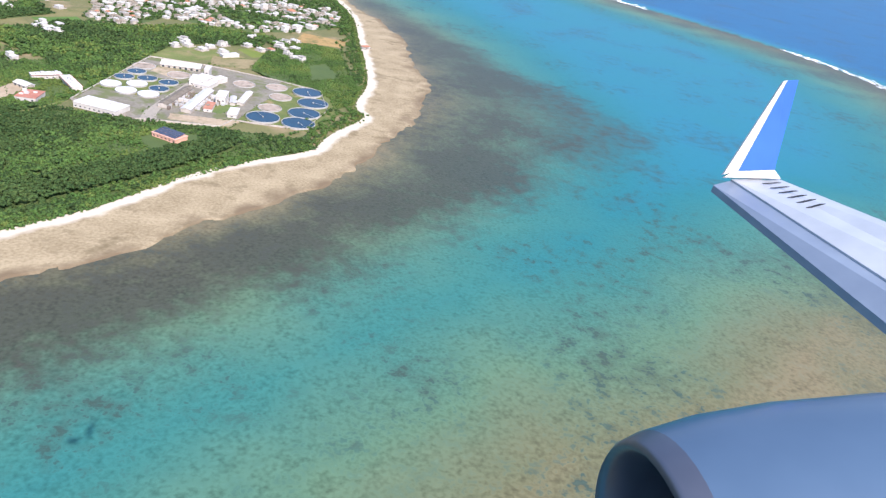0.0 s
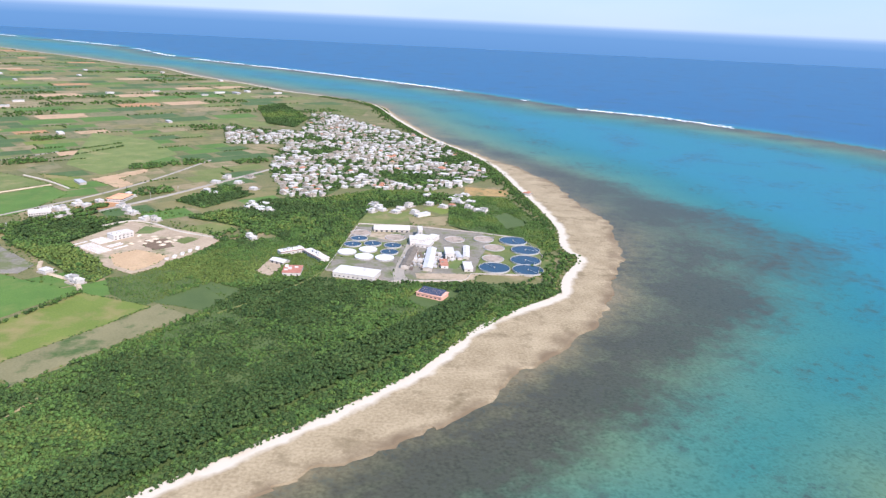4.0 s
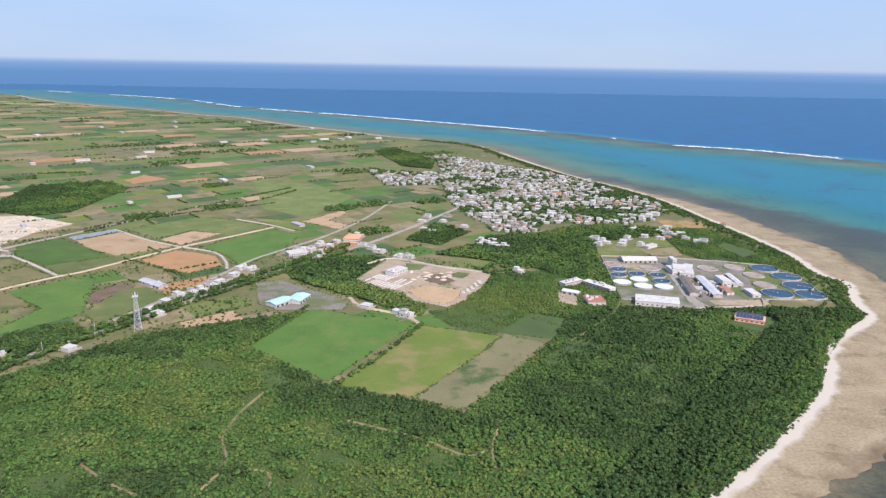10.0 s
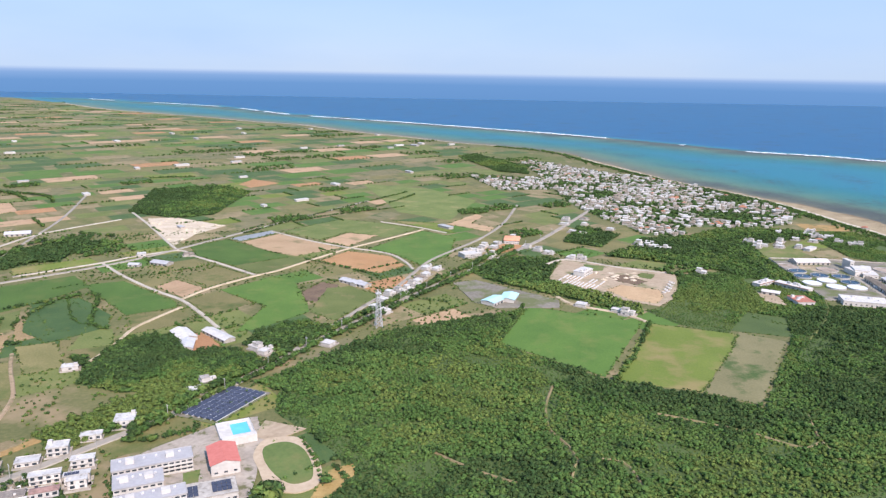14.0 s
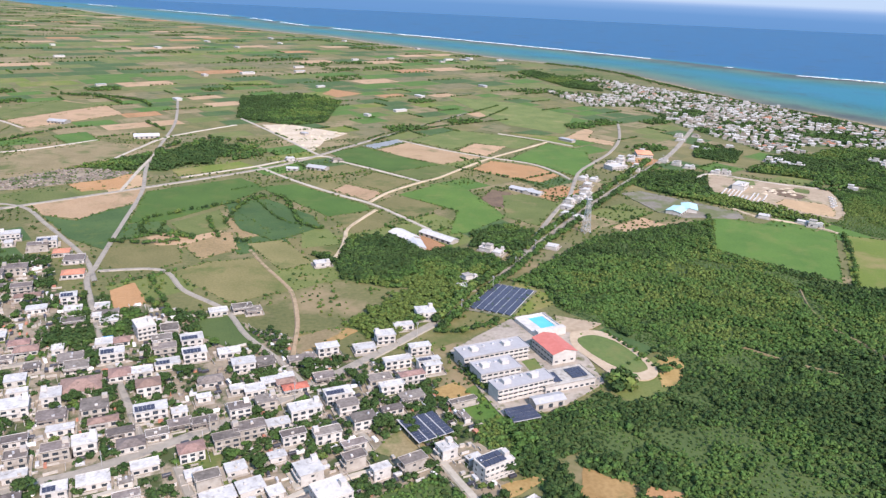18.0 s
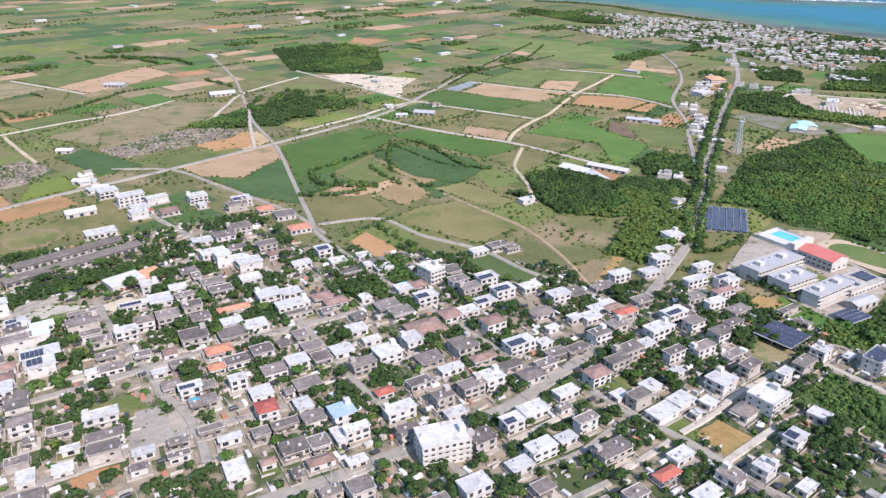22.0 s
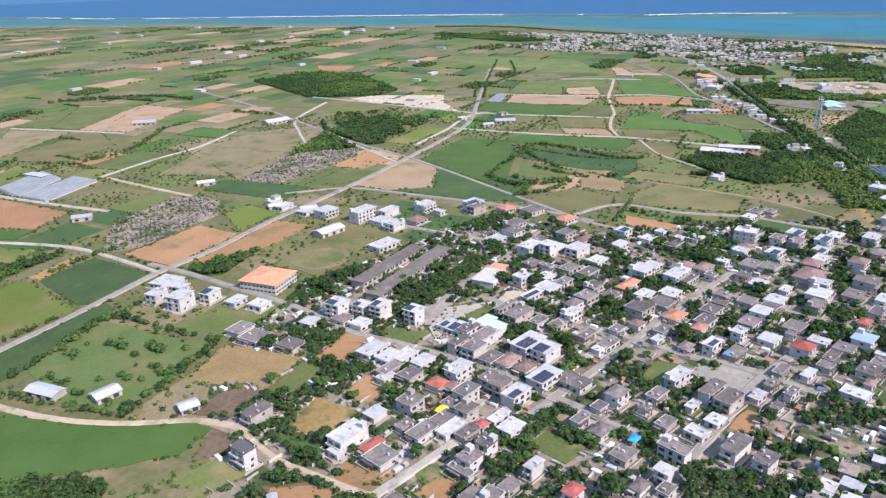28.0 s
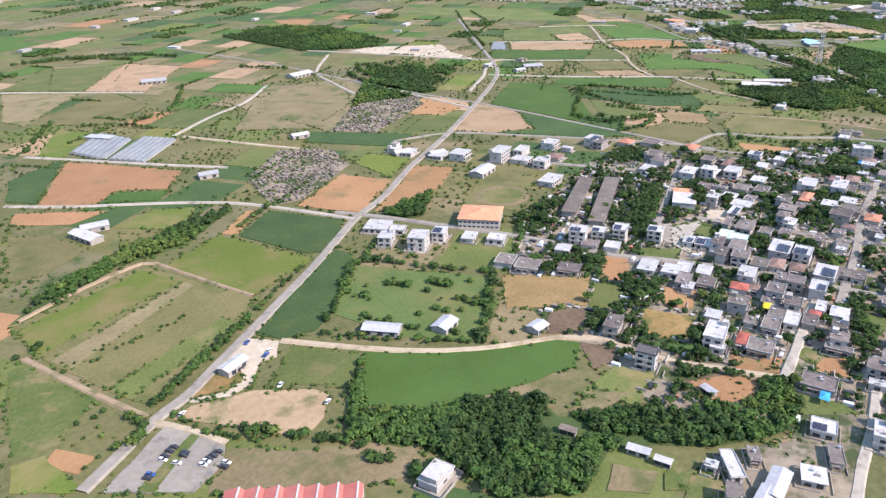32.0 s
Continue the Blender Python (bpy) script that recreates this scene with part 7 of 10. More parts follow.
house("g2", -766.7, 243.2, 9.4, 5.8, 22)
house("s2", -758.2, 251.8, 9.5, 6.8, 22)
house("s2", -753.5, 239.7, 9.8, 6.4, 23)
house("s1", -762.6, 233.4, 10.0, 6.2, 22)
house("w1", -755.7, 284.1, 8.8, 5.5, 21)
house("g1", -745.7, 289.2, 9.6, 6.3, 20)
house("g1", -739.7, 286.6, 7.6, 6.3, 21)
house("w1", -740.5, 244.1, 9.5, 5.9, 22)
house("w2", -731.7, 232.3, 9.5, 6.4, 22)
house("g1", -723.7, 236.3, 8.0, 7.6, 22)
house("g1", -709.7, 240.2, 11.5, 5.0, 22)
house("w2", -699.8, 247.8, 9.8, 5.6, 21)
house("w1", -684.4, 251.4, 9.7, 5.9, 19)
house("w2", -676.0, 260.5, 9.0, 6.2, 18)
house("w1", -668.1, 274.3, 9.4, 4.6, 16)
house("w2", -658.1, 287.0, 9.3, 8.3, 14)
house("w2", -660.5, 250.4, 9.8, 4.6, 19)
house("w2", -669.7, 237.7, 12.3, 4.4, 21)
house("s2", -656.8, 237.8, 10.1, 3.9, 21)
house("p2", -663.5, 225.6, 10.8, 4.4, 22)
house("g1", -676.3, 225.5, 9.8, 5.9, 21)
house("w2", -671.2, 217.2, 10.0, 4.0, 22)
house("g1", -663.3, 213.0, 10.0, 5.9, 23)
house("g1", -698.3, 225.7, 8.7, 6.0, 22)
house("w1", -713.2, 225.3, 6.0, 4.0, 23)
house("w1", -718.2, 221.6, 8.5, 5.3, 23)
house("r1", -708.3, 217.0, 10.1, 4.9, 23)
house("p1", -712.8, 220.8, 7.8, 4.6, 23)
house("w1", -723.5, 214.9, 8.2, 5.9, 23)
house("w1", -729.9, 214.8, 6.0, 4.3, 23)
house("h1", -741.8, 220.6, 9.9, 6.4, 23)
house("w1", -740.8, 208.3, 5.5, 3.5, 23)
house("p2", -762.9, 213.3, 9.1, 7.3, 23)
house("s2", -756.3, 197.0, 11.6, 6.4, 23)
house("w1", -770.6, 226.0, 9.4, 5.7, 22)
house("w1", -746.6, 198.1, 5.7, 4.4, 23)
house("g1", -744.1, 190.8, 8.3, 5.3, 24)
house("g1", -736.3, 192.4, 9.5, 4.7, 24)
house("g2", -725.4, 199.2, 8.2, 5.6, 24)
house("g2", -716.9, 204.6, 8.0, 6.0, 23)
house("w1", -710.4, 192.7, 8.6, 5.1, 24)
house("w2", -701.9, 200.1, 11.9, 6.2, 24)
house("g2", -719.1, 186.8, 11.3, 5.9, 25)
house("s2", -691.2, 210.9, 10.7, 5.9, 23)
house("g2", -686.8, 203.0, 8.3, 5.6, 23)
house("g2", -680.2, 194.4, 9.1, 6.1, 24)
house("g2", -692.0, 184.9, 9.9, 5.0, 25)
house("g1", -670.3, 203.5, 8.8, 4.1, 23)
house("g2", -703.3, 183.3, 8.9, 4.3, 25)
house("g1", -682.4, 181.0, 8.7, 4.0, 26)
house("g2", -725.3, 180.5, 9.0, 5.0, 25)
house("p1", -770.6, 191.0, 10.2, 4.5, 23)
house("g1", -749.7, 184.2, 7.7, 4.8, 24)
house("g1", -762.4, 184.9, 9.6, 4.3, 23)
house("g1", -864.1, 177.3, 9.1, 5.1, 21)
house("g1", -865.2, 185.5, 7.8, 4.4, 21)
house("w1", -846.3, 179.9, 7.5, 6.5, 22)
house("r2", -843.4, 168.3, 6.9, 6.9, 21)
house("w1", -832.4, 171.3, 5.5, 6.8, 22)
house("g1", -828.9, 164.0, 7.3, 6.6, 22)
house("b2", -820.1, 163.9, 7.9, 7.2, 22)
house("w2", -815.8, 154.2, 8.2, 3.4, 22)
house("g1", -844.2, 158.2, 5.3, 4.8, 21)
house("g1", -837.5, 161.7, 8.3, 3.9, 21)
house("g1", -833.8, 150.5, 9.0, 6.6, 21)
house("g1", -826.9, 151.4, 6.2, 6.1, 21)
house("w1", -821.3, 153.7, 3.2, 7.9, 22)
house("g1", -837.2, 179.1, 3.8, 3.7, 22)
house("g1", -831.5, 182.7, 8.9, 6.7, 22)
house("w1", -853.1, 156.9, 7.2, 3.2, 20)
house("w1", -849.5, 142.4, 6.4, 8.1, 20)
house("p1", -840.9, 144.5, 4.7, 3.0, 20)
house("p1", -826.1, 143.3, 8.2, 4.1, 21)
house("w1", -816.0, 142.2, 6.2, 3.6, 22)
house("g1", -832.5, 138.7, 3.2, 4.2, 21)
house("g2", -815.3, 129.4, 7.1, 6.4, 22)
house("g1", -823.1, 130.5, 6.4, 4.0, 21)
house("g2", -795.4, 120.2, 6.8, 5.0, 23)
house("w2", -784.9, 126.3, 8.7, 6.0, 23)
house("g2", -779.5, 145.6, 8.1, 6.4, 24)
house("w2", -802.3, 162.8, 10.3, 5.2, 23)
house("g2", -800.6, 151.4, 7.0, 5.0, 23)
house("w1", -785.0, 160.3, 7.5, 4.3, 23)
house("g1", -794.6, 178.7, 8.3, 4.8, 23)
house("g2", -788.1, 167.6, 7.1, 5.5, 23)
house("g2", -778.0, 172.2, 8.8, 5.4, 24)
house("w1", -770.6, 134.4, 7.7, 5.2, 24)
house("g1", -766.4, 124.6, 6.2, 4.7, 23)
house("g1", -777.6, 118.1, 9.4, 4.0, 23)
house("s2", -768.8, 152.3, 7.4, 5.3, 24)
house("r1", -806.4, 174.5, 6.4, 4.2, 23)
house("w2", -770.5, 176.4, 7.9, 6.5, 24)
house("h1", -756.3, 178.4, 9.2, 6.3, 24)
house("w1", -760.5, 159.1, 9.8, 6.3, 24)
house("w1", -747.6, 166.9, 8.8, 4.7, 25)
house("g1", -750.6, 158.7, 4.9, 3.3, 24)
house("g2", -746.6, 149.4, 8.0, 4.1, 25)
house("w2", -763.3, 139.2, 9.1, 5.4, 24)
house("w1", -754.3, 144.2, 6.7, 4.4, 24)
house("g2", -743.2, 135.3, 11.7, 5.9, 25)
house("r1", -731.1, 125.1, 8.4, 4.1, 26)
house("w1", -723.9, 132.2, 8.1, 4.6, 27)
house("g1", -742.4, 119.1, 7.0, 4.5, 24)
house("g1", -754.0, 115.4, 9.1, 4.0, 23)
house("w1", -723.6, 116.4, 9.0, 5.5, 27)
house("g2", -715.1, 120.4, 7.1, 5.2, -61)
house("w2", -703.7, 122.8, 5.3, 6.1, -60)
house("w1", -695.7, 115.4, 3.7, 6.3, -60)
house("s2", -688.0, 133.6, 5.3, 6.9, -58)
house("h1", -695.0, 149.5, 6.4, 7.9, -59)
house("w2", -695.3, 164.6, 7.8, 8.5, -61)
house("w1", -712.2, 157.7, 6.5, 8.4, -61)
house("w1", -720.7, 152.3, 6.4, 10.5, -62)
house("w1", -718.9, 166.8, 5.5, 6.8, -63)
house("g2", -725.8, 159.4, 5.2, 8.0, -63)
house("w1", -730.9, 162.8, 4.5, 5.8, -64)
house("w1", -704.1, 155.3, 4.8, 5.2, -60)
house("w1", -707.0, 173.4, 4.2, 6.1, -63)
house("p2", -734.9, 173.6, 8.8, 6.4, 25)
house("g2", -681.5, 171.3, 4.9, 7.9, -61)
house("w2", -672.4, 165.4, 3.5, 6.5, -60)
house("w1", -710.5, 150.3, 3.2, 3.8, -61)
house("g2", -662.2, 170.2, 4.9, 9.2, -59)
house("w1", -641.9, 174.8, 3.2, 5.6, -58)
house("w1", -626.5, 149.8, 6.7, 10.9, -53)
house("w1", -646.1, 125.1, 5.7, 8.3, -58)
house("w1", -594.0, 148.7, 4.0, 9.0, -50)
house("w1", -672.9, 144.6, 6.2, 5.5, -58)
house("r1", -664.8, 122.7, 4.2, 3.3, -57)
house("g2", -659.6, 119.0, 3.9, 6.1, -57)
house("w1", -657.8, 115.0, 3.6, 4.3, 32)
house("g1", -636.6, 119.1, 4.6, 7.0, -59)
house("g1", -650.3, 110.6, 4.6, 6.8, -59)
house("w1", -632.0, 112.3, 5.8, 6.8, -59)
house("w1", -626.0, 118.8, 4.8, 6.2, -58)
house("g1", -637.9, 109.7, 3.6, 5.2, -59)
house("g1", -643.8, 209.7, 3.3, 11.4, -64)
house("g1", -643.8, 199.5, 6.4, 3.1, -63)
house("w2", -650.9, 177.7, 5.6, 6.5, -60)
house("w2", -655.2, 234.6, 7.9, 4.2, 21)
house("w2", -901.1, 377.7, 10.6, 8.1, 26)
house("s2", -875.4, 368.2, 10.8, 8.1, 22)
house("w1", -896.8, 367.0, 4.7, 6.1, 25)
house("q1", -861.3, 355.2, 9.0, 8.0, 19)
house("g1", -850.1, 345.9, 10.8, 10.3, 18)
house("q1", -841.4, 324.9, 11.3, 8.1, 20)
house("g2", -871.3, 325.8, 12.2, 7.4, 22)
house("g2", -877.2, 315.7, 10.2, 8.3, 23)
house("w1", -887.7, 314.5, 9.9, 7.0, 23)
house("g1", -805.3, 278.4, 11.3, 5.8, 20)
house("g1", -887.6, 278.4, 7.6, 6.4, 22)
house("g1", -870.6, 258.2, 9.6, 6.3, 22)
house("w2", -900.4, 263.2, 7.6, 5.6, 22)
house("s1", -902.6, 249.2, 13.4, 4.5, 22)
house("h2", -894.8, 231.0, 7.4, 5.1, 21)
house("w3", -937.4, 378.2, 15.0, 8.1, 30)
house("w1", -930.2, 367.9, 9.7, 10.3, 28)
house("r1", -923.6, 360.6, 4.9, 4.0, 27)
house("p1", -912.8, 359.8, 9.8, 8.6, 26)
house("w2", -954.2, 393.7, 11.0, 9.6, 31)
house("w1", -940.2, 331.8, 15.0, 8.6, 27)
house("w1", -1015.5, 296.8, 8.3, 6.0, 39)
house("g1", -979.9, 261.2, 6.6, 7.1, 34)
house("w1", -974.5, 254.0, 7.1, 6.2, 33)
house("g1", -1017.5, 269.1, 8.9, 7.5, 37)
house("w1", -991.9, 264.1, 6.9, 6.3, 35)
house("g2", -920.2, 240.2, 11.0, 3.1, 24)
house("s1", -945.0, 239.8, 7.9, 4.4, 28)
house("g2", -940.3, 229.5, 8.5, 4.9, 27)
house("t2", -932.7, 231.9, 9.6, 5.4, 26)
house("g2", -947.5, 222.0, 9.3, 4.0, 27)
house("s2", -925.5, 211.5, 12.9, 7.8, 24)
house("g1", -941.1, 209.6, 8.2, 6.3, 26)
house("p1", -936.5, 205.4, 9.3, 5.4, 25)
house("s2", -931.8, 189.2, 11.4, 7.3, 24)
house("g1", -924.6, 187.4, 7.9, 6.3, 23)
house("s2", -944.7, 184.0, 9.4, 5.6, 25)
house("h2", -916.8, 170.7, 7.3, 5.4, 22)
house("g1", -924.2, 169.1, 5.0, 4.0, 22)
house("w1", -976.4, 233.2, 10.8, 6.8, 31)
house("w1", -967.4, 223.8, 10.0, 5.5, 30)
house("g1", -975.0, 217.3, 9.6, 5.0, 29)
house("w1", -977.9, 213.0, 6.0, 4.3, 29)
house("w2", -955.0, 205.3, 9.4, 6.0, 27)
house("g2", -948.4, 195.9, 7.2, 4.6, 26)
house("r1", -964.0, 201.8, 6.0, 6.2, 28)
house("g2", -958.4, 191.3, 7.9, 6.0, 26)
house("g1", -964.1, 189.2, 5.5, 6.0, 27)
house("g2", -976.1, 193.5, 7.2, 6.6, 28)
house("g1", -981.1, 185.2, 5.9, 3.7, 27)
house("w1", -954.1, 177.0, 8.1, 3.3, 25)
house("r1", -960.4, 175.3, 3.9, 3.8, 25)
house("g1", -965.7, 173.7, 7.8, 4.6, 25)
house("g1", -932.9, 166.0, 6.5, 3.4, 23)
house("g1", -913.1, 226.5, 7.3, 5.1, 23)
house("g1", -907.9, 221.0, 7.6, 4.9, 22)
house("g1", -902.6, 209.6, 8.1, 4.0, 22)
house("w1", -904.6, 199.0, 4.6, 3.8, 22)
house("g1", -899.0, 201.3, 8.8, 4.7, 21)
house("w2", -900.0, 224.5, 8.3, 5.1, 22)
house("g1", -890.4, 208.4, 6.0, 4.4, 21)
house("w1", -881.7, 196.2, 5.6, 3.3, 21)
house("h1", -876.3, 187.6, 6.3, 4.5, 21)
house("s2", -869.1, 183.1, 7.8, 4.7, 21)
house("w2", -893.5, 171.2, 10.5, 4.7, 20)
house("g2", -889.1, 160.6, 10.9, 4.4, 20)
house("g1", -904.4, 167.2, 7.4, 4.4, 20)
house("w1", -898.4, 158.0, 5.6, 3.0, 20)
house("g1", -911.9, 163.3, 4.3, 3.3, 21)
house("g1", -867.9, 157.6, 6.7, 3.1, 19)
house("g1", -866.4, 151.0, 6.4, 3.0, 19)
house("g1", -859.4, 162.1, 7.9, 3.4, 20)
house("w1", -877.0, 153.9, 6.5, 3.7, 19)
house("g2", -1020.4, 208.0, 5.4, 9.1, -59)
house("D3", -1026.9, 187.9, 6.5, 4.8, -61)
house("w2", -998.1, 185.4, 6.4, 11.2, -62)
house("w1", -987.2, 194.7, 5.1, 6.2, -62)
house("r1", -992.7, 179.4, 3.5, 7.9, -63)
house("g1", -992.1, 173.4, 7.8, 7.8, -64)
house("w1", -1002.8, 180.9, 4.6, 3.4, -63)
house("w1", -972.5, 225.2, 6.7, 8.7, -60)
house("w1", -962.9, 217.9, 5.6, 8.4, -61)
house("g1", -970.0, 211.2, 6.3, 7.6, -61)
house("g1", -977.7, 179.6, 5.6, 8.8, -64)
house("g1", -995.0, 152.4, 9.3, 7.7, -66)
house("g2", -946.6, 191.4, 6.3, 7.0, -64)
house("p1", -933.5, 199.0, 5.5, 7.5, -65)
house("g1", -922.4, 182.2, 5.0, 7.7, -67)
house("g2", -962.2, 182.4, 5.8, 6.4, -64)
house("g1", -969.4, 183.0, 5.4, 8.1, -64)
house("w1", -969.2, 177.8, 4.6, 9.6, -64)
house("w1", -953.0, 171.1, 5.8, 7.6, -65)
house("g2", -963.8, 165.0, 4.9, 5.5, -65)
house("g2", -970.7, 161.2, 5.5, 6.3, -65)
house("w2", -956.5, 151.2, 3.2, 6.0, -66)
house("g1", -965.4, 148.2, 4.3, 5.7, -66)
house("g2", -976.4, 145.8, 6.6, 6.2, -66)
house("w1", -965.0, 135.3, 4.9, 7.8, -67)
house("w1", -982.4, 142.6, 4.9, 3.5, -66)
house("r2", -952.7, 137.9, 4.2, 5.4, -67)
house("h1", -930.5, 158.9, 5.2, 7.0, -68)
house("p1", -959.8, 197.9, 4.8, 4.5, -63)
house("g1", -974.3, 158.9, 8.0, 3.0, -65)
house("g2", -887.9, 154.6, 5.9, 9.4, -71)
house("w1", -897.6, 149.3, 4.8, 5.8, -70)
house("g1", -911.5, 154.0, 4.3, 6.5, -69)
house("w1", -906.4, 146.7, 6.2, 5.1, -70)
house("g2", -918.5, 141.6, 8.7, 4.7, -69)
house("g2", -902.4, 135.9, 5.0, 10.2, -70)
house("g2", -899.9, 128.0, 5.1, 7.3, -70)
house("g1", -931.3, 146.8, 5.7, 6.6, -68)
house("w2", -926.8, 135.3, 4.9, 4.4, -68)
house("h1", -935.1, 134.4, 3.8, 5.8, -68)
house("g1", -929.8, 130.6, 3.9, 4.8, -68)
house("g1", -943.4, 129.8, 7.7, 4.5, -67)
house("s1", -1012.6, 140.4, 6.4, 6.2, -61)
house("g1", -1020.0, 132.7, 3.6, 7.8, -52)
house("w1", -1031.0, 131.7, 5.9, 6.2, -54)
house("w1", -1043.6, 145.1, 3.7, 10.0, -35)
house("g1", -1036.2, 144.2, 3.2, 5.5, -43)
house("g2", -1052.9, 137.8, 3.9, 5.6, -51)
house("w1", -1047.7, 147.8, 3.2, 3.0, -62)
house("g1", -973.4, 145.6, 5.5, 10.5, -61)
house("w2", -1004.1, 129.8, 4.8, 7.7, -63)
house("g1", -876.6, 146.8, 3.2, 5.2, -71)
house("g2", -877.0, 360.8, 6.3, 10.8, -67)
house("w3", -873.7, 287.1, 7.1, 7.2, -67)
house("w2", -861.3, 281.7, 7.6, 11.2, -67)
house("s1", -941.9, 234.6, 7.0, 8.8, -62)
house("t2", -931.3, 226.7, 7.1, 7.1, -64)
house("g2", -937.6, 222.3, 6.0, 10.8, -64)
house("g2", -944.6, 215.9, 6.4, 7.9, -63)
house("g2", -917.9, 233.2, 6.9, 12.0, -66)
house("s2", -922.6, 204.0, 6.8, 9.4, -66)
house("w1", -1041.2, 330.7, 11.1, 11.0, -45)
house("w1", -1036.1, 322.0, 6.8, 5.9, -44)
house("w2", -1045.8, 314.7, 6.2, 7.9, -45)
house("w3", -1036.8, 303.3, 7.8, 9.4, -46)
house("s2", -1025.0, 305.4, 5.9, 7.9, -48)
house("w1", -1007.3, 288.5, 7.5, 7.2, -50)
house("s3", -980.0, 268.2, 7.6, 8.0, -53)
house("s2", -970.7, 265.8, 5.9, 6.4, -55)
house("s3", -964.8, 259.2, 6.0, 7.9, -56)
house("s3", -954.5, 249.5, 6.5, 6.7, -59)
house("g1", -1013.3, 260.5, 9.3, 8.9, -52)
house("g1", -1002.3, 249.1, 8.7, 7.4, -54)
house("w2", -922.9, 377.2, 6.0, 12.0, -61)
house("w2", -927.1, 354.4, 7.3, 9.3, -62)
house("w1", -962.4, 403.8, 8.6, 12.0, -55)
house("w1", -973.3, 418.4, 6.8, 10.6, -53)

def joined(things, name, label, category):
    """Far things of one kind as one object of stuff."""
    v, f, ids, names = [], [], [], []
    for ob in things:
        for o in ob.children_recursive:
            m = ob.matrix_basis @ o.matrix_basis
            k = len(v)
            v += [m @ q.co for q in o.data.vertices]
            mat = o.data.materials[0].name
            if mat not in names:
                names.append(mat)
            for q in o.data.polygons:
                f.append(tuple(a + k for a in q.vertices))
                ids.append(names.index(mat))
        for o in (*ob.children_recursive, ob):
            bpy.data.objects.remove(o)
    tagged(new(name, mesh_of(name, v, f, names, ids=ids)), label, category, kind="stuff")


ALL_HOUSES = [o for o in scene.objects if o.type == "EMPTY" and o.name.split(".")[0] == "house" and o.matrix_basis.translation.z > -100]
FAR_HOUSES = [o for o in ALL_HOUSES if o.matrix_basis.translation.y > 400]
OUTER_HOUSES = [o for o in ALL_HOUSES if 300 < o.matrix_basis.translation.y <= 400]
joined(FAR_HOUSES, "road_houses", "white and grey houses along the main road", "houses")
joined(OUTER_HOUSES, "outer_houses", "white and grey houses at the northern edge of the village", "houses")

for protos in PROTO.values():
    for ob in protos:
        for o in (*ob.children_recursive, ob):
            bpy.data.objects.remove(o)

# ---- larger buildings ----


def placed(name, x, y, turn, label, category, group=""):
    return thing(name, x, y, 0.25, turn, label, category, group)


def gym_red(x, y, w, d, h, turn, label):
    ob = placed("gymnasium", x, y, turn, label, "gymnasium")
    part("wall", boxes("wall", "white_wall", (-w / 2, w / 2, -d / 2, d / 2, -0.4, h - 1.2)), ob)
    g = gable_roof(ob, w, d, h - 1.2, 1.7, "bright_red_roof", 0.4)
    part("gable", mesh_of("gable", g[:3], [(0, 1, 2)], "white_wall"), ob)
    part("gable", mesh_of("gable", g[3:], [(0, 2, 1)], "white_wall"), ob)
    windows_on(ob, w, d, 2, gap=2.2, size=(1.4, 0.7), base=1.0, storey=2.2)
    windows_on(ob, w, d, 1, gap=3.0, size=(1.4, 0.8), base=1.2, sides=(2, 3))


def school(x, y, w, d, h, turn, label):
    ob = placed("school_wing", x, y, turn, label, "school")
    part("wall", boxes("wall", "white_wall", (-w / 2, w / 2, -d / 2, d / 2, -0.4, h)), ob)
    flat_roof(ob, w, d, h, "pale_deck", 0.4, 0.3)
    for fl in range(3):
        windows_on(ob, w, d, 1, gap=2.3, size=(1.7, 0.75), base=0.55 + 1.75 * fl)
        part("veranda", boxes("veranda", "white_wall", (-w / 2, w / 2, -d / 2 - 1.2, -d / 2, 0.2 + 1.75 * fl, 0.32 + 1.75 * fl), (-w / 2, w / 2, -d / 2 - 1.2, -d / 2 - 1.1, 0.32 + 1.75 * fl, 0.75 + 1.75 * fl)), ob)
    for k in (-0.28, 0.22):
        part("stair_house", boxes("stair_house", "white_wall", (w * k - 1.6, w * k + 1.6, -1.2, 1.6, h + 0.16, h + 1.7, 0.05)), ob)
    part("roof_vent", boxes("roof_vent", "steel", *[(w * k - 0.5, w * k + 0.5, 1.8, 2.6, h + 0.16, h + 0.8, 0.05) for k in (-0.4, -0.1, 0.05, 0.35)]), ob)


def annex(x, y, w, d, h, turn, label):
    ob = placed("school_annex", x, y, turn, label, "school")
    part("wall", boxes("wall", "white_wall", (-w / 2, w / 2, -d / 2, d / 2, -0.4, h)), ob)
    flat_roof(ob, w, d, h, "slab_roof", 0.2, 0.2)
    windows_on(ob, w, d, 1, gap=2.4, size=(1.5, 0.8))
    panels_on(ob, -w * 0.45, -w * 0.12, -d * 0.35, d * 0.25, h + 0.4, h + 0.8, 4, 3)
    panels_on(ob, w * 0.1, w * 0.42, -d * 0.3, d * 0.3, h + 0.4, h + 0.8, 4, 3)


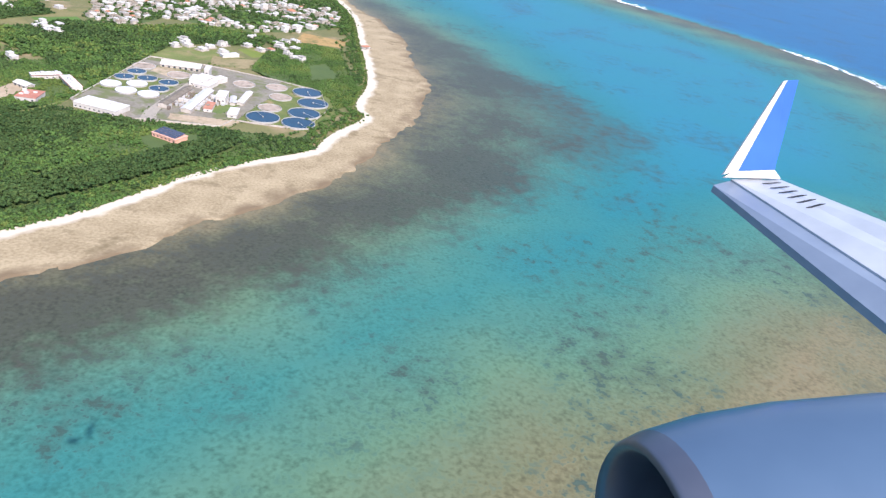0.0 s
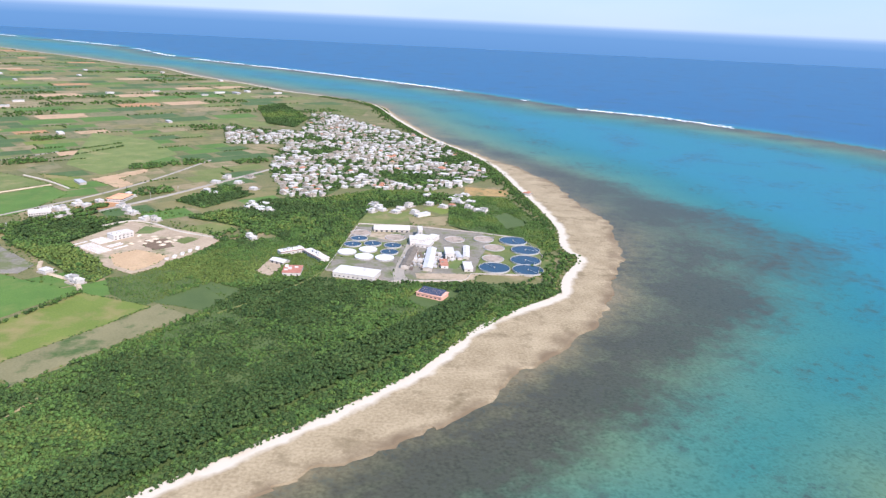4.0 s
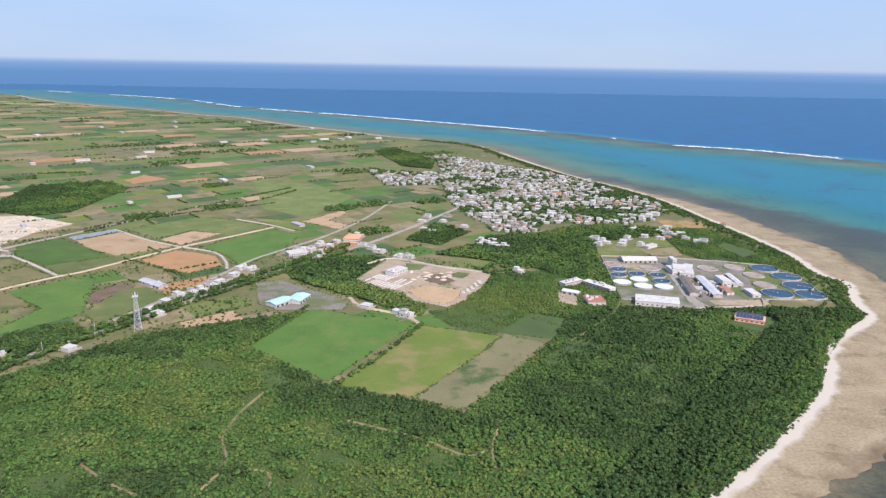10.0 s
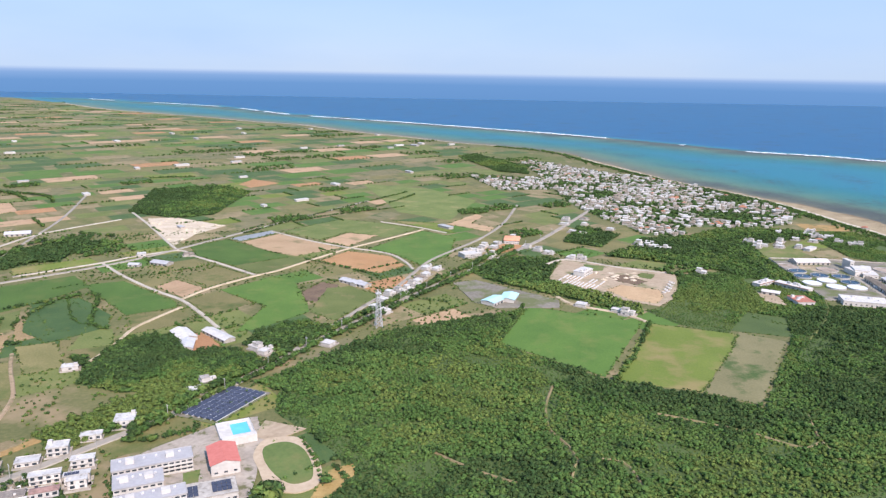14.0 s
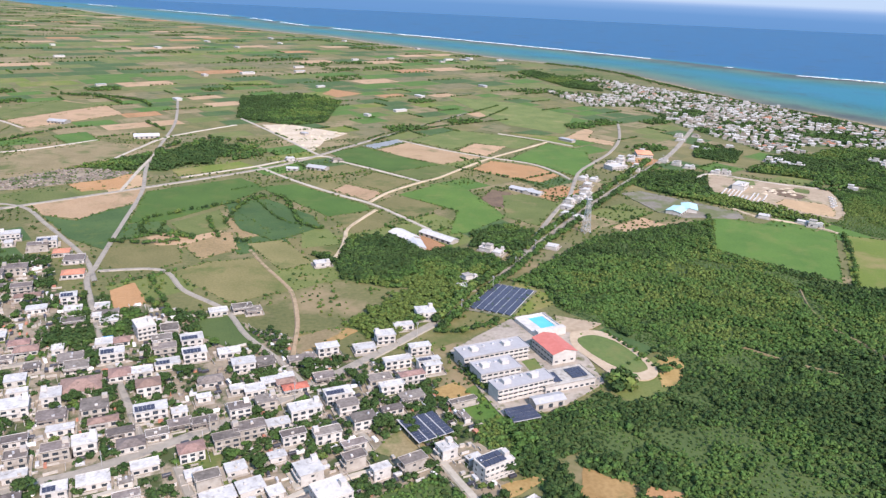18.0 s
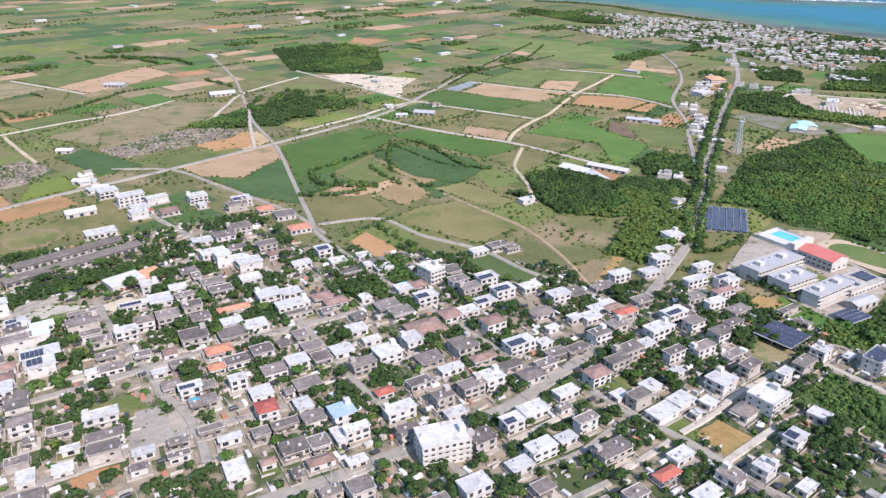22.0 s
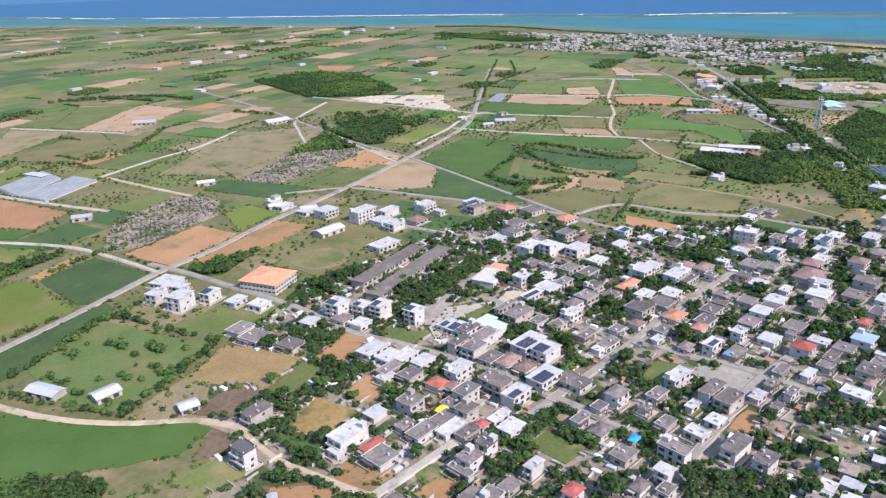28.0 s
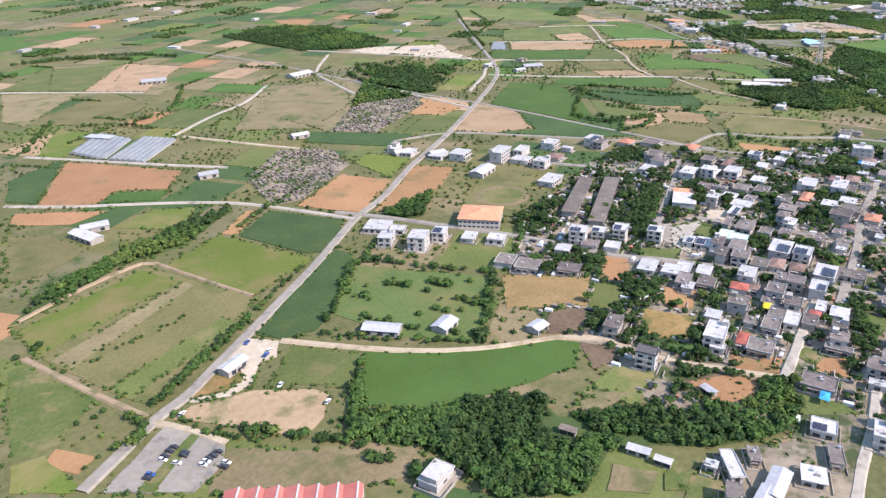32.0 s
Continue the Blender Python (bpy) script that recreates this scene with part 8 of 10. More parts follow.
def pool(x, y, w, d, h, turn, label):
    ob = placed("swimming_pool", x, y, turn, label, "swimming pool")
    loc = [Matrix.Rotation(-radians(turn), 2) @ Vector((px - x, py - y)) for px, py in POOL]
    x0, x1 = min(p.x for p in loc), max(p.x for p in loc)
    y0, y1 = min(p.y for p in loc), max(p.y for p in loc)
    part("terrace", boxes("terrace", "white_wall", (-w / 2, w / 2, -d / 2, y0, -0.4, h, 0.05), (-w / 2, w / 2, y1, d / 2, -0.4, h, 0.05), (-w / 2, x0, y0, y1, -0.4, h, 0.05), (x1, w / 2, y0, y1, -0.4, h, 0.05)), ob)
    part("water", boxes("water", "pool_water", (x0, x1, y0, y1, -0.3, h - 0.25)), ob)
    part("changing_room", boxes("changing_room", "white_wall", (-w / 2, w / 2, -d / 2, -d / 2 + 3.0, h, h + 1.8, 0.04)), ob)
    part("railing", boxes("railing", "steel", (-w / 2, w / 2, d / 2 - 0.1, d / 2, h, h + 0.7), (w / 2 - 0.1, w / 2, -d / 2 + 3, d / 2 - 0.1, h, h + 0.7)), ob)


def solar_rows(ob, w, d, z, rows, per, rise=0.55, frame=True, lean=0.0):
    for r in range(rows):
        y0 = -d / 2 + d * (r + 0.1) / rows
        y1 = y0 + d * 0.86 / rows
        o = lean * ((r + 0.5) / rows - 0.5)
        if frame:
            part("rack", boxes("rack", "panel_frame", (o - w / 2, o + w / 2, y0 - 0.05, y0 + 0.05, -0.3, z), (o - w / 2, o + w / 2, y1 - 0.05, y1 + 0.05, -0.3, z + rise - 0.03)), ob)
        panels_on(ob, o - w / 2, o + w / 2, y0, y1, z, z + rise, per, 1)


def solar_farm(x, y, w, d, h, turn, label, lean=0.0):
    slab("gravel_lot", [tuple((Matrix.Rotation(radians(turn), 2) @ Vector(p)) + Vector((x, y))) for p in ((-w / 2 - 2 - lean / 2, -d / 2 - 1), (w / 2 + 2 - lean / 2, -d / 2 - 1), (w / 2 + 2 + lean / 2, d / 2 + 1), (-w / 2 - 2 + lean / 2, d / 2 + 1))], 0.42, "gravel", 0.6, "grey gravel lot under the solar rows", "lot", "structure")
    ob = placed("solar_farm", x, y, turn, label, "solar panels")
    solar_rows(ob, w, d, 0.5, 6, 10, lean=lean)


def solar_shed(x, y, w, d, h, turn, label):
    ob = placed("solar_shed", x, y, turn + 90, label, "solar panels")
    w, d = d, max(w, 9.0)
    part("post", boxes("post", "steel", *[(a - 0.07, a + 0.07, b - 0.07, b + 0.07, -0.3, h) for a in (-w / 2 + 0.4, 0, w / 2 - 0.4) for b in (-d / 2 + 0.4, d / 2 - 0.4)]), ob)
    part("deck", boxes("deck", "metal_roof", (-w / 2, w / 2, -d / 2, d / 2, h, h + 0.12)), ob)
    solar_rows(ob, w, d, h + 0.2, 4, 8, 0.25, False)


def gym_orange(x, y, w, d, h, turn, label):
    ob = placed("gymnasium", x, y, turn, label, "gymnasium")
    part("wall", boxes("wall", "white_wall", (-w / 2, w / 2, -d / 2, d / 2, -0.4, h - 0.6)), ob)
    hip_roof(ob, w, d, h - 0.6, 1.8, "orange_roof", 0.5, hip=0.42)
    windows_on(ob, w, d, 2, gap=2.0, size=(1.3, 0.7), base=0.7, storey=1.9, sides=(0, 1))
    windows_on(ob, w, d, 2, gap=2.0, size=(1.3, 0.7), base=0.7, storey=1.9, sides=(2, 3))


def orange_inn(x, y, w, d, h, turn, label):
    gym_orange(x, y, w * 0.8, d * 0.7, h, turn, label)


def red_hall(x, y, w, d, h, turn, label):
    ob = placed("red_roofed_hall", x, y, turn, label, "hall")
    d = min(d, 12.0)
    part("wall", boxes("wall", "white_wall", (-w / 2, w / 2, -d / 2, d / 2, -0.4, h - 1.0)), ob)
    n = 7
    me = mesh_of("roof_bay", *roof_bay(w / n, d), "bright_red_roof")
    ridge = boxes("ridge", "white_roof", (-0.22, 0.22, -d / 2 - 0.45, d / 2 + 0.45, -0.12, 0.08, 0.03))
    for k in range(n):
        part("roof_bay", me, ob).matrix_basis = pose(-w / 2 + (k + 0.5) * w / n, 0, h - 1.0)
        part("ridge", ridge, ob).matrix_basis = pose(-w / 2 + (k + 0.75) * w / n, 0, h - 0.02)
    windows_on(ob, w, d, 1, gap=2.5, size=(1.4, 0.9))


def roof_bay(w, d):
    """One low gabled bay of a sawtooth roof."""
    x, y = w / 2, d / 2 + 0.4
    v = [(-x, -y, 0), (x, -y, 0), (x, y, 0), (-x, y, 0), (0.25 * w, -y, 1.0), (0.25 * w, y, 1.0)]
    return v, [(3, 2, 1, 0), (0, 4, 5, 3), (1, 2, 5, 4), (0, 1, 4), (2, 3, 5)]


def old_school(x, y, w, d, h, turn, label):
    ob = placed("old_school_block", x, y, turn, label, "school")
    part("wall", boxes("wall", "grey_wall", (-w / 2, w / 2, -d / 2, d / 2, -0.4, h)), ob)
    part("roof", boxes("roof", "old_roof", (-w / 2 - 0.4, w / 2 + 0.4, -d / 2 - 0.9, d / 2 + 0.4, h, h + 0.22, 0.04)), ob)
    windows_on(ob, w, d, 1, gap=3.2, size=(2.0, 1.0), base=0.8)
    part("pillar", boxes("pillar", "white_wall", *[(-w / 2 + k * w / 9 - 0.1, -w / 2 + k * w / 9 + 0.1, -d / 2 - 0.85, -d / 2 - 0.65, -0.3, h) for k in range(10)]), ob)


def hall(x, y, w, d, h, turn, label):
    ob = placed("community_hall", x, y, turn, label, "hall")
    part("wall", boxes("wall", "white_wall", (-w / 2, w * 0.12, -d / 2, d / 2, -0.4, h), (w * 0.12, w / 2, -d / 2, d / 2, -0.4, h - 1.0)), ob)
    part("roof", boxes("roof", "white_roof", (-w / 2 - 0.3, w * 0.12 + 0.1, -d / 2 - 0.3, d / 2 + 0.3, h, h + 0.3, 0.05)), ob)
    part("terrace_roof", boxes("terrace_roof", "orange_roof", (w * 0.12 + 0.1, w / 2 + 0.3, -d / 2 - 0.3, d / 2 + 0.3, h - 1.0, h - 0.8, 0.05)), ob)
    part("fascia", boxes("fascia", "bright_red_roof", (-w / 2 - 0.33, w / 2 + 0.33, -d / 2 - 0.36, -d / 2 - 0.3, 1.2, 1.75)), ob)
    windows_on(ob, w, d, 1, gap=2.2, size=(1.5, 0.8), base=0.3)


def depot(x, y, w, d, h, turn, label):
    ob = placed("depot", x, y, turn, label, "warehouse")
    d = min(d, 11.0)
    w = max(w, 17.0)
    part("wall", boxes("wall", "white_wall", (-w / 2, w / 2, -d / 2, d / 2, -0.4, h)), ob)
    g = gable_roof(ob, w, d, h, 1.0, "teal_roof", 0.5)
    part("gable", mesh_of("gable", g[:3], [(0, 1, 2)], "white_wall"), ob)
    part("gable", mesh_of("gable", g[3:], [(0, 2, 1)], "white_wall"), ob)
    windows_on(ob, w, d, 1, gap=4.0, size=(2.2, 1.4), base=0.2)


def block(x, y, w, d, h, turn, label):
    w, d = max(w, 7.5), min(max(d, 6.5), 12.0)
    ob = placed("apartment_block", x, y, turn, label, "apartment block")
    wall = "cream_wall" if "cream" in label else "white_wall"
    part("wall", boxes("wall", wall, (-w / 2, w / 2, -d / 2, d / 2, -0.4, h)), ob)
    flat_roof(ob, w, d, h, "slab_roof" if "dark" in label else "white_roof", 0.15, 0.35)
    fl = max(2, int(h / 1.75))
    windows_on(ob, w, d, fl, gap=1.9, size=(1.0, 0.8), base=0.5, storey=h / fl, sides=(0, 1))
    windows_on(ob, w, d, fl, gap=2.6, size=(0.7, 0.7), base=0.5, storey=h / fl, sides=(2, 3))
    for k in range(1, fl):
        part("balcony", boxes("balcony", wall, (-w / 2, w / 2, -d / 2 - 0.9, -d / 2, k * h / fl, k * h / fl + 0.12), (-w / 2, w / 2, -d / 2 - 0.9, -d / 2 - 0.8, k * h / fl + 0.12, k * h / fl + 0.6)), ob)
    part("stair_house", boxes("stair_house", wall, (w / 2 - 2.4, w / 2 - 0.4, -1, 1.4, h + 0.16, h + 1.8, 0.04)), ob)
    water_tank(ob, -w / 2 + 1.2, 0.8, h + 0.16)
    if "panels" in label:
        panels_on(ob, -w / 2 + 0.5, w / 2 - 2.6, -d / 2 + 0.5, d / 2 - 0.6, h + 0.5, h + 0.9, 4, 2)


def shed(x, y, w, d, h, turn, label):
    d = min(d, 0.4 * w + 2.5)
    ob = placed("shed", x, y, turn, label, "shed")
    mat = "white_roof" if "white" in label else ("grey_roof" if "dark" in label else "metal_roof")
    part("wall", boxes("wall", "grey_wall", (-w / 2, w / 2, -d / 2, d / 2, -0.4, h - 0.3)), ob)
    g = gable_roof(ob, w, d, h - 0.3, 0.16 * d, mat, 0.35)
    part("gable", mesh_of("gable", g[:3], [(0, 1, 2)], "grey_wall"), ob)
    part("gable", mesh_of("gable", g[3:], [(0, 2, 1)], "grey_wall"), ob)
    me = boxes("opening", "glass", (-0.9, 0.9, -0.03, 0.03, 0, h * 0.6))
    n = max(2, int(w / 4))
    for k in range(n):
        part("opening", me, ob).matrix_basis = pose(((k + 0.5) / n - 0.5) * w, -d / 2 - 0.02, 0.1)


def farm_hall(x, y, w, d, h, turn, label):
    d = min(d, 16.0)
    ob = placed("farm_hall", x, y, turn, label, "hall")
    red = "red" in label
    part("wall", boxes("wall", "white_wall", (-w / 2, w / 2, -d / 2, d / 2, -0.4, h)), ob)
    part("roof", boxes("roof", "red_roof" if "red-roofed" in label else "white_roof", (-w / 2 - 0.25, w / 2 + 0.25, -d / 2 - 0.25, d / 2 + 0.25, h, h + 0.25, 0.06)), ob)
    if red and "edge" in label:
        part("roof_edge", boxes("roof_edge", "red_roof", (-w / 2 - 0.5, w / 2 + 0.5, -d / 2 - 0.7, -d / 2 - 0.25, h - 0.2, h + 0.1, 0.05), (-w / 2 - 0.5, w / 2 + 0.5, d / 2 + 0.25, d / 2 + 0.7, h - 0.2, h + 0.1, 0.05)), ob)
    windows_on(ob, w, d, max(1, int(h / 2.2)), gap=3.4, size=(1.3, 0.8), base=0.7)
    rng = random.Random(int(x))
    if w > 12:
        for _ in range(5):
            cx, cy = rng.uniform(-w * 0.4, w * 0.4), rng.uniform(-d * 0.35, d * 0.35)
            part("roof_unit", boxes("roof_unit", rng.choice(("white_roof", "metal_roof")), (cx - 1.2, cx + 1.2, cy - 0.9, cy + 0.9, h + 0.25, h + rng.uniform(0.8, 2.0), 0.05)), ob)


def solar_house(x, y, w, d, h, turn, label):
    ob = placed("solar_house", x, y, turn, label, "house")
    part("wall", boxes("wall", "pink_wall", (-w / 2, w / 2, -d / 2, d / 2, -0.4, h - 0.8)), ob)
    part("roof", boxes("roof", "pink_wall", (-w / 2 - 0.4, w / 2 + 0.4, -d / 2 - 0.4, d / 2 + 0.4, h - 0.8, h - 0.5, 0.05)), ob)
    panels_on(ob, -w / 2 + 0.6, w / 2 - 1.0, -d / 2 + 0.6, d / 2 - 0.8, h - 0.3, h + 0.9, 8, 3)
    windows_on(ob, w, d, 1, gap=3.0, size=(1.4, 0.9))


def ring_mesh(name, mat, r0, r1, z0, z1, n=28):
    v, f = [], []
    for k in range(n):
        c, s_ = math.cos(2 * math.pi * k / n), math.sin(2 * math.pi * k / n)
        v += [(c * r1, s_ * r1, z0), (c * r1, s_ * r1, z1), (c * r0, s_ * r0, z1), (c * r0, s_ * r0, z0)]
    for k in range(n):
        a, b = 4 * k, 4 * ((k + 1) % n)
        f += [(a + j, b + j, b + (j + 1) % 4, a + (j + 1) % 4) for j in range(4)]
    return mesh_of(name, v, f, mat)


def disc_mesh(name, mat, r, z, rise=0.0, n=28):
    v = [(math.cos(2 * math.pi * k / n) * r, math.sin(2 * math.pi * k / n) * r, z) for k in range(n)] + [(0, 0, z + rise)]
    return mesh_of(name, v, [(k, (k + 1) % n, n) for k in range(n)], mat)


TANKS = {}


def tank(kind, x, y):
    r = {"white": 7.6, "blue": 7.4, "big": 12.2, "empty": 9.0}[kind]
    words = {"white": "round fish tank under a white cover", "blue": "round fish tank of dark blue water", "big": "large round fish tank of dark blue water with a feeding arm", "empty": "empty round tank with a grey floor"}
    if kind not in TANKS:
        ob = thing("fish_tank", 0, 0, -500, 0, words[kind], "tank", "tanks of the fish farm")
        part("rim", ring_mesh("rim", "tank_rim", r - 0.35, r, -0.3, 1.3 if kind != "empty" else 0.8), ob)
        if kind == "white":
            part("cover", disc_mesh("cover", "tank_cover", r - 0.3, 1.2, 0.5), ob)
        elif kind == "empty":
            part("floor", disc_mesh("floor", "tank_floor", r - 0.3, 0.3), ob)
        else:
            part("water", disc_mesh("water", "tank_water", r - 0.3, 0.9), ob)
            part("column", ring_mesh("column", "tank_rim", 0.1, 0.5, 0.2, 1.7, 10), ob)
            if kind == "big":
                part("arm", boxes("arm", "tank_rim", (0, r - 0.3, -0.08, 0.08, 1.38, 1.52)), ob)
        TANKS[kind] = ob
    copy_thing(TANKS[kind], pose(x, y, 0.3, 0, 0, x * 7 % 360))


def car_proto(mat, words):
    ob = thing("car", 0, 0, -500, 0, words, "car", "parked cars")
    v = [(-1.5, -0.6, 0.2), (1.5, -0.6, 0.2), (1.5, 0.6, 0.2), (-1.5, 0.6, 0.2), (-1.45, -0.6, 0.48), (1.4, -0.6, 0.56), (1.4, 0.6, 0.56), (-1.45, 0.6, 0.48)]
    f = [(3, 2, 1, 0), (0, 1, 5, 4), (1, 2, 6, 5), (2, 3, 7, 6), (3, 0, 4, 7), (4, 5, 6, 7)]
    part("body", mesh_of("body", v, f, mat), ob)
    c = [(-1.3, -0.55, 0.6), (0.65, -0.55, 0.58), (0.65, 0.55, 0.58), (-1.3, 0.55, 0.6), (-0.95, -0.45, 1.0), (0.2, -0.45, 1.0), (0.2, 0.45, 1.0), (-0.95, 0.45, 1.0)]
    part("cabin", mesh_of("cabin", c, f, "glass"), ob)
    part("roof", boxes("roof", mat, (-0.95, 0.2, -0.46, 0.46, 0.99, 1.03)), ob)
    wheel = ring_mesh("wheel", "car_dark", 0.05, 0.22, -0.08, 0.08, 10)
    for x in (-0.95, 0.95):
        for y in (-0.58, 0.58):
            part("wheel", wheel, ob).matrix_basis = pose(x, y, 0.22, 90, 0, 0)
    return ob


def parked(places):
    kinds = [car_proto("car_white", "white car parked on asphalt"), car_proto("car_dark", "dark grey car parked on asphalt"), car_proto("car_blue", "blue car parked on asphalt")]
    rng = random.Random(11)
    for x, y, turn in places:
        copy_thing(kinds[rng.choices((0, 1, 2), (3, 4, 1))[0]], pose(x, y, 0.44, 0, 0, turn + rng.choice((0, 180)) + rng.uniform(-4, 4)) @ Matrix.Diagonal((0.86, 0.86, 0.86, 1)))
    for k in kinds:
        for o in (*k.children_recursive, k):
            bpy.data.objects.remove(o)


def bay_lines(rows):
    """White parking bay lines on the car park, set square to each row."""
    v, f = [], []
    for k, (x0, y0, x1, y1) in enumerate(rows):
        ln = math.hypot(x1 - x0, y1 - y0)
        ux, uy = (x1 - x0) / ln, (y1 - y0) / ln
        side = (1, -1, 1, -1)[k]
        for j in range(int(ln / 1.75) + 1):
            x, y = x0 + ux * 1.75 * j, y0 + uy * 1.75 * j
            px, py = -uy * side * 2.9, ux * side * 2.9
            i = len(v)
            v += [(x - ux * 0.055, y - uy * 0.055, 0.48), (x + ux * 0.055, y + uy * 0.055, 0.48), (x + px + ux * 0.055, y + py + uy * 0.055, 0.48), (x + px - ux * 0.055, y + py - uy * 0.055, 0.48)]
            f.append((i, i + 1, i + 2, i + 3))
    tagged(new("bay_lines", mesh_of("bay_lines", v, f, "tank_rim")), "white painted lines of the parking bays", "road marking", kind="stuff")


gym_red(-601.8, 252.0, 17.0, 11.7, 6.5, -67.0, "white school gymnasium with a red gabled metal roof")
school(-629.6, 246.7, 31.0, 9.2, 5.5, 23.7, "white three-storey school wing with a flat grey roof")
school(-629.4, 231.5, 18.2, 10.2, 5.5, 23.0, "white school wing with a flat grey roof")
school(-620.2, 220.2, 25.5, 7.2, 5.5, 25.0, "white school wing with a flat grey roof and window bands")
annex(-601.9, 228.5, 23.5, 12.0, 3.0, 21.9, "low white school annex with roof solar panels")
pool(-603.6, 278.4, 15.5, 19.5, 2.0, 25.0, "white raised terrace with a blue swimming pool")
solar_shed(-622.0, 201.7, 2.9, 11.5, 1.8, -69.7, "carport roofed with dark solar panels")
shed(-611.0, 211.5, 13.0, 5.5, 3.0, 20.4, "grey storage building behind the school")
solar_farm(-618.0, 310.3, 36.0, 21.5, 0.8, 63.0, "rows of dark blue solar panels on a gravel lot", -1.9)
solar_shed(-657.8, 191.0, 14.5, 14.8, 2.2, -149.6, "raised array of dark solar panels over a shed")
gym_orange(-1000.0, 310.0, 16.6, 18.0, 5.0, 46.5, "white gymnasium with an orange hipped roof")
old_school(-946.5, 304.9, 47.7, 6.0, 2.8, 37.3, "long single-storey old school block with weathered grey roof")
old_school(-940.0, 293.6, 60.0, 6.2, 2.8, 38.3, "long single-storey old school block with weathered grey roof")
hall(-909.0, 272.6, 23.0, 10.0, 3.5, 38.7, "white community hall with an orange roof terrace")
depot(-469.2, 483.2, 16.7, 20.3, 2.6, 52.3, "long depot with a turquoise metal roof")
depot(-457.1, 491.5, 15.2, 16.6, 2.6, 72.8, "depot hall with a turquoise metal roof")
block(-791.3, 143.7, 14.5, 9.5, 7.0, 9.8, "white four-storey apartment block")
block(-686.5, 151.5, 10.5, 9.0, 6.0, 30.0, "white apartment block with a flat roof")
block(-635.8, 168.5, 11.8, 3.6, 5.5, 32.2, "white apartment house with balconies and roof panels")
block(-781.1, 259.9, 7.8, 9.5, 6.0, 33.0, "white apartment block with roof tanks")
block(-480.9, 621.0, 18.1, 21.7, 3.5, 27.3, "white two-storey office building")
orange_inn(-435.9, 684.9, 26.8, 21.5, 4.0, 81.4, "white building with an orange roof")
shed(-1063.8, 242.2, 8.0, 6.5, 2.2, 26.6, "long open shed with a grey metal roof")
shed(-1039.5, 223.3, 5.7, 6.3, 2.0, 13.3, "small open shed with a grey metal roof")
shed(-575.2, 523.9, 9.3, 22.0, 2.4, 55.1, "grey metal-roofed farm shed")
shed(-576.7, 526.3, 27.8, 7.9, 2.2, -37.7, "long low farm shed with a grey roof")
shed(-649.3, 404.7, 27.0, 7.5, 2.2, -43.2, "white metal-roofed farm shed")
shed(-1151.2, 397.8, 16.9, 6.2, 2.4, -67.4, "white farm shed with a low gabled roof")
shed(-1146.1, 407.7, 11.4, 9.2, 2.4, -1.5, "grey farm shed with a low gabled roof")
shed(-1081.6, 450.7, 10.2, 10.1, 2.4, -3.9, "grey metal-roofed farm shed")
shed(-670.9, 403.9, 19.9, 21.2, 2.4, -51.7, "long white farm shed in the fields")
shed(-663.4, 386.7, 16.3, 13.2, 2.4, -77.6, "long grey farm shed in the fields")
shed(-1043.5, 740.3, 20.4, 16.4, 2.4, -11.6, "long grey cattle shed")
shed(-931.5, 681.9, 23.2, 15.4, 2.4, 20.9, "low grey cattle shed in the fields")
shed(-1010.2, 493.7, 11.0, 7.1, 2.2, -1.6, "low white farm shed in the fields")
shed(-976.4, 420.8, 10.4, 6.1, 2.2, -5.5, "low white shed beside the road")
shed(-961.4, 407.2, 9.3, 10.0, 2.2, -1.8, "low white shed beside the road")
shed(-749.5, 577.9, 17.3, 12.8, 2.2, -20.6, "long grey-roofed cattle shed in the fields")
shed(-769.7, 570.7, 9.4, 21.6, 2.2, -5.5, "grey metal-roofed shed beside the road")
shed(-1130.3, 259.5, 8.8, 4.4, 2.4, 29.2, "white metal-roofed workshop beside the sandy yard")
shed(-1082.3, 252.2, 12.3, 5.4, 2.2, -43.7, "long low shed with a grey metal roof")
shed(-960.0, 364.1, 15.2, 8.0, 2.6, 27.1, "long white single-storey school shed")
shed(-1057.7, 162.0, 5.4, 2.2, 1.8, -61.0, "low weathered shack with a grey roof")
shed(-1055.7, 155.8, 3.9, 1.8, 1.8, -64.1, "low white shack among garden beds")
shed(-1066.8, 178.1, 4.1, 1.8, 1.8, -60.9, "small dark shack in a clearing of the wood")
shed(-1022.6, 168.4, 4.2, 2.1, 1.8, -94.1, "small open shack on bare earth")
shed(-1040.9, 134.7, 10.4, 4.2, 2.6, -159, "grey metal-roofed workshop beside the houses")
shed(-1047.4, 133.6, 8.1, 3.1, 2.6, -162, "pale grey metal-roofed workshop")
red_hall(-1138.0, 194.0, 33.0, 9.4, 3.2, -30.8, "long hall with a red tiled sawtooth roof")
shed(-926.8, 115.3, 8.9, 5.8, 3.0, -118.3, "long grey metal-roofed workshop")
shed(-923.8, 109.4, 10.3, 5.5, 3.0, -121.5, "long grey metal-roofed workshop")
shed(-168.2, 614.4, 31.5, 13.7, 2.6, 2.9, "long white shed of the fish farm")
farm_hall(-188.6, 492.3, 31.5, 26.6, 3.5, -15.8, "low white hall of the fish farm with a cluttered roof")
farm_hall(-142.3, 579.1, 11.2, 27.5, 5.0, -16.7, "pale plant building of the fish farm")
farm_hall(-119.2, 541.8, 7.0, 35.4, 6.0, 2.5, "tall white curved-roof hall of the fish farm")
shed(-134.7, 531.8, 51.0, 7.0, 3.0, -94.7, "grey metal-roofed shed of the fish farm")
shed(-150.4, 533.6, 47.0, 6.9, 3.0, -98.1, "dark metal-roofed shed of the fish farm")
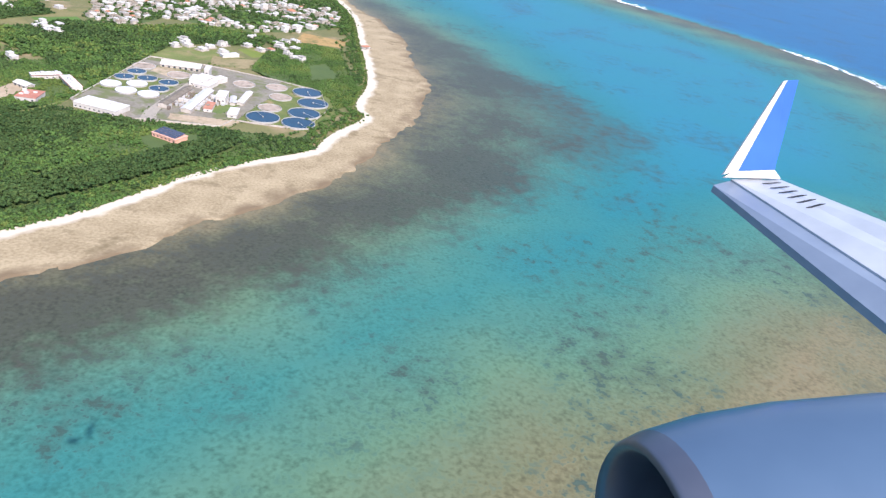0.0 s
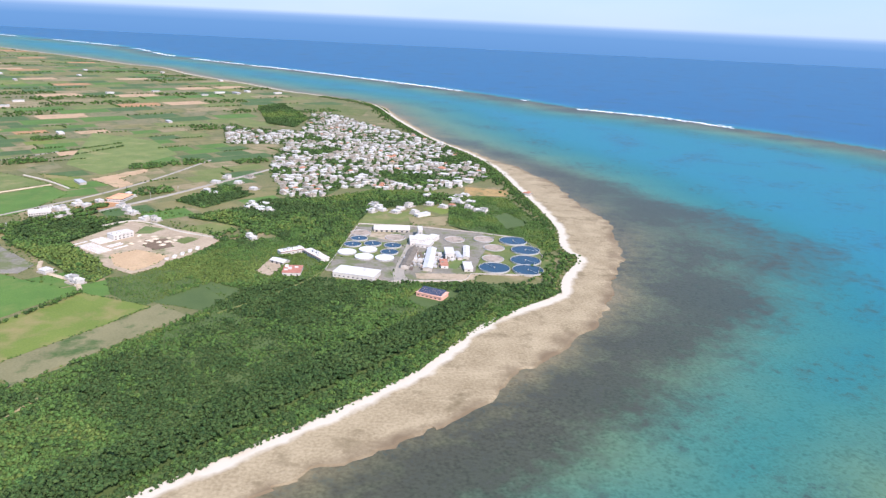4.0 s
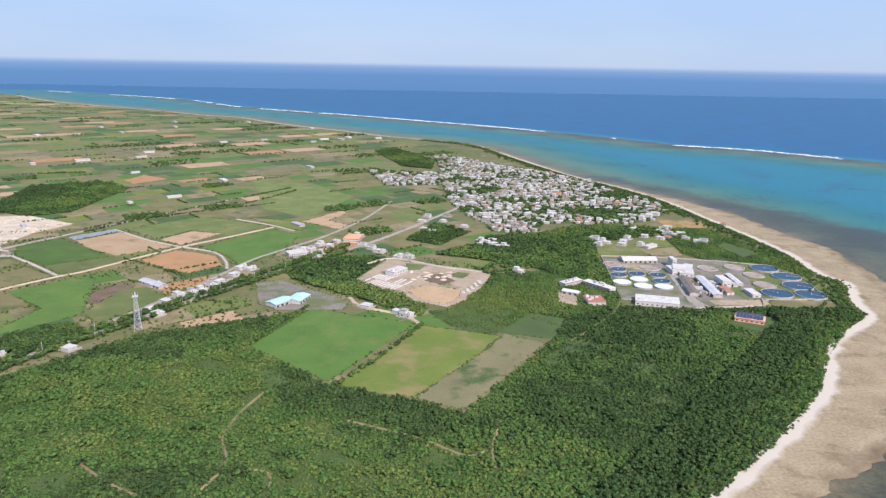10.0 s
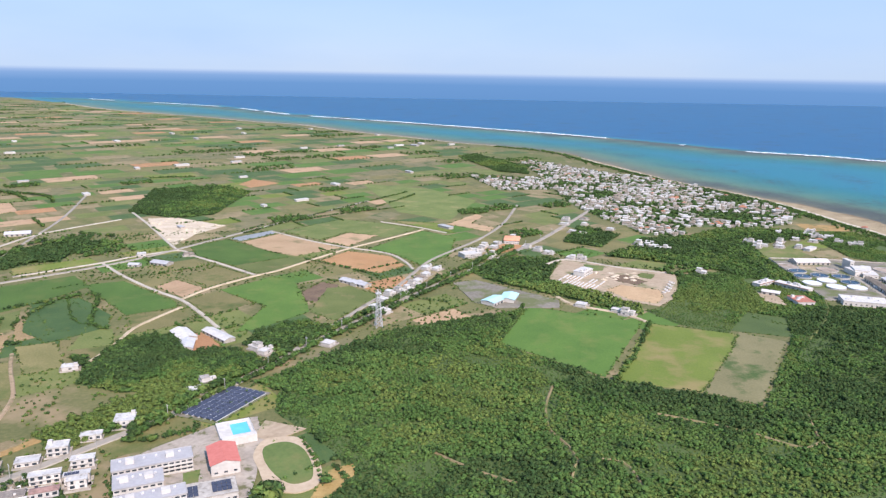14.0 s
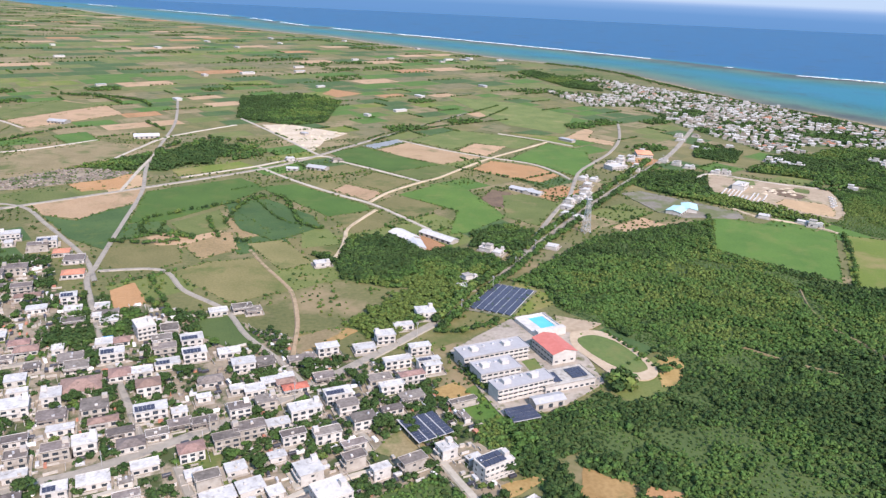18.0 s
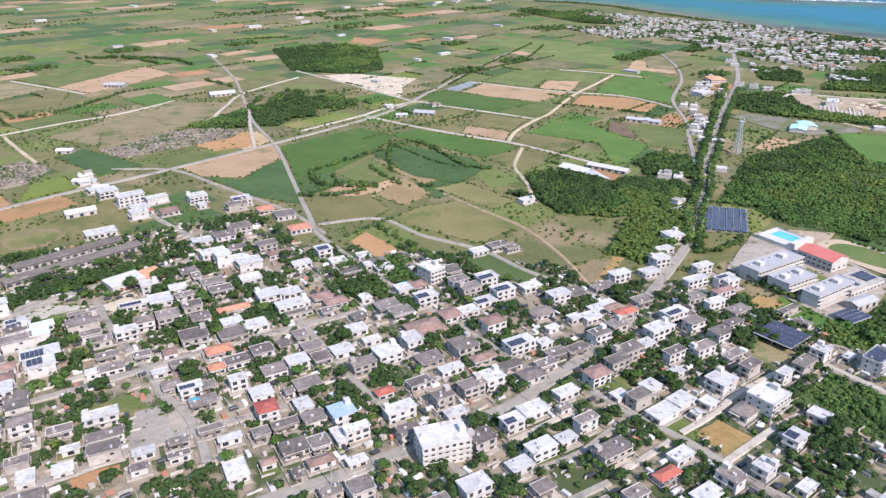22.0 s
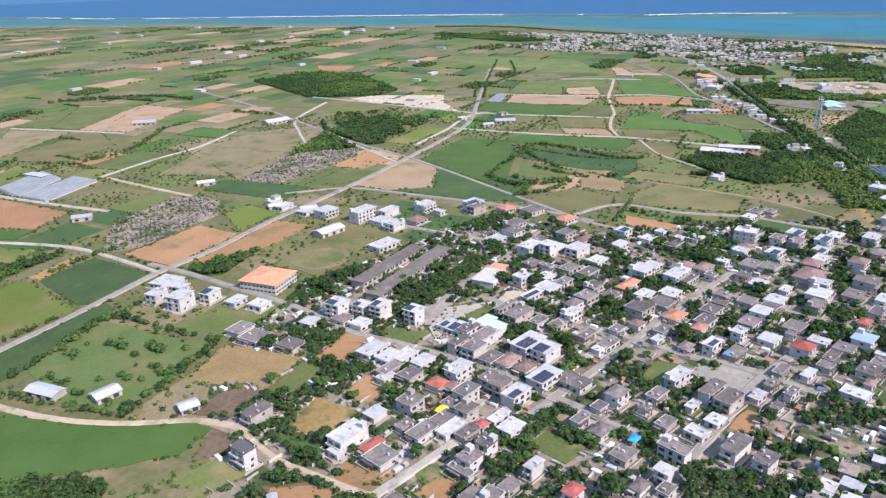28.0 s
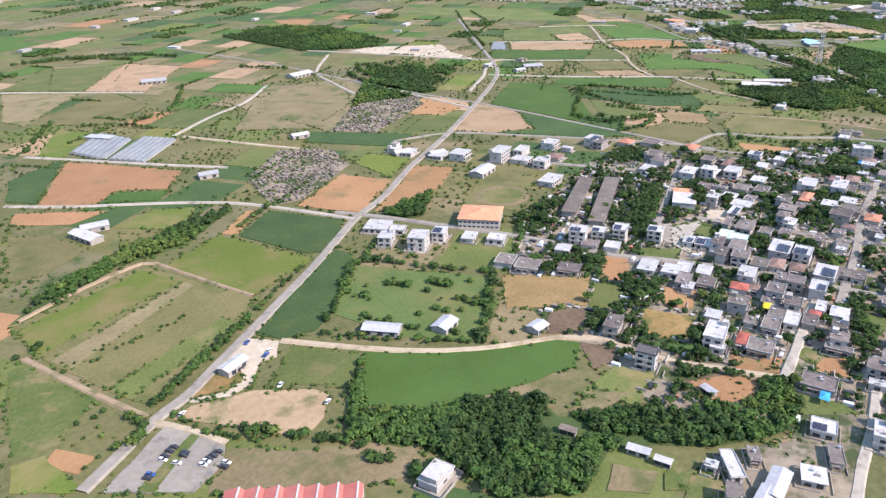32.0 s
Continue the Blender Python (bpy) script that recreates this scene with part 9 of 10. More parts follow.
farm_hall(-105.6, 516.8, 6.6, 16.0, 2.6, 2.6, "small white flat-roofed pump house")
farm_hall(-123.9, 522.3, 5.7, 20.7, 2.4, 3.0, "small store hut, red-roofed, beside the sheds")
solar_house(-133.5, 456.8, 19.3, 10.9, 3.2, -26.8, "pink-walled house with a solar panel roof")
farm_hall(-146.8, 578.4, 9.4, 19.5, 4.0, 3.0, "pale processing hall of the fish farm")
farm_hall(-138.5, 572.4, 11.9, 17.8, 3.0, -14.6, "low white processing hall of the fish farm")
farm_hall(-142.9, 596.5, 3.7, 11.6, 8.0, 3.1, "white silo tower of the fish farm")
farm_hall(-132.9, 585.7, 7.3, 17.8, 3.6, -27.6, "small pale workshop of the fish farm")
shed(-104.7, 553.1, 29.7, 4.7, 2.4, -93.5, "small white shed between the tanks")
shed(-111.6, 543.7, 16.0, 4.1, 2.4, -81.7, "small grey shed between the tanks")
farm_hall(-235.7, 493.7, 13.3, 16.0, 2.8, 2.2, "guest house, red-roofed, among trees")
shed(-249.0, 514.7, 13.1, 7.0, 2.4, -30.3, "long white carport of the guest house")
farm_hall(-244.6, 539.2, 20.1, 6.8, 3.2, 35.5, "white guest house with a red roof edge")
farm_hall(-223.7, 530.5, 27.8, 7.0, 3.2, -51.9, "white guest house with a red roof edge")
farm_hall(-387.4, 563.2, 17.4, 9.6, 4.5, 53.4, "white plant building of the concrete works")
tank("white", -201.1, 544.8)
tank("white", -184.8, 552.8)
tank("white", -186.6, 534.2)
tank("white", -170.3, 532.9)
tank("blue", -194.7, 583.0)
tank("blue", -198.6, 565.9)
tank("blue", -182.2, 569.3)
tank("blue", -165.3, 566.1)
tank("blue", -167.3, 548.3)
tank("big", -61.5, 591.7)
tank("big", -54.1, 565.9)
tank("big", -57.8, 538.8)
tank("big", -84.8, 517.9)
tank("big", -58.9, 515.5)
tank("empty", -87.1, 594.9)
tank("empty", -80.1, 570.5)
tank("empty", -83.8, 541.5)
tank("empty", -112.6, 590.9)
tank("empty", -194.6, 601.1)
tank("empty", -164.1, 590.3)
parked([(-1155.3, 232.4, -48), (-1156.7, 231.4, -48), (-1158.1, 230.1, -48), (-1159.0, 229.0, -48), (-1162.9, 225.2, -48), (-1163.9, 224.3, -48), (-1153.4, 228.6, -46), (-1154.1, 227.6, -46), (-1156.3, 225.7, -46), (-1146.2, 223.9, -49), (-1147.7, 223.1, -49), (-1149.0, 222.6, -49), (-1149.9, 222.0, -49), (-1151.0, 221.2, -49), (-1145.7, 218.6, -49), (-1146.8, 217.4, -49), (-1117.7, 262.6, 40), (-1119.5, 260.8, 40), (-1122.0, 271.5, 40), (-1128.8, 258.0, 40), (-1149.7, 245.5, 40), (-1121.8, 242.6, 40), (-1082.6, 255.4, 40), (-1081.4, 254.5, 40), (-1113.6, 227.1, 40)])
bay_lines([(-1156.6, 241.6, -1174.1, 226.3), (-1153.2, 232.8, -1166.3, 221.0), (-1151.9, 229.8, -1162.2, 219.8), (-1144.5, 224.0, -1154.9, 214.7)])

for ob in TANKS.values():
    for o in (*ob.children_recursive, ob):
        bpy.data.objects.remove(o)

# ---- school sports track, quarry, works ----
def looped(poly, n=6):
    """A closed smooth line through the corners of poly."""
    p = [Vector(q) for q in poly]
    out = []
    for i in range(len(p)):
        a, b, c, d = p[i - 1], p[i], p[(i + 1) % len(p)], p[(i + 2) % len(p)]
        for k in range(n):
            t = k / n
            q = 0.5 * (2 * b + (c - a) * t + (2 * a - 5 * b + 4 * c - d) * t * t + (3 * b - a - 3 * c + d) * t ** 3)
            out.append((q.x, q.y))
    return out


slab("running_track", looped(TRACK_OUTER), 0.5, "rubber_track", 0.7, "pale earth running track round a green oval", "running track", "structure")
slab("infield", looped(TRACK_INNER), 0.56, "lawn", 0.3, "green grass infield of the running track", "lawn", "structure")
slab("sports_oval", looped(OVAL_OUTER), 0.3, "dry", 0.4, "faint worn oval on the old sports ground", "running track", "structure")
slab("sports_infield", looped(OVAL_INNER), 0.32, "olive", 0.4, "dry green infield of the old sports ground", "lawn", "structure")
slab("quarry", ragged(QUARRY), 0.4, "sand", 0.6, "pale bare quarry ground", "quarry", "structure")


def rubble():
    rng = random.Random(21)
    xs, ys = [p[0] for p in QUARRY], [p[1] for p in QUARRY]
    for _ in range(160):
        x, y = rng.uniform(min(xs), max(xs)), rng.uniform(min(ys), max(ys))
        if inside([x], [y], QUARRY)[0] and rng.random() < 0.4:
            me = HEAPS[rng.randrange(3)]
            o = tagged(new("spoil_heap", me), "pale heap of quarried stone and sand", "heap", "heaps in the quarry")
            o.matrix_basis = pose(x, y, 0.35, 0, 0, rng.uniform(0, 360)) @ Matrix.Diagonal((rng.uniform(2, 5), rng.uniform(2, 4), rng.uniform(0.6, 1.6), 1))


def heap_mesh(k):
    v, f, n = [(0, 0, 1.0)], [], 10
    for ring, (r, z) in enumerate(((0.45, 0.62), (1.0, 0.0))):
        for j in range(n):
            a = 2 * math.pi * j / n
            q = r * (1 + 0.25 * noise.noise(Vector((math.cos(a) + k * 5, math.sin(a), ring))))
            v.append((math.cos(a) * q, math.sin(a) * q, z))
    f = [(0, 1 + j, 1 + (j + 1) % n) for j in range(n)]
    f += [(1 + j, 1 + n + j, 1 + n + (j + 1) % n, 1 + (j + 1) % n) for j in range(n)]
    return mesh_of("spoil_heap", v, f, "sand")


HEAPS = [heap_mesh(k) for k in range(3)]
rubble()


def works():
    """Rows of long white concrete beams, rings and heaps in the yard of the works."""
    beam = boxes("concrete_beam", "white_roof", (-6.2, 6.2, -0.5, 0.5, 0, 0.7, 0.08))
    rng = random.Random(8)
    for k in range(11):
        for j in range(2):
            if rng.random() < 0.12:
                continue
            x, y = -416 + 29.3 * (k + 0.3) / 11 + 15.7 * (0.25 + 0.5 * j), 537.7 - 20.3 * (k + 0.3) / 11 + 24.6 * (0.25 + 0.5 * j)
            o = tagged(new("concrete_beam", beam), "long white cast concrete beam lying in the yard", "beam", "beams in the works yard")
            o.matrix_basis = pose(x, y, 0.42, 0, 0, 57.4 + rng.uniform(-1, 1))
    ring = ring_mesh("concrete_ring", "white_roof", 1.25, 1.6, 0, 0.8, 14)
    for k in range(9):
        o = tagged(new("concrete_ring", ring), "white concrete ring lying in the yard", "pipe ring", "rings in the works yard")
        o.matrix_basis = pose(-333.5 + 14.4 * k / 8 + (k % 2) * 2.4, 513.3 + 30 * k / 8, 0.42)
    for _ in range(16):
        o = tagged(new("soil_heap", HEAPS[rng.randrange(3)]), "low heap of sandy soil in the yard", "heap", "heaps in the works yard")
        o.matrix_basis = pose(rng.uniform(-375, -340), rng.uniform(545, 575), 0.36, 0, 0, rng.uniform(0, 360)) @ Matrix.Diagonal((rng.uniform(1.5, 4), rng.uniform(1.5, 3), rng.uniform(0.5, 1.3), 1))


works()


def lattice_mast(x, y, h):
    ob = placed("lattice_mast", x, y, 20, "tall grey steel lattice mast with antennas on a platform", "mast")

    def bar(a, b, r):
        a, b = Vector(a), Vector(b)
        d = (b - a).normalized()
        s_ = d.orthogonal().normalized() * r
        t = d.cross(s_)
        return [a + s_, a + t, a - s_, a - t, b + s_, b + t, b - s_, b - t], [(0, 1, 5, 4), (1, 2, 6, 5), (2, 3, 7, 6), (3, 0, 4, 7)]

    def mesh_bars(name, bars, r):
        v, f = [], []
        for a, b in bars:
            bv, bf = bar(a, b, r)
            f += [tuple(i + len(v) for i in q) for q in bf]
            v += bv
        return mesh_of(name, v, f, "steel")

    def corner(k, z):
        r = 2.3 - 1.5 * z / h
        return (r * (1, -1, -1, 1)[k % 4], r * (1, 1, -1, -1)[k % 4], z)

    for k in range(4):
        part("leg", mesh_bars("leg", [(corner(k, -0.4), corner(k, h))], 0.16), ob)
    zs = [h * q / 8 for q in range(9)]
    for a, b in zip(zs, zs[1:]):
        for k in range(4):
            for p, q in ((corner(k, a), corner(k + 1, b)), (corner(k + 1, a), corner(k, b)), (corner(k, b), corner(k + 1, b))):
                part("brace", mesh_bars("brace", [(p, q)], 0.09), ob)
    part("platform", boxes("platform", "steel", (-1.8, 1.8, -1.8, 1.8, h, h + 0.3, 0.05)), ob)
    for k in range(4):
        o = part("antenna", boxes("antenna", "white_wall", (1.5, 1.75, -0.3, 0.3, h + 0.3, h + 2.4, 0.05)), ob)
        o.matrix_basis = pose(0, 0, 0, 0, 0, 90 * k)
    part("lightning_rod", boxes("lightning_rod", "steel", (-0.06, 0.06, -0.06, 0.06, h + 0.3, h + 4.0)), ob)


lattice_mast(-550.0, 427.0, 23.0)

# ---- greenhouses and graves ----


def greenhouse(x, y, ln, w, turn):
    ob = placed("greenhouse", x, y, turn, "long greenhouse tunnel under grey-white plastic film", "greenhouse", "greenhouses beside the ploughed field")
    v, f, n = [], [], 8
    for xx in (-ln / 2, ln / 2):
        for k in range(n + 1):
            a = math.pi * k / n
            v.append((xx, -math.cos(a) * w / 2, math.sin(a) * 1.5 + 0.4))
    f = [(k, k + 1, n + 2 + k, n + 1 + k) for k in range(n)] + [tuple(range(n + 1)), tuple(range(2 * n + 1, n, -1))]
    part("film", mesh_of("film", v, f, "plastic"), ob)
    part("base", boxes("base", "frame", (-ln / 2, ln / 2, -w / 2, -w / 2 + 0.08, -0.3, 0.42), (-ln / 2, ln / 2, w / 2 - 0.08, w / 2, -0.3, 0.42)), ob)


for ax, ay, bx, by, ex, ey in ((-1137.6, 546.6, 13.8, -27.1, 22.3, 35.7), (-1121.1, 517.5, 16.0, -18.7, 27.8, 37.7)):
    for k in range(6):
        u = (k + 0.5) / 6
        greenhouse(ax + bx * u + ex / 2, ay + by * u + ey / 2, math.hypot(ex, ey), math.hypot(bx, by) / 6.3, math.degrees(math.atan2(ey, ex)))


def graves(poly, n, seed):
    rng = random.Random(seed)
    xs, ys = [p[0] for p in poly], [p[1] for p in poly]
    v, f = [], []
    slab("graveyard_ground", poly, 0.3, "hamlet", 0.5, "bare grey-brown ground between old tombs", "ground", "structure")
    step = 2.4
    for gx in np.arange(min(xs), max(xs), step):
        for gy in np.arange(min(ys), max(ys), step):
            x, y = gx + rng.uniform(-0.7, 0.7), gy + rng.uniform(-0.7, 0.7)
            if noise.noise(Vector((x * 0.09, y * 0.09, 1.0))) + rng.uniform(-0.3, 0.3) < -0.12 or not inside([x], [y], poly)[0]:
                continue
            a, b, h = rng.uniform(0.35, 1.2), rng.uniform(0.3, 0.9), rng.uniform(0.3, 1.3)
            t = radians(STREET + rng.uniform(-15, 15))
            bv, bf = box_data(-a, a, -b, b, 0.2, 0.25 + h, 0.15)
            k = len(v)
            v += [(x + p[0] * math.cos(t) - p[1] * math.sin(t), y + p[0] * math.sin(t) + p[1] * math.cos(t), p[2]) for p in bv]
            f += [tuple(i + k for i in q) for q in bf]
    bushes = [(x, y, 0.5, rng.uniform(0.5, 1.1)) for x, y in zip(*scatter(poly, 5.0, seed)) if rng.random() < 0.5]
    clumps("graveyard_bushes", bushes, GREENS, "small green bushes between the tombs", seed + 50, "bushes")
    tagged(new("tombs", mesh_of("tombs", v, f, "stone")), "crowded grey and brown stone tombs", "tombs", kind="stuff")


graves(GRAVES_A, 300, 1)
graves(GRAVES_B, 200, 2)

# ---- near village: ground, sheds, trees, sheets ----
HAMLET = [(-1039.9, 164.9), (-1030.3, 247.2), (-984.5, 305.3), (-938.7, 321.5), (-903.2, 342.5), (-867.8, 353.0), (-842.4, 306.9), (-796.9, 293.8), (-741.5, 274.5), (-696.4, 251.0), (-656.3, 227.5), (-626.0, 174.9), (-646.0, 109.4), (-797.7, 96.2), (-927.8, 100.3), (-998.8, 129.4)]
slab("village_ground", ragged(HAMLET, 4, 2), 0.05, "hamlet", 0.3, "pale worn ground of lanes, yards and grass in the village", "ground", "structure")


def free_spots(poly, step, seed, from_house, from_road, plots=True):
    px, py = scatter(poly, step, seed)
    ok = np.ones(px.shape, bool)
    for hx, hy in HOUSES:
        ok &= np.hypot(px - hx, py - hy) > from_house
    for pts, w in ROADS:
        ok &= to_line(px, py, pts) > w / 2 + from_road
    if plots:
        for q in PLOTS:
            ok &= ~inside(px, py, q)
    for q in WOODS:
        ok &= ~inside(px, py, q)
    return px[ok], py[ok]


def outbuildings():
    rng = random.Random(31)
    protos = []
    for mat, wall, words in (("slab_roof", "grey_wall", "small grey flat-roofed outbuilding"), ("white_roof", "white_wall", "small white flat-roofed outbuilding"), ("metal_roof", "grey_wall", "small outbuilding with a metal roof"), ("grey_roof", "grey_wall", "small weathered dark outbuilding")):
        ob = thing("outbuilding", 0, 0, -500, 0, words, "outbuilding", "outbuildings of the village")
        part("wall", boxes("wall", wall, (-1.9, 1.9, -1.5, 1.5, -0.3, 1.7)), ob)
        part("roof", boxes("roof", mat, (-2.1, 2.1, -1.7, 1.7, 1.7, 1.84, 0.03)), ob)
        protos.append(ob)
    px, py = free_spots(HAMLET, 6.4, 77, 6.8, 1.8)
    for x, y in list(zip(px, py))[:95]:
        m = pose(x, y, 0.15, 0, 0, STREET + rng.choice((0, 90)) + rng.uniform(-5, 5)) @ Matrix.Diagonal((rng.uniform(0.8, 1.5), rng.uniform(0.8, 1.5), rng.uniform(0.9, 1.2), 1))
        copy_thing(rng.choice(protos), m)
    for ob in protos:
        for o in (*ob.children_recursive, ob):
            bpy.data.objects.remove(o)


outbuildings()


def yard_clutter():
    """Small tanks, low walls, boxes and lean-to roofs standing about the yards."""
    rng = random.Random(32)
    names = ["white_wall", "grey_wall", "slab_roof", "metal_roof", "grey_roof", "car_white", "car_dark", "blue_roof", "red_roof"]
    px, py = free_spots(HAMLET, 2.7, 81, 4.6, 0.9)
    v, f, ids = [], [], []
    for x, y in zip(px, py):
        if rng.random() < 0.5:
            continue
        t = radians(STREET + rng.choice((0, 90)) + rng.uniform(-6, 6))
        kind = rng.random()
        if kind < 0.35:
            d = (0, rng.uniform(2, 5), -0.08, 0.08, -0.2, rng.uniform(0.6, 1.1))
            m = rng.choice((0, 1, 1))
        elif kind < 0.75:
            a, b = rng.uniform(0.3, 1.1), rng.uniform(0.3, 0.9)
            d = (-a, a, -b, b, -0.2, rng.uniform(0.4, 1.3), 0.05)
            m = rng.choice((1, 2, 2, 3, 4, 4, 1, 8))
        else:
            d = (-1.4, 1.4, -0.62, 0.62, -0.2, 0.95, 0.18)
            m = rng.choice((5, 6, 6, 3))
        bv, bf = box_data(*d)
        k = len(v)
        v += [(x + p[0] * math.cos(t) - p[1] * math.sin(t), y + p[0] * math.sin(t) + p[1] * math.cos(t), p[2] + 0.1) for p in bv]
        f += [tuple(i + k for i in q) for q in bf]
        ids += [m] * len(bf)
    tagged(new("yard_clutter", mesh_of("yard_clutter", v, f, names, ids=ids)), "low walls, boxes, tanks and carts about the village yards", "clutter", kind="stuff")


yard_clutter()


def garden_trees():
    rng = random.Random(41)
    protos = [tree_proto(3.4, 1.7, "leaf_dark", 1), tree_proto(2.8, 1.5, "leaf", 2), tree_proto(4.2, 2.1, "leaf_dark", 3), tree_proto(2.4, 1.2, "leaf_light", 4)]
    for p in protos:
        tagged(p, "dense dark green broadleaf garden tree", "tree", "garden trees of the village")
    px, py = free_spots(HAMLET, 2.6, 78, 5.3, 1.0)
    spots = list(zip(px, py))
    rng.shuffle(spots)
    for x, y in spots[:200]:
        s_ = rng.uniform(0.8, 1.5)
        copy_thing(rng.choice(protos), pose(x, y, 0.1, 0, 0, rng.uniform(0, 360)) @ Matrix.Diagonal((s_, s_, s_ * rng.uniform(0.85, 1.15), 1)))
    for p in protos:
        for o in (*p.children_recursive, p):
            bpy.data.objects.remove(o)
    bushes = [(x, y, 0.7, rng.uniform(0.9, 2.2)) for x, y in spots[200:760]]
    clumps("bushes", bushes, ["leaf_dark", "leaf", "leaf_dark", "leaf_dark"], "low green bushes between the houses", 5, "bushes", far=True)
    px, py = free_spots(HAMLET, 2.3, 83, 4.9, 1.0)
    groves = [(x, y, rng.uniform(0.9, 1.9), rng.uniform(0.8, 1.7)) for x, y in zip(px, py) if noise.noise(Vector((x * 0.045, y * 0.045, 6.0))) + rng.uniform(-0.25, 0.25) > 0.02]
    clumps("groves", groves, ["leaf_dark"], "dark green groves between the houses", 14, "trees")
    lawn = [p for p in PLOTS if inside([-1040], [265], p)[0]]
    if lawn:
        lx, ly = scatter(lawn[0], 9.0, 80)
        clumps("lawn_trees", [(x, y, 1.0, rng.uniform(0.7, 1.6)) for x, y in zip(lx, ly) if rng.random() < 0.6], GREENS, "scattered small trees on the lawn", 6)


garden_trees()


def sheet(x, y, mat, words, size=2.2):
    v = [(-size, -size * 0.6, 1.9), (size, -size * 0.6, 2.0), (size, size * 0.6, 1.95), (-size, size * 0.6, 2.05), (0, 0, 2.5)]
    ob = placed("tarpaulin", x, y, STREET, words, "tarpaulin")
    part("cover", mesh_of("cover", v, [(0, 1, 4), (1, 2, 4), (2, 3, 4), (3, 0, 4)], mat), ob)
    part("pole", boxes("pole", "steel", *[(a - 0.04, a + 0.04, b - 0.04, b + 0.04, -0.3, 1.95) for a in (-size + 0.1, size - 0.1) for b in (-size * 0.55, size * 0.55)]), ob)


for sx, sy in ((-794.1, 252.9), (-866.8, 177.6), (-1000.0, 147.8), (-924.1, 151.4)):
    sheet(sx, sy, "blue_sheet", "bright blue tarpaulin stretched over a frame")
sheet(-967.8, 187.7, "yellow_sheet", "bright yellow tarpaulin stretched over a frame", 2.6)

# ---- power poles ----


def power_poles():
    proto = thing("power_pole", 0, 0, -500, 0, "slim grey concrete power pole with crossarms", "power pole", "power poles along the roads")
    part("pole", ring_mesh("pole", "tank_rim", 0.02, 0.13, -0.4, 8.0, 8), proto)
    part("crossarm", boxes("crossarm", "steel", (-0.9, 0.9, -0.06, 0.06, 7.3, 7.42), (-0.6, 0.6, -0.06, 0.06, 6.7, 6.8)), proto)
    for pts, w in ROADS:
        if w < 3.5 or len(pts) < 12:
            continue
        p, d = along(pts, 2.0)
        gone, last = 0.0, p[0]
        for q, e in zip(p, d):
            gone, last = gone + (q - last).length, q
            if gone < 34.0 or q.y > 720:
                continue
            gone = 0.0
            s_ = Vector((-e.y, e.x)) * (w / 2 + 1.1)
            copy_thing(proto, pose(q.x + s_.x, q.y + s_.y, 0.2, 0, 0, math.degrees(math.atan2(e.y, e.x)) + 90))
    for o in (*proto.children_recursive, proto):
        bpy.data.objects.remove(o)


power_poles()


def farm_fence():
    """The pale wall of the fish farm: posts and panels."""
    poly = next(p for p in PLOTS if inside([-150], [520], p)[0])
    ob = placed("boundary_wall", 0, 0, 0, "pale concrete boundary wall round the fish farm", "wall")
    for (x0, y0), (x1, y1) in zip(poly, poly[1:] + poly[:1]):
        ln = math.hypot(x1 - x0, y1 - y0)
        o = part("wall_panel", boxes("wall_panel", "grey_wall", (0, ln, -0.12, 0.12, -0.4, 1.1, 0.03)), ob)
        o.matrix_basis = pose(x0, y0, 0, 0, 0, math.degrees(math.atan2(y1 - y0, x1 - x0)))


farm_fence()


def farm_equipment():
    """Pumps, filters and boxes crowded between the sheds of the fish farm."""
    rng = random.Random(17)
    kinds = [(boxes("equipment_box", "white_roof", (-1.3, 1.3, -0.9, 0.9, -0.2, 1.7, 0.08)), "white pump house box between the farm sheds"),
             (boxes("equipment_box", "metal_roof", (-2.0, 2.0, -0.8, 0.8, -0.2, 1.3, 0.08)), "grey metal filter box between the farm sheds"),
             (boxes("equipment_box", "grey_roof", (-1.0, 1.0, -1.0, 1.0, -0.2, 2.4, 0.1)), "brown weathered machine box between the farm sheds"),
             (ring_mesh("filter_tank", "tank_rim", 0.3, 1.1, -0.2, 2.2, 12), "pale round filter tank between the farm sheds")]
    spots = list(zip(*scatter(FARM_CORE, 4.6, 18)))
    for x, y in spots[:70]:
        me, words = rng.choice(kinds)
        o = tagged(new("filter_tank" if "round" in words else "equipment_box", me), words, "equipment", "equipment of the fish farm")
        o.matrix_basis = pose(x, y, 0.42, 0, 0, -15 + rng.choice((0, 90)) + rng.uniform(-4, 4)) @ Matrix.Diagonal((rng.uniform(0.7, 1.4), rng.uniform(0.7, 1.4), rng.uniform(0.7, 1.3), 1))


farm_equipment()

# ---- coast scrub ----


def coast_scrub():
    pts, ways = along([p for p in COAST_VEG if p[1] < 1700], 3.0)
    rng = random.Random(51)
    low, high = [], []
    for p, w in zip(pts, ways):
        s_ = Vector((w.y, -w.x))
        for _ in range(7):
            o = abs(rng.gauss(0, 10)) + 1.0
            q = p + s_ * o
            if not inside([q.x], [q.y], LAND)[0]:
                q = p - s_ * o
            if inside([q.x], [q.y], PLOTS[-7])[0] or any(inside([q.x], [q.y], k)[0] for k in PLOTS[-7:]):
                continue
            r = rng.uniform(0.9, 1.9) if o > 5 else rng.uniform(0.6, 1.1)
            (low if o < 6 else high).append((q.x, q.y, r * 0.7, r))
    clumps("shore_scrub", low, ["leaf_light", "leaf"], "pale green shrubs behind the beach", 7, "shrubs")
    clumps("shore_wood", high, ["leaf", "leaf_dark", "leaf"], "green coastal wood behind the beach", 8, "wood")


coast_scrub()

# ---- weeds, bushes and tall grass along the plots ----


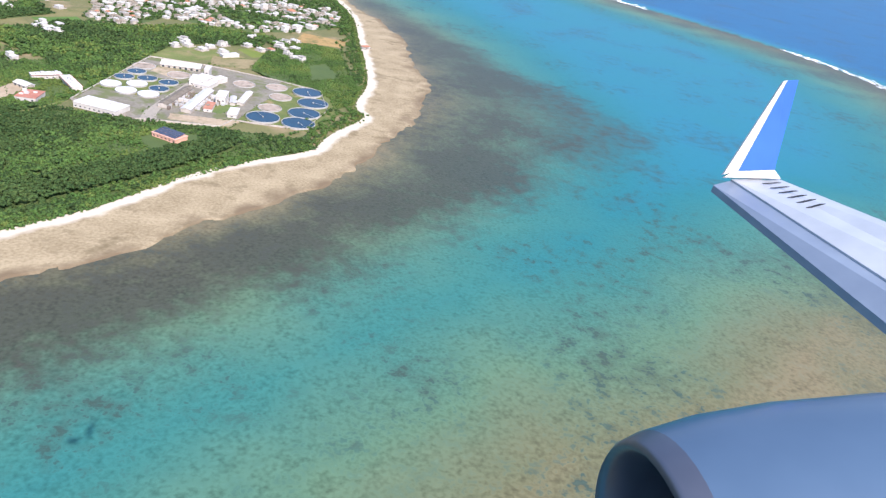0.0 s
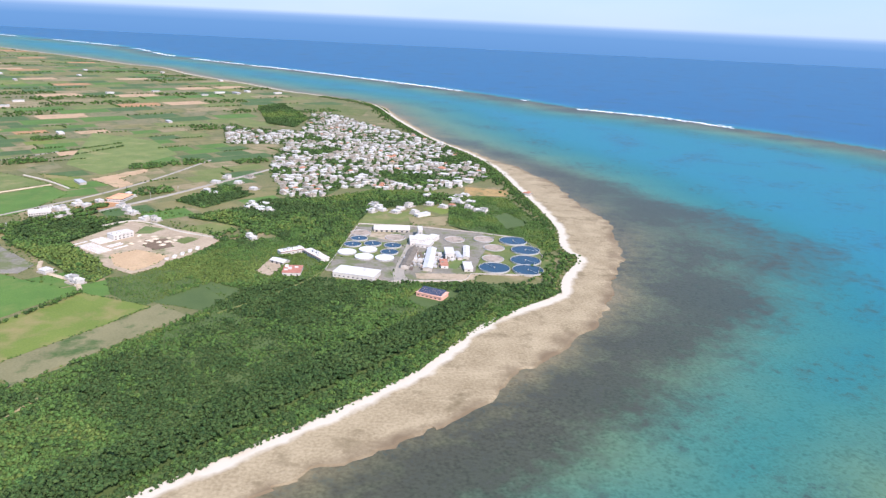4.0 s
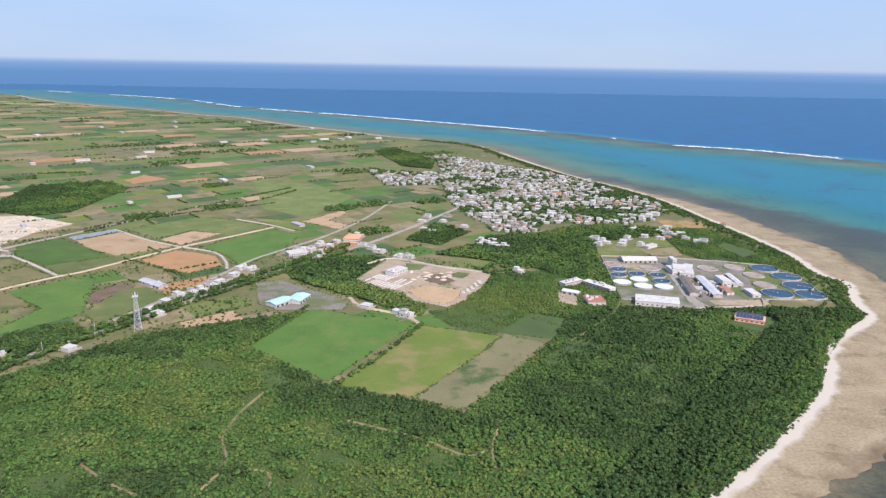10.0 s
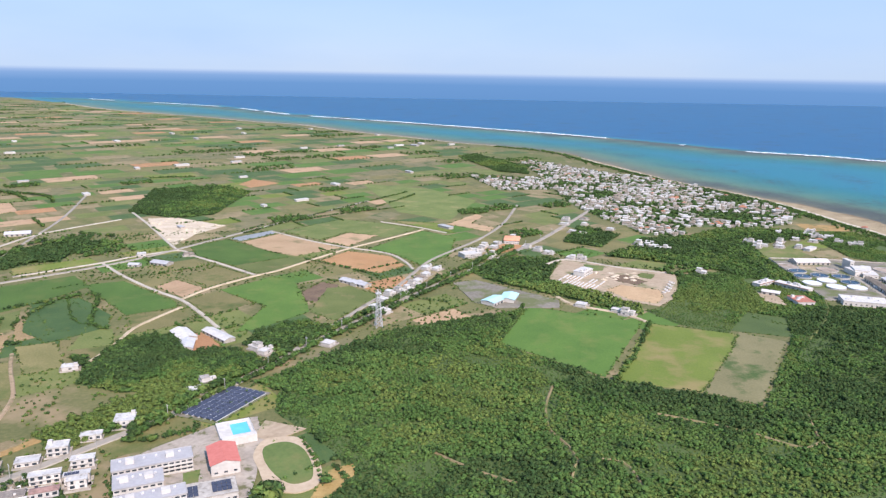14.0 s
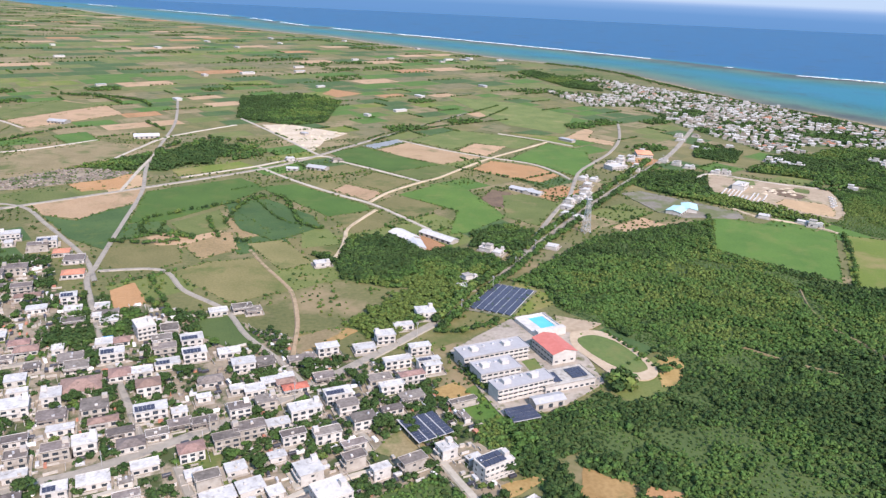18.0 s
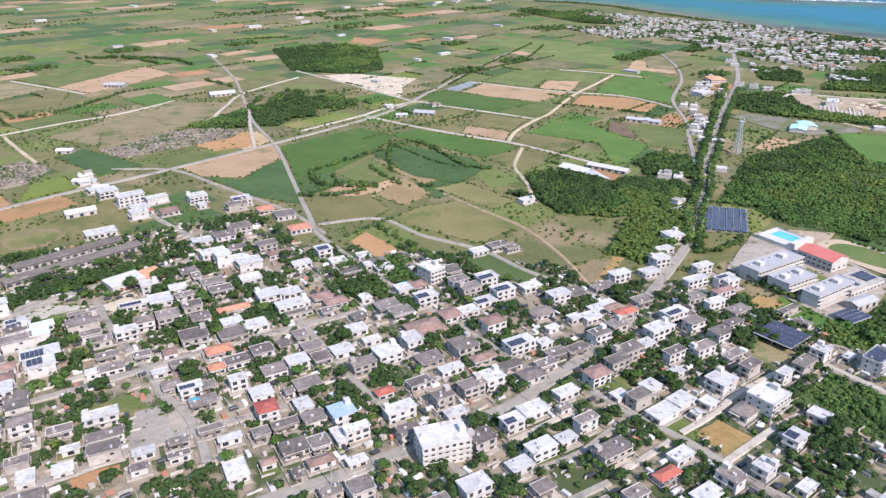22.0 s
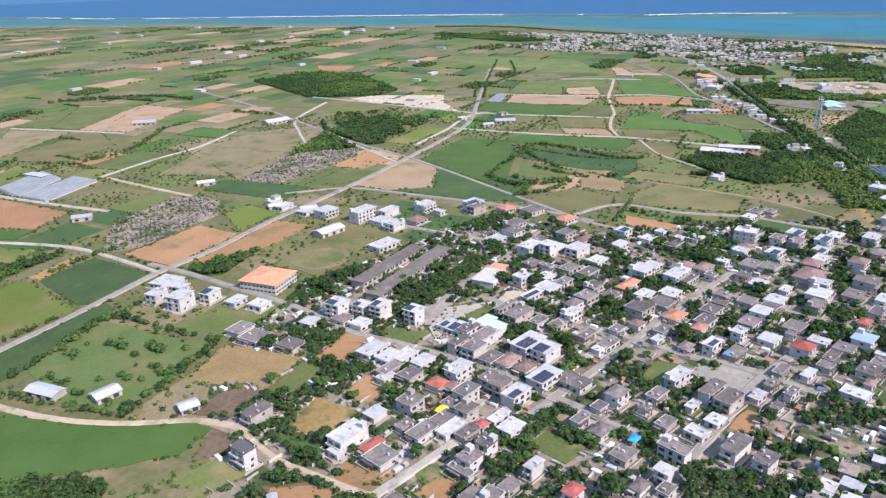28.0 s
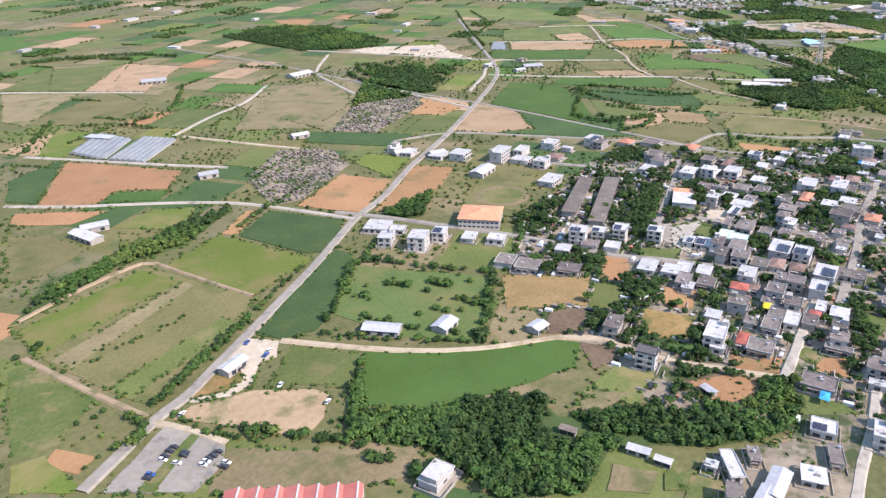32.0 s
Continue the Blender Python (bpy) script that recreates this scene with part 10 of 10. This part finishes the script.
def edge_tufts():
    rng = random.Random(55)
    spots = []
    for poly in PLOTS:
        if min(p[1] for p in poly) > 760:
            continue
        for (x0, y0), (x1, y1) in zip(poly, poly[1:] + poly[:1]):
            ln = math.hypot(x1 - x0, y1 - y0)
            for k in range(min(70, int(ln / 1.6))):
                w = rng.random()
                x, y = x0 + (x1 - x0) * w, y0 + (y1 - y0) * w
                if noise.noise(Vector((x * 0.035, y * 0.035, 12.0))) + rng.uniform(-0.3, 0.3) < -0.05:
                    continue
                spots.append((x + rng.gauss(0, 0.7), y + rng.gauss(0, 0.7), rng.uniform(0.35, 0.8)))
    wild = [(-1250, 165), (-1250, 620), (-700, 720), (-330, 640), (-300, 560), (-420, 420), (-560, 330), (-620, 230), (-640, 165)]
    px, py = free_spots(wild, 4.6, 79, 5.0, 1.2)
    for x, y in zip(px, py):
        if noise.noise(Vector((x * 0.03, y * 0.03, 2.0))) > -0.08 and not inside([x], [y], HAMLET)[0]:
            spots.append((x, y, rng.uniform(0.4, 1.3)))
    ok = np.ones(len(spots), bool)
    sx, sy = np.array([p[0] for p in spots]), np.array([p[1] for p in spots])
    for pts, w in ROADS:
        ok &= to_line(sx, sy, pts) > w / 2 + 0.7
    clumps("field_edge_weeds", [(x, y, r * 0.45, r) for (x, y, r), k in zip(spots, ok) if k], GREENS, "rough green weeds and bushes along the field edges", 12, "weeds", far=True)


edge_tufts()

# ---- far village ----


def far_village():
    rng = random.Random(61)
    px, py = scatter(VILLAGE, 7.9, 90)
    slab("far_village_ground", ragged(VILLAGE, 8, 5), 0.06, "scrub", 0.3, "rough green ground of the seaside village", "ground", "structure")
    kinds = []
    for roof, wall, hip, hh, words in (("white_roof", "white_wall", 0, 2.3, "white flat-roofed house of the seaside village"), ("white_roof", "white_wall", 0, 4.2, "white two-storey house of the seaside village"), ("grey_roof", "grey_wall", 1, 2.2, "grey tile-roofed house of the seaside village"), ("slab_roof", "grey_wall", 0, 2.4, "grey concrete house of the seaside village"), ("red_roof", "white_wall", 1, 2.2, "red tile-roofed house of the seaside village")):
        ob = thing("house", 0, 0, -500, 0, words, "house", "houses of the seaside village")
        part("wall", boxes("wall", wall, (-3.8, 3.8, -3.0, 3.0, -0.3, hh)), ob)
        if hip:
            hip_roof(ob, 7.6, 6.0, hh, 1.5, roof)
        else:
            part("roof", boxes("roof", roof, (-4.1, 4.1, -3.3, 3.3, hh, hh + 0.25, 0.05)), ob)
        part("window_band", boxes("window_band", "glass", (-3.0, 3.0, -3.04, -2.98, 0.8, 1.5)), ob)
        kinds.append(ob)
    mv, mf, mi = [], [], []
    trees = []
    for x, y in zip(px, py):
        u = (x * 0.5 + y * 0.866) % 52
        w = (-x * 0.866 + y * 0.5) % 64
        g = noise.noise(Vector((x * 0.016, y * 0.016, 4.0)))
        if u < 3.0 or w < 3.0:
            continue
        if rng.random() < 0.26 - 1.1 * g:
            trees += [(x + rng.gauss(0, 3), y + rng.gauss(0, 3), 1.2, rng.uniform(1.6, 3.2)) for _ in range(5)]
            continue
        trees += [(x + rng.choice((-4.4, 4.4)), y + rng.uniform(-3, 4), 0.9, rng.uniform(1.2, 2.4)) for _ in range(2)]
        big = 1.5 if rng.random() < 0.05 else 1.0
        m = pose(x, y, 0.15, 0, 0, 60 + rng.choice((0, 90)) + rng.uniform(-9, 9)) @ Matrix.Diagonal((big * rng.uniform(0.4, 0.95), big * rng.uniform(0.45, 0.9), big * rng.uniform(0.7, 1.1), 1))
        k = rng.choices(range(5), (9, 3, 10, 6, 1))[0]
        HOUSES.append((x, y))
        for o in kinds[k].children[:2]:
            i = len(mv)
            mv += [m @ q.co for q in o.data.vertices]
            for q in o.data.polygons:
                mf.append(tuple(a + i for a in q.vertices))
                mi.append(("white_roof", "grey_roof", "slab_roof", "red_roof", "white_wall", "grey_wall").index(o.data.materials[0].name))
    for ob in kinds:
        for o in (*ob.children_recursive, ob):
            bpy.data.objects.remove(o)
    tagged(new("far_houses", mesh_of("far_houses", mv, mf, ["white_roof", "grey_roof", "slab_roof", "red_roof", "white_wall", "grey_wall"], ids=mi)), "crowded white and grey houses near the shore", "houses", kind="stuff")
    clumps("village_trees", trees, ["leaf_dark", "leaf_dark", "leaf"], "dark green trees between the far houses", 9, far=True)


far_village()

# ---- patchwork of far fields, hedges and farmsteads ----


def patchwork():
    rng = random.Random(71)
    names = ["grass", "olive", "lush", "cane", "dry", "tan", "lime", "soil", "stubble"]
    odds = (16, 18, 9, 16, 8, 5, 4, 3, 6)
    v, f, ids = [], [], []
    hedge, houses_at = [], []
    t = radians(41)
    c, s_ = math.cos(t), math.sin(t)
    blocks = PLOTS + WOODS + [HAMLET, VILLAGE]
    near_lines = [r for r in ROADS]
    for cw, cd, r0, r1 in ((46, 31, 0, 1150), (86, 52, 1150, 4300)):
        gu, gw = np.meshgrid(np.arange(-80, 80), np.arange(-80, 80))
        cu, cv = gu * cw + (gw % 2) * cw * 0.4 + np.random.default_rng(cw).uniform(-4, 4, gu.shape), gw * cd
        gx, gy = (-650 + cu * c - cv * s_).ravel(), (400 + cu * s_ + cv * c).ravel()
        gd = np.hypot(gx + 600, gy)
        ok = (gy > 150) & (gd >= r0) & (gd < r1) & (gx > -3600) & inside(gx, gy, LAND)
        gx, gy, gd = gx[ok], gy[ok], gd[ok]
        ok = to_line(gx, gy, COAST_VEG) > 40
        for q in blocks:
            ok &= ~inside(gx, gy, q)
        for r, _ in near_lines:
            ok &= to_line(gx, gy, r) > 5
        for ax, ay in ((cw * 0.4, 0), (-cw * 0.4, 0), (0, cd * 0.4), (0, -cd * 0.4)):
            ok &= ~inside(gx + ax * c - ay * s_, gy + ax * s_ + ay * c, VILLAGE)
        for x, y, dist in zip(gx[ok], gy[ok], gd[ok]):
            for _ in (0,):
                hw, hd = cw * rng.uniform(0.44, 0.49), cd * rng.uniform(0.44, 0.49)
                ring = [(x + a * c - b * s_, y + a * s_ + b * c) for a, b in ((-hw, -hd), (hw * rng.uniform(0.85, 1.05), -hd), (hw, hd), (-hw * rng.uniform(0.85, 1.05), hd))]
                roll = rng.random()
                k = rng.choices(range(9), odds)[0]
                if roll < 0.06:
                    n = int(cw * cd / 22)
                    hedge += [(x + a * c - b * s_, y + a * s_ + b * c, 1.3, rng.uniform(1.6, 3.0)) for a, b in ((rng.uniform(-hw, hw), rng.uniform(-hd, hd)) for _ in range(min(n, 60)))]
                    continue
                i = len(v)
                z = 0.022 + (0.004 if r0 else 0.0) + 0.0005 * (i % 7)
                v += [(qx, qy, z) for qx, qy in ring]
                f.append((i, i + 1, i + 2, i + 3))
                ids.append(k)
                if rng.random() < 0.3:
                    a, b = rng.choice(((0, 1), (1, 2), (2, 3)))
                    n = 12
                    for q in range(n):
                        w = (q + rng.random()) / n
                        hedge.append((ring[a][0] * (1 - w) + ring[b][0] * w, ring[a][1] * (1 - w) + ring[b][1] * w, 0.8, rng.uniform(0.9, 1.9) * (1 if dist < 1150 else 1.5)))
                if rng.random() < (0.05 if dist < 1150 else 0.16) and y > 420:
                    houses_at.append((x + rng.uniform(-hw, hw) * 0.6, y + rng.uniform(-hd, hd) * 0.6, dist))
    tagged(new("far_fields", mesh_of("far_fields", v, f, names, ids=ids)), "patchwork of green, olive and tan fields", "fields", kind="stuff")
    clumps("hedges", hedge, ["leaf", "leaf_dark", "leaf"], "dark green hedges and copses between the fields", 10, "hedges", far=True)
    proto = []
    for roof, wall, words in (("white_roof", "white_wall", "white flat-roofed farm building"), ("metal_roof", "grey_wall", "grey metal-roofed farm shed")):
        ob = thing("farm_building", 0, 0, -500, 0, words, "farm building", "scattered farm buildings")
        part("wall", boxes("wall", wall, (-6, 6, -3, 3, -0.3, 2.4)), ob)
        part("roof", boxes("roof", roof, (-6.3, 6.3, -3.3, 3.3, 2.4, 2.65, 0.06)), ob)
        proto.append(ob)
    for x, y, dist in houses_at[:75]:
        k = 1.0 if dist < 1150 else 1.25
        copy_thing(rng.choice(proto), pose(x, y, 0.1, 0, 0, 41 + rng.choice((0, 90))) @ Matrix.Diagonal((k * rng.uniform(0.7, 1.6), k * rng.uniform(0.8, 1.3), k, 1)))
    for ob in proto:
        for o in (*ob.children_recursive, ob):
            bpy.data.objects.remove(o)


patchwork()

# ---- the airliner's wing and engine, beside the first place of the eye ----
# The slat's shade is put into its colour: darker and bluer than the wing.
material("slat_paint", (0.14, 0.18, 0.24), (0.2, 0.25, 0.31), 2.0, 0.4, rough=0.4, spec=0.5)
material("wing_paint", (0.29, 0.32, 0.345), (0.41, 0.44, 0.465), 2.0, 0.4, rough=0.4, spec=0.5)
material("winglet_blue", (0.02, 0.09, 0.5), (0.03, 0.12, 0.6), 2.0, 0.4, rough=0.35, spec=0.5)
material("cowl_paint", (0.045, 0.085, 0.14), (0.065, 0.115, 0.18), 1.5, 0.4, rough=0.3, spec=0.5)
material("lip_metal", (0.1, 0.11, 0.14), (0.16, 0.17, 0.2), 2.0, 0.5, rough=0.35, metal=0.6)
material("fan_dark", (0.012, 0.012, 0.014), (0.03, 0.03, 0.034), 2.0, 0.5, rough=0.5)


def airliner():
    t, x, y, z, yaw, pitch, roll = PATH[0]
    base = pose(x, y, z, 90 + pitch, 0, yaw) @ pose(0, 0, 0, 0, 0, roll)
    up = (base.to_3x3() @ Vector((0, 1, 0))).normalized()
    flat = Vector((0, 0, 1))

    def at(u, v, depth):
        """A place by its offset across and down from the line of sight, per metre ahead."""
        return base @ Vector((u * depth, -v * depth, -depth))

    wing = thing("aircraft_wing", *at(0.43, -0.05, 11.0), 0, "grey airliner wing with a blue winglet and an engine", "aircraft wing")
    o = wing.matrix_basis.translation

    def plate(name, mat, pts, thick, parent, label="", along_up=flat):
        n = len(pts)
        v = [p - o for p in pts] + [p - o - along_up * thick for p in pts]
        f = [tuple(range(n)), tuple(range(2 * n - 1, n - 1, -1))] + [(k, n + k, n + (k + 1) % n, (k + 1) % n) for k in range(n)]
        return part(name, mesh_of(name, v, f, mat), parent, label)

    le_tip, le_root = (0.376, -0.089, 12.0), (0.96, 0.378, 6.2)
    sl_tip, sl_root = (0.4, -0.095, 12.1), (0.96, 0.27, 6.6)
    te_tip, te_root = (0.466, -0.098, 12.6), (0.96, 0.1, 7.8)
    mid_t, mid_r = (0.44, -0.096, 12.4), (0.96, 0.17, 7.2)
    plate("slat", "slat_paint", [at(*le_tip), at(*le_root), at(*sl_root), at(*sl_tip)], 0.12, wing, "leading edge slat with its shade painted in blue-grey")
    plate("wing_panel", "wing_paint", [at(*sl_tip) + flat * 0.03, at(*sl_root) + flat * 0.03, at(*mid_r) + flat * 0.03, at(*mid_t) + flat * 0.03], 0.2, wing)
    plate("flap", "wing_paint", [at(*mid_t), at(*mid_r), at(*te_root), at(*te_tip)], 0.1, wing)
    for k in range(6):
        a = 0.05 + 0.035 * k
        p, q = at(*sl_tip).lerp(at(*sl_root), a), at(*te_tip).lerp(at(*te_root), a + 0.02)
        plate("marking", "fan_dark", [p.lerp(q, 0.35) + flat * 0.07, p.lerp(q, 0.62) + flat * 0.07, p.lerp(q, 0.66) + flat * 0.07 + Vector((0.06, 0, 0)), p.lerp(q, 0.39) + flat * 0.07 + Vector((0.06, 0, 0))], 0.01, wing)
    side = (base.to_3x3() @ Vector((0, 0, -1))).normalized()
    winglet = plate("winglet", "winglet_blue", [at(0.406, -0.107, 12.1), at(0.458, -0.108, 12.5), at(0.492, -0.234, 12.9), at(0.475, -0.233, 12.7)], 0.07, wing, "bright blue winglet", side)
    plate("leading_edge", "white_wall", [at(0.387, -0.103, 12.0), at(0.407, -0.107, 12.08), at(0.476, -0.233, 12.68), at(0.471, -0.232, 12.66)], 0.09, winglet, "white leading edge strip", side)
    plate("root_fairing", "white_wall", [at(0.387, -0.099, 12.0), at(0.466, -0.097, 12.5), at(0.458, -0.109, 12.48), at(0.4, -0.107, 12.05)], 0.1, winglet, "white root fairing", side)

    hub = at(0.275, 0.43, 4.6) - o
    back = (Vector((0.975, 0.17, 0.09))).normalized()
    a1 = back.cross(flat).normalized()
    a2 = a1.cross(back).normalized()

    def turned(name, mat, profile, label=""):
        v, f, n = [], [], 40
        for s_, r in profile:
            for k in range(n):
                a = 2 * math.pi * k / n
                v.append(hub + back * s_ * 1.15 + (a1 * math.cos(a) + a2 * math.sin(a)) * r * 1.12)
        for i in range(len(profile) - 1):
            f += [(i * n + k, i * n + (k + 1) % n, (i + 1) * n + (k + 1) % n, (i + 1) * n + k) for k in range(n)]
        part(name, mesh_of(name, v, f, mat, smooth=True), wing, label)

    turned("engine_cowl", "cowl_paint", [(0.16, 0.7), (0.5, 0.76), (1.0, 0.79), (1.8, 0.78), (2.6, 0.68), (3.0, 0.58)], "glossy blue-grey engine cowl")
    turned("intake_lip", "lip_metal", [(0.5, 0.53), (0.2, 0.54), (0.05, 0.58), (0.0, 0.62), (0.04, 0.66), (0.16, 0.7)], "dark polished intake lip")
    turned("fan", "fan_dark", [(0.7, 0.53), (0.62, 0.2), (0.35, 0.01)], "dark fan and spinner")
    turned("intake_duct", "fan_dark", [(0.5, 0.53), (0.7, 0.53)])


airliner()
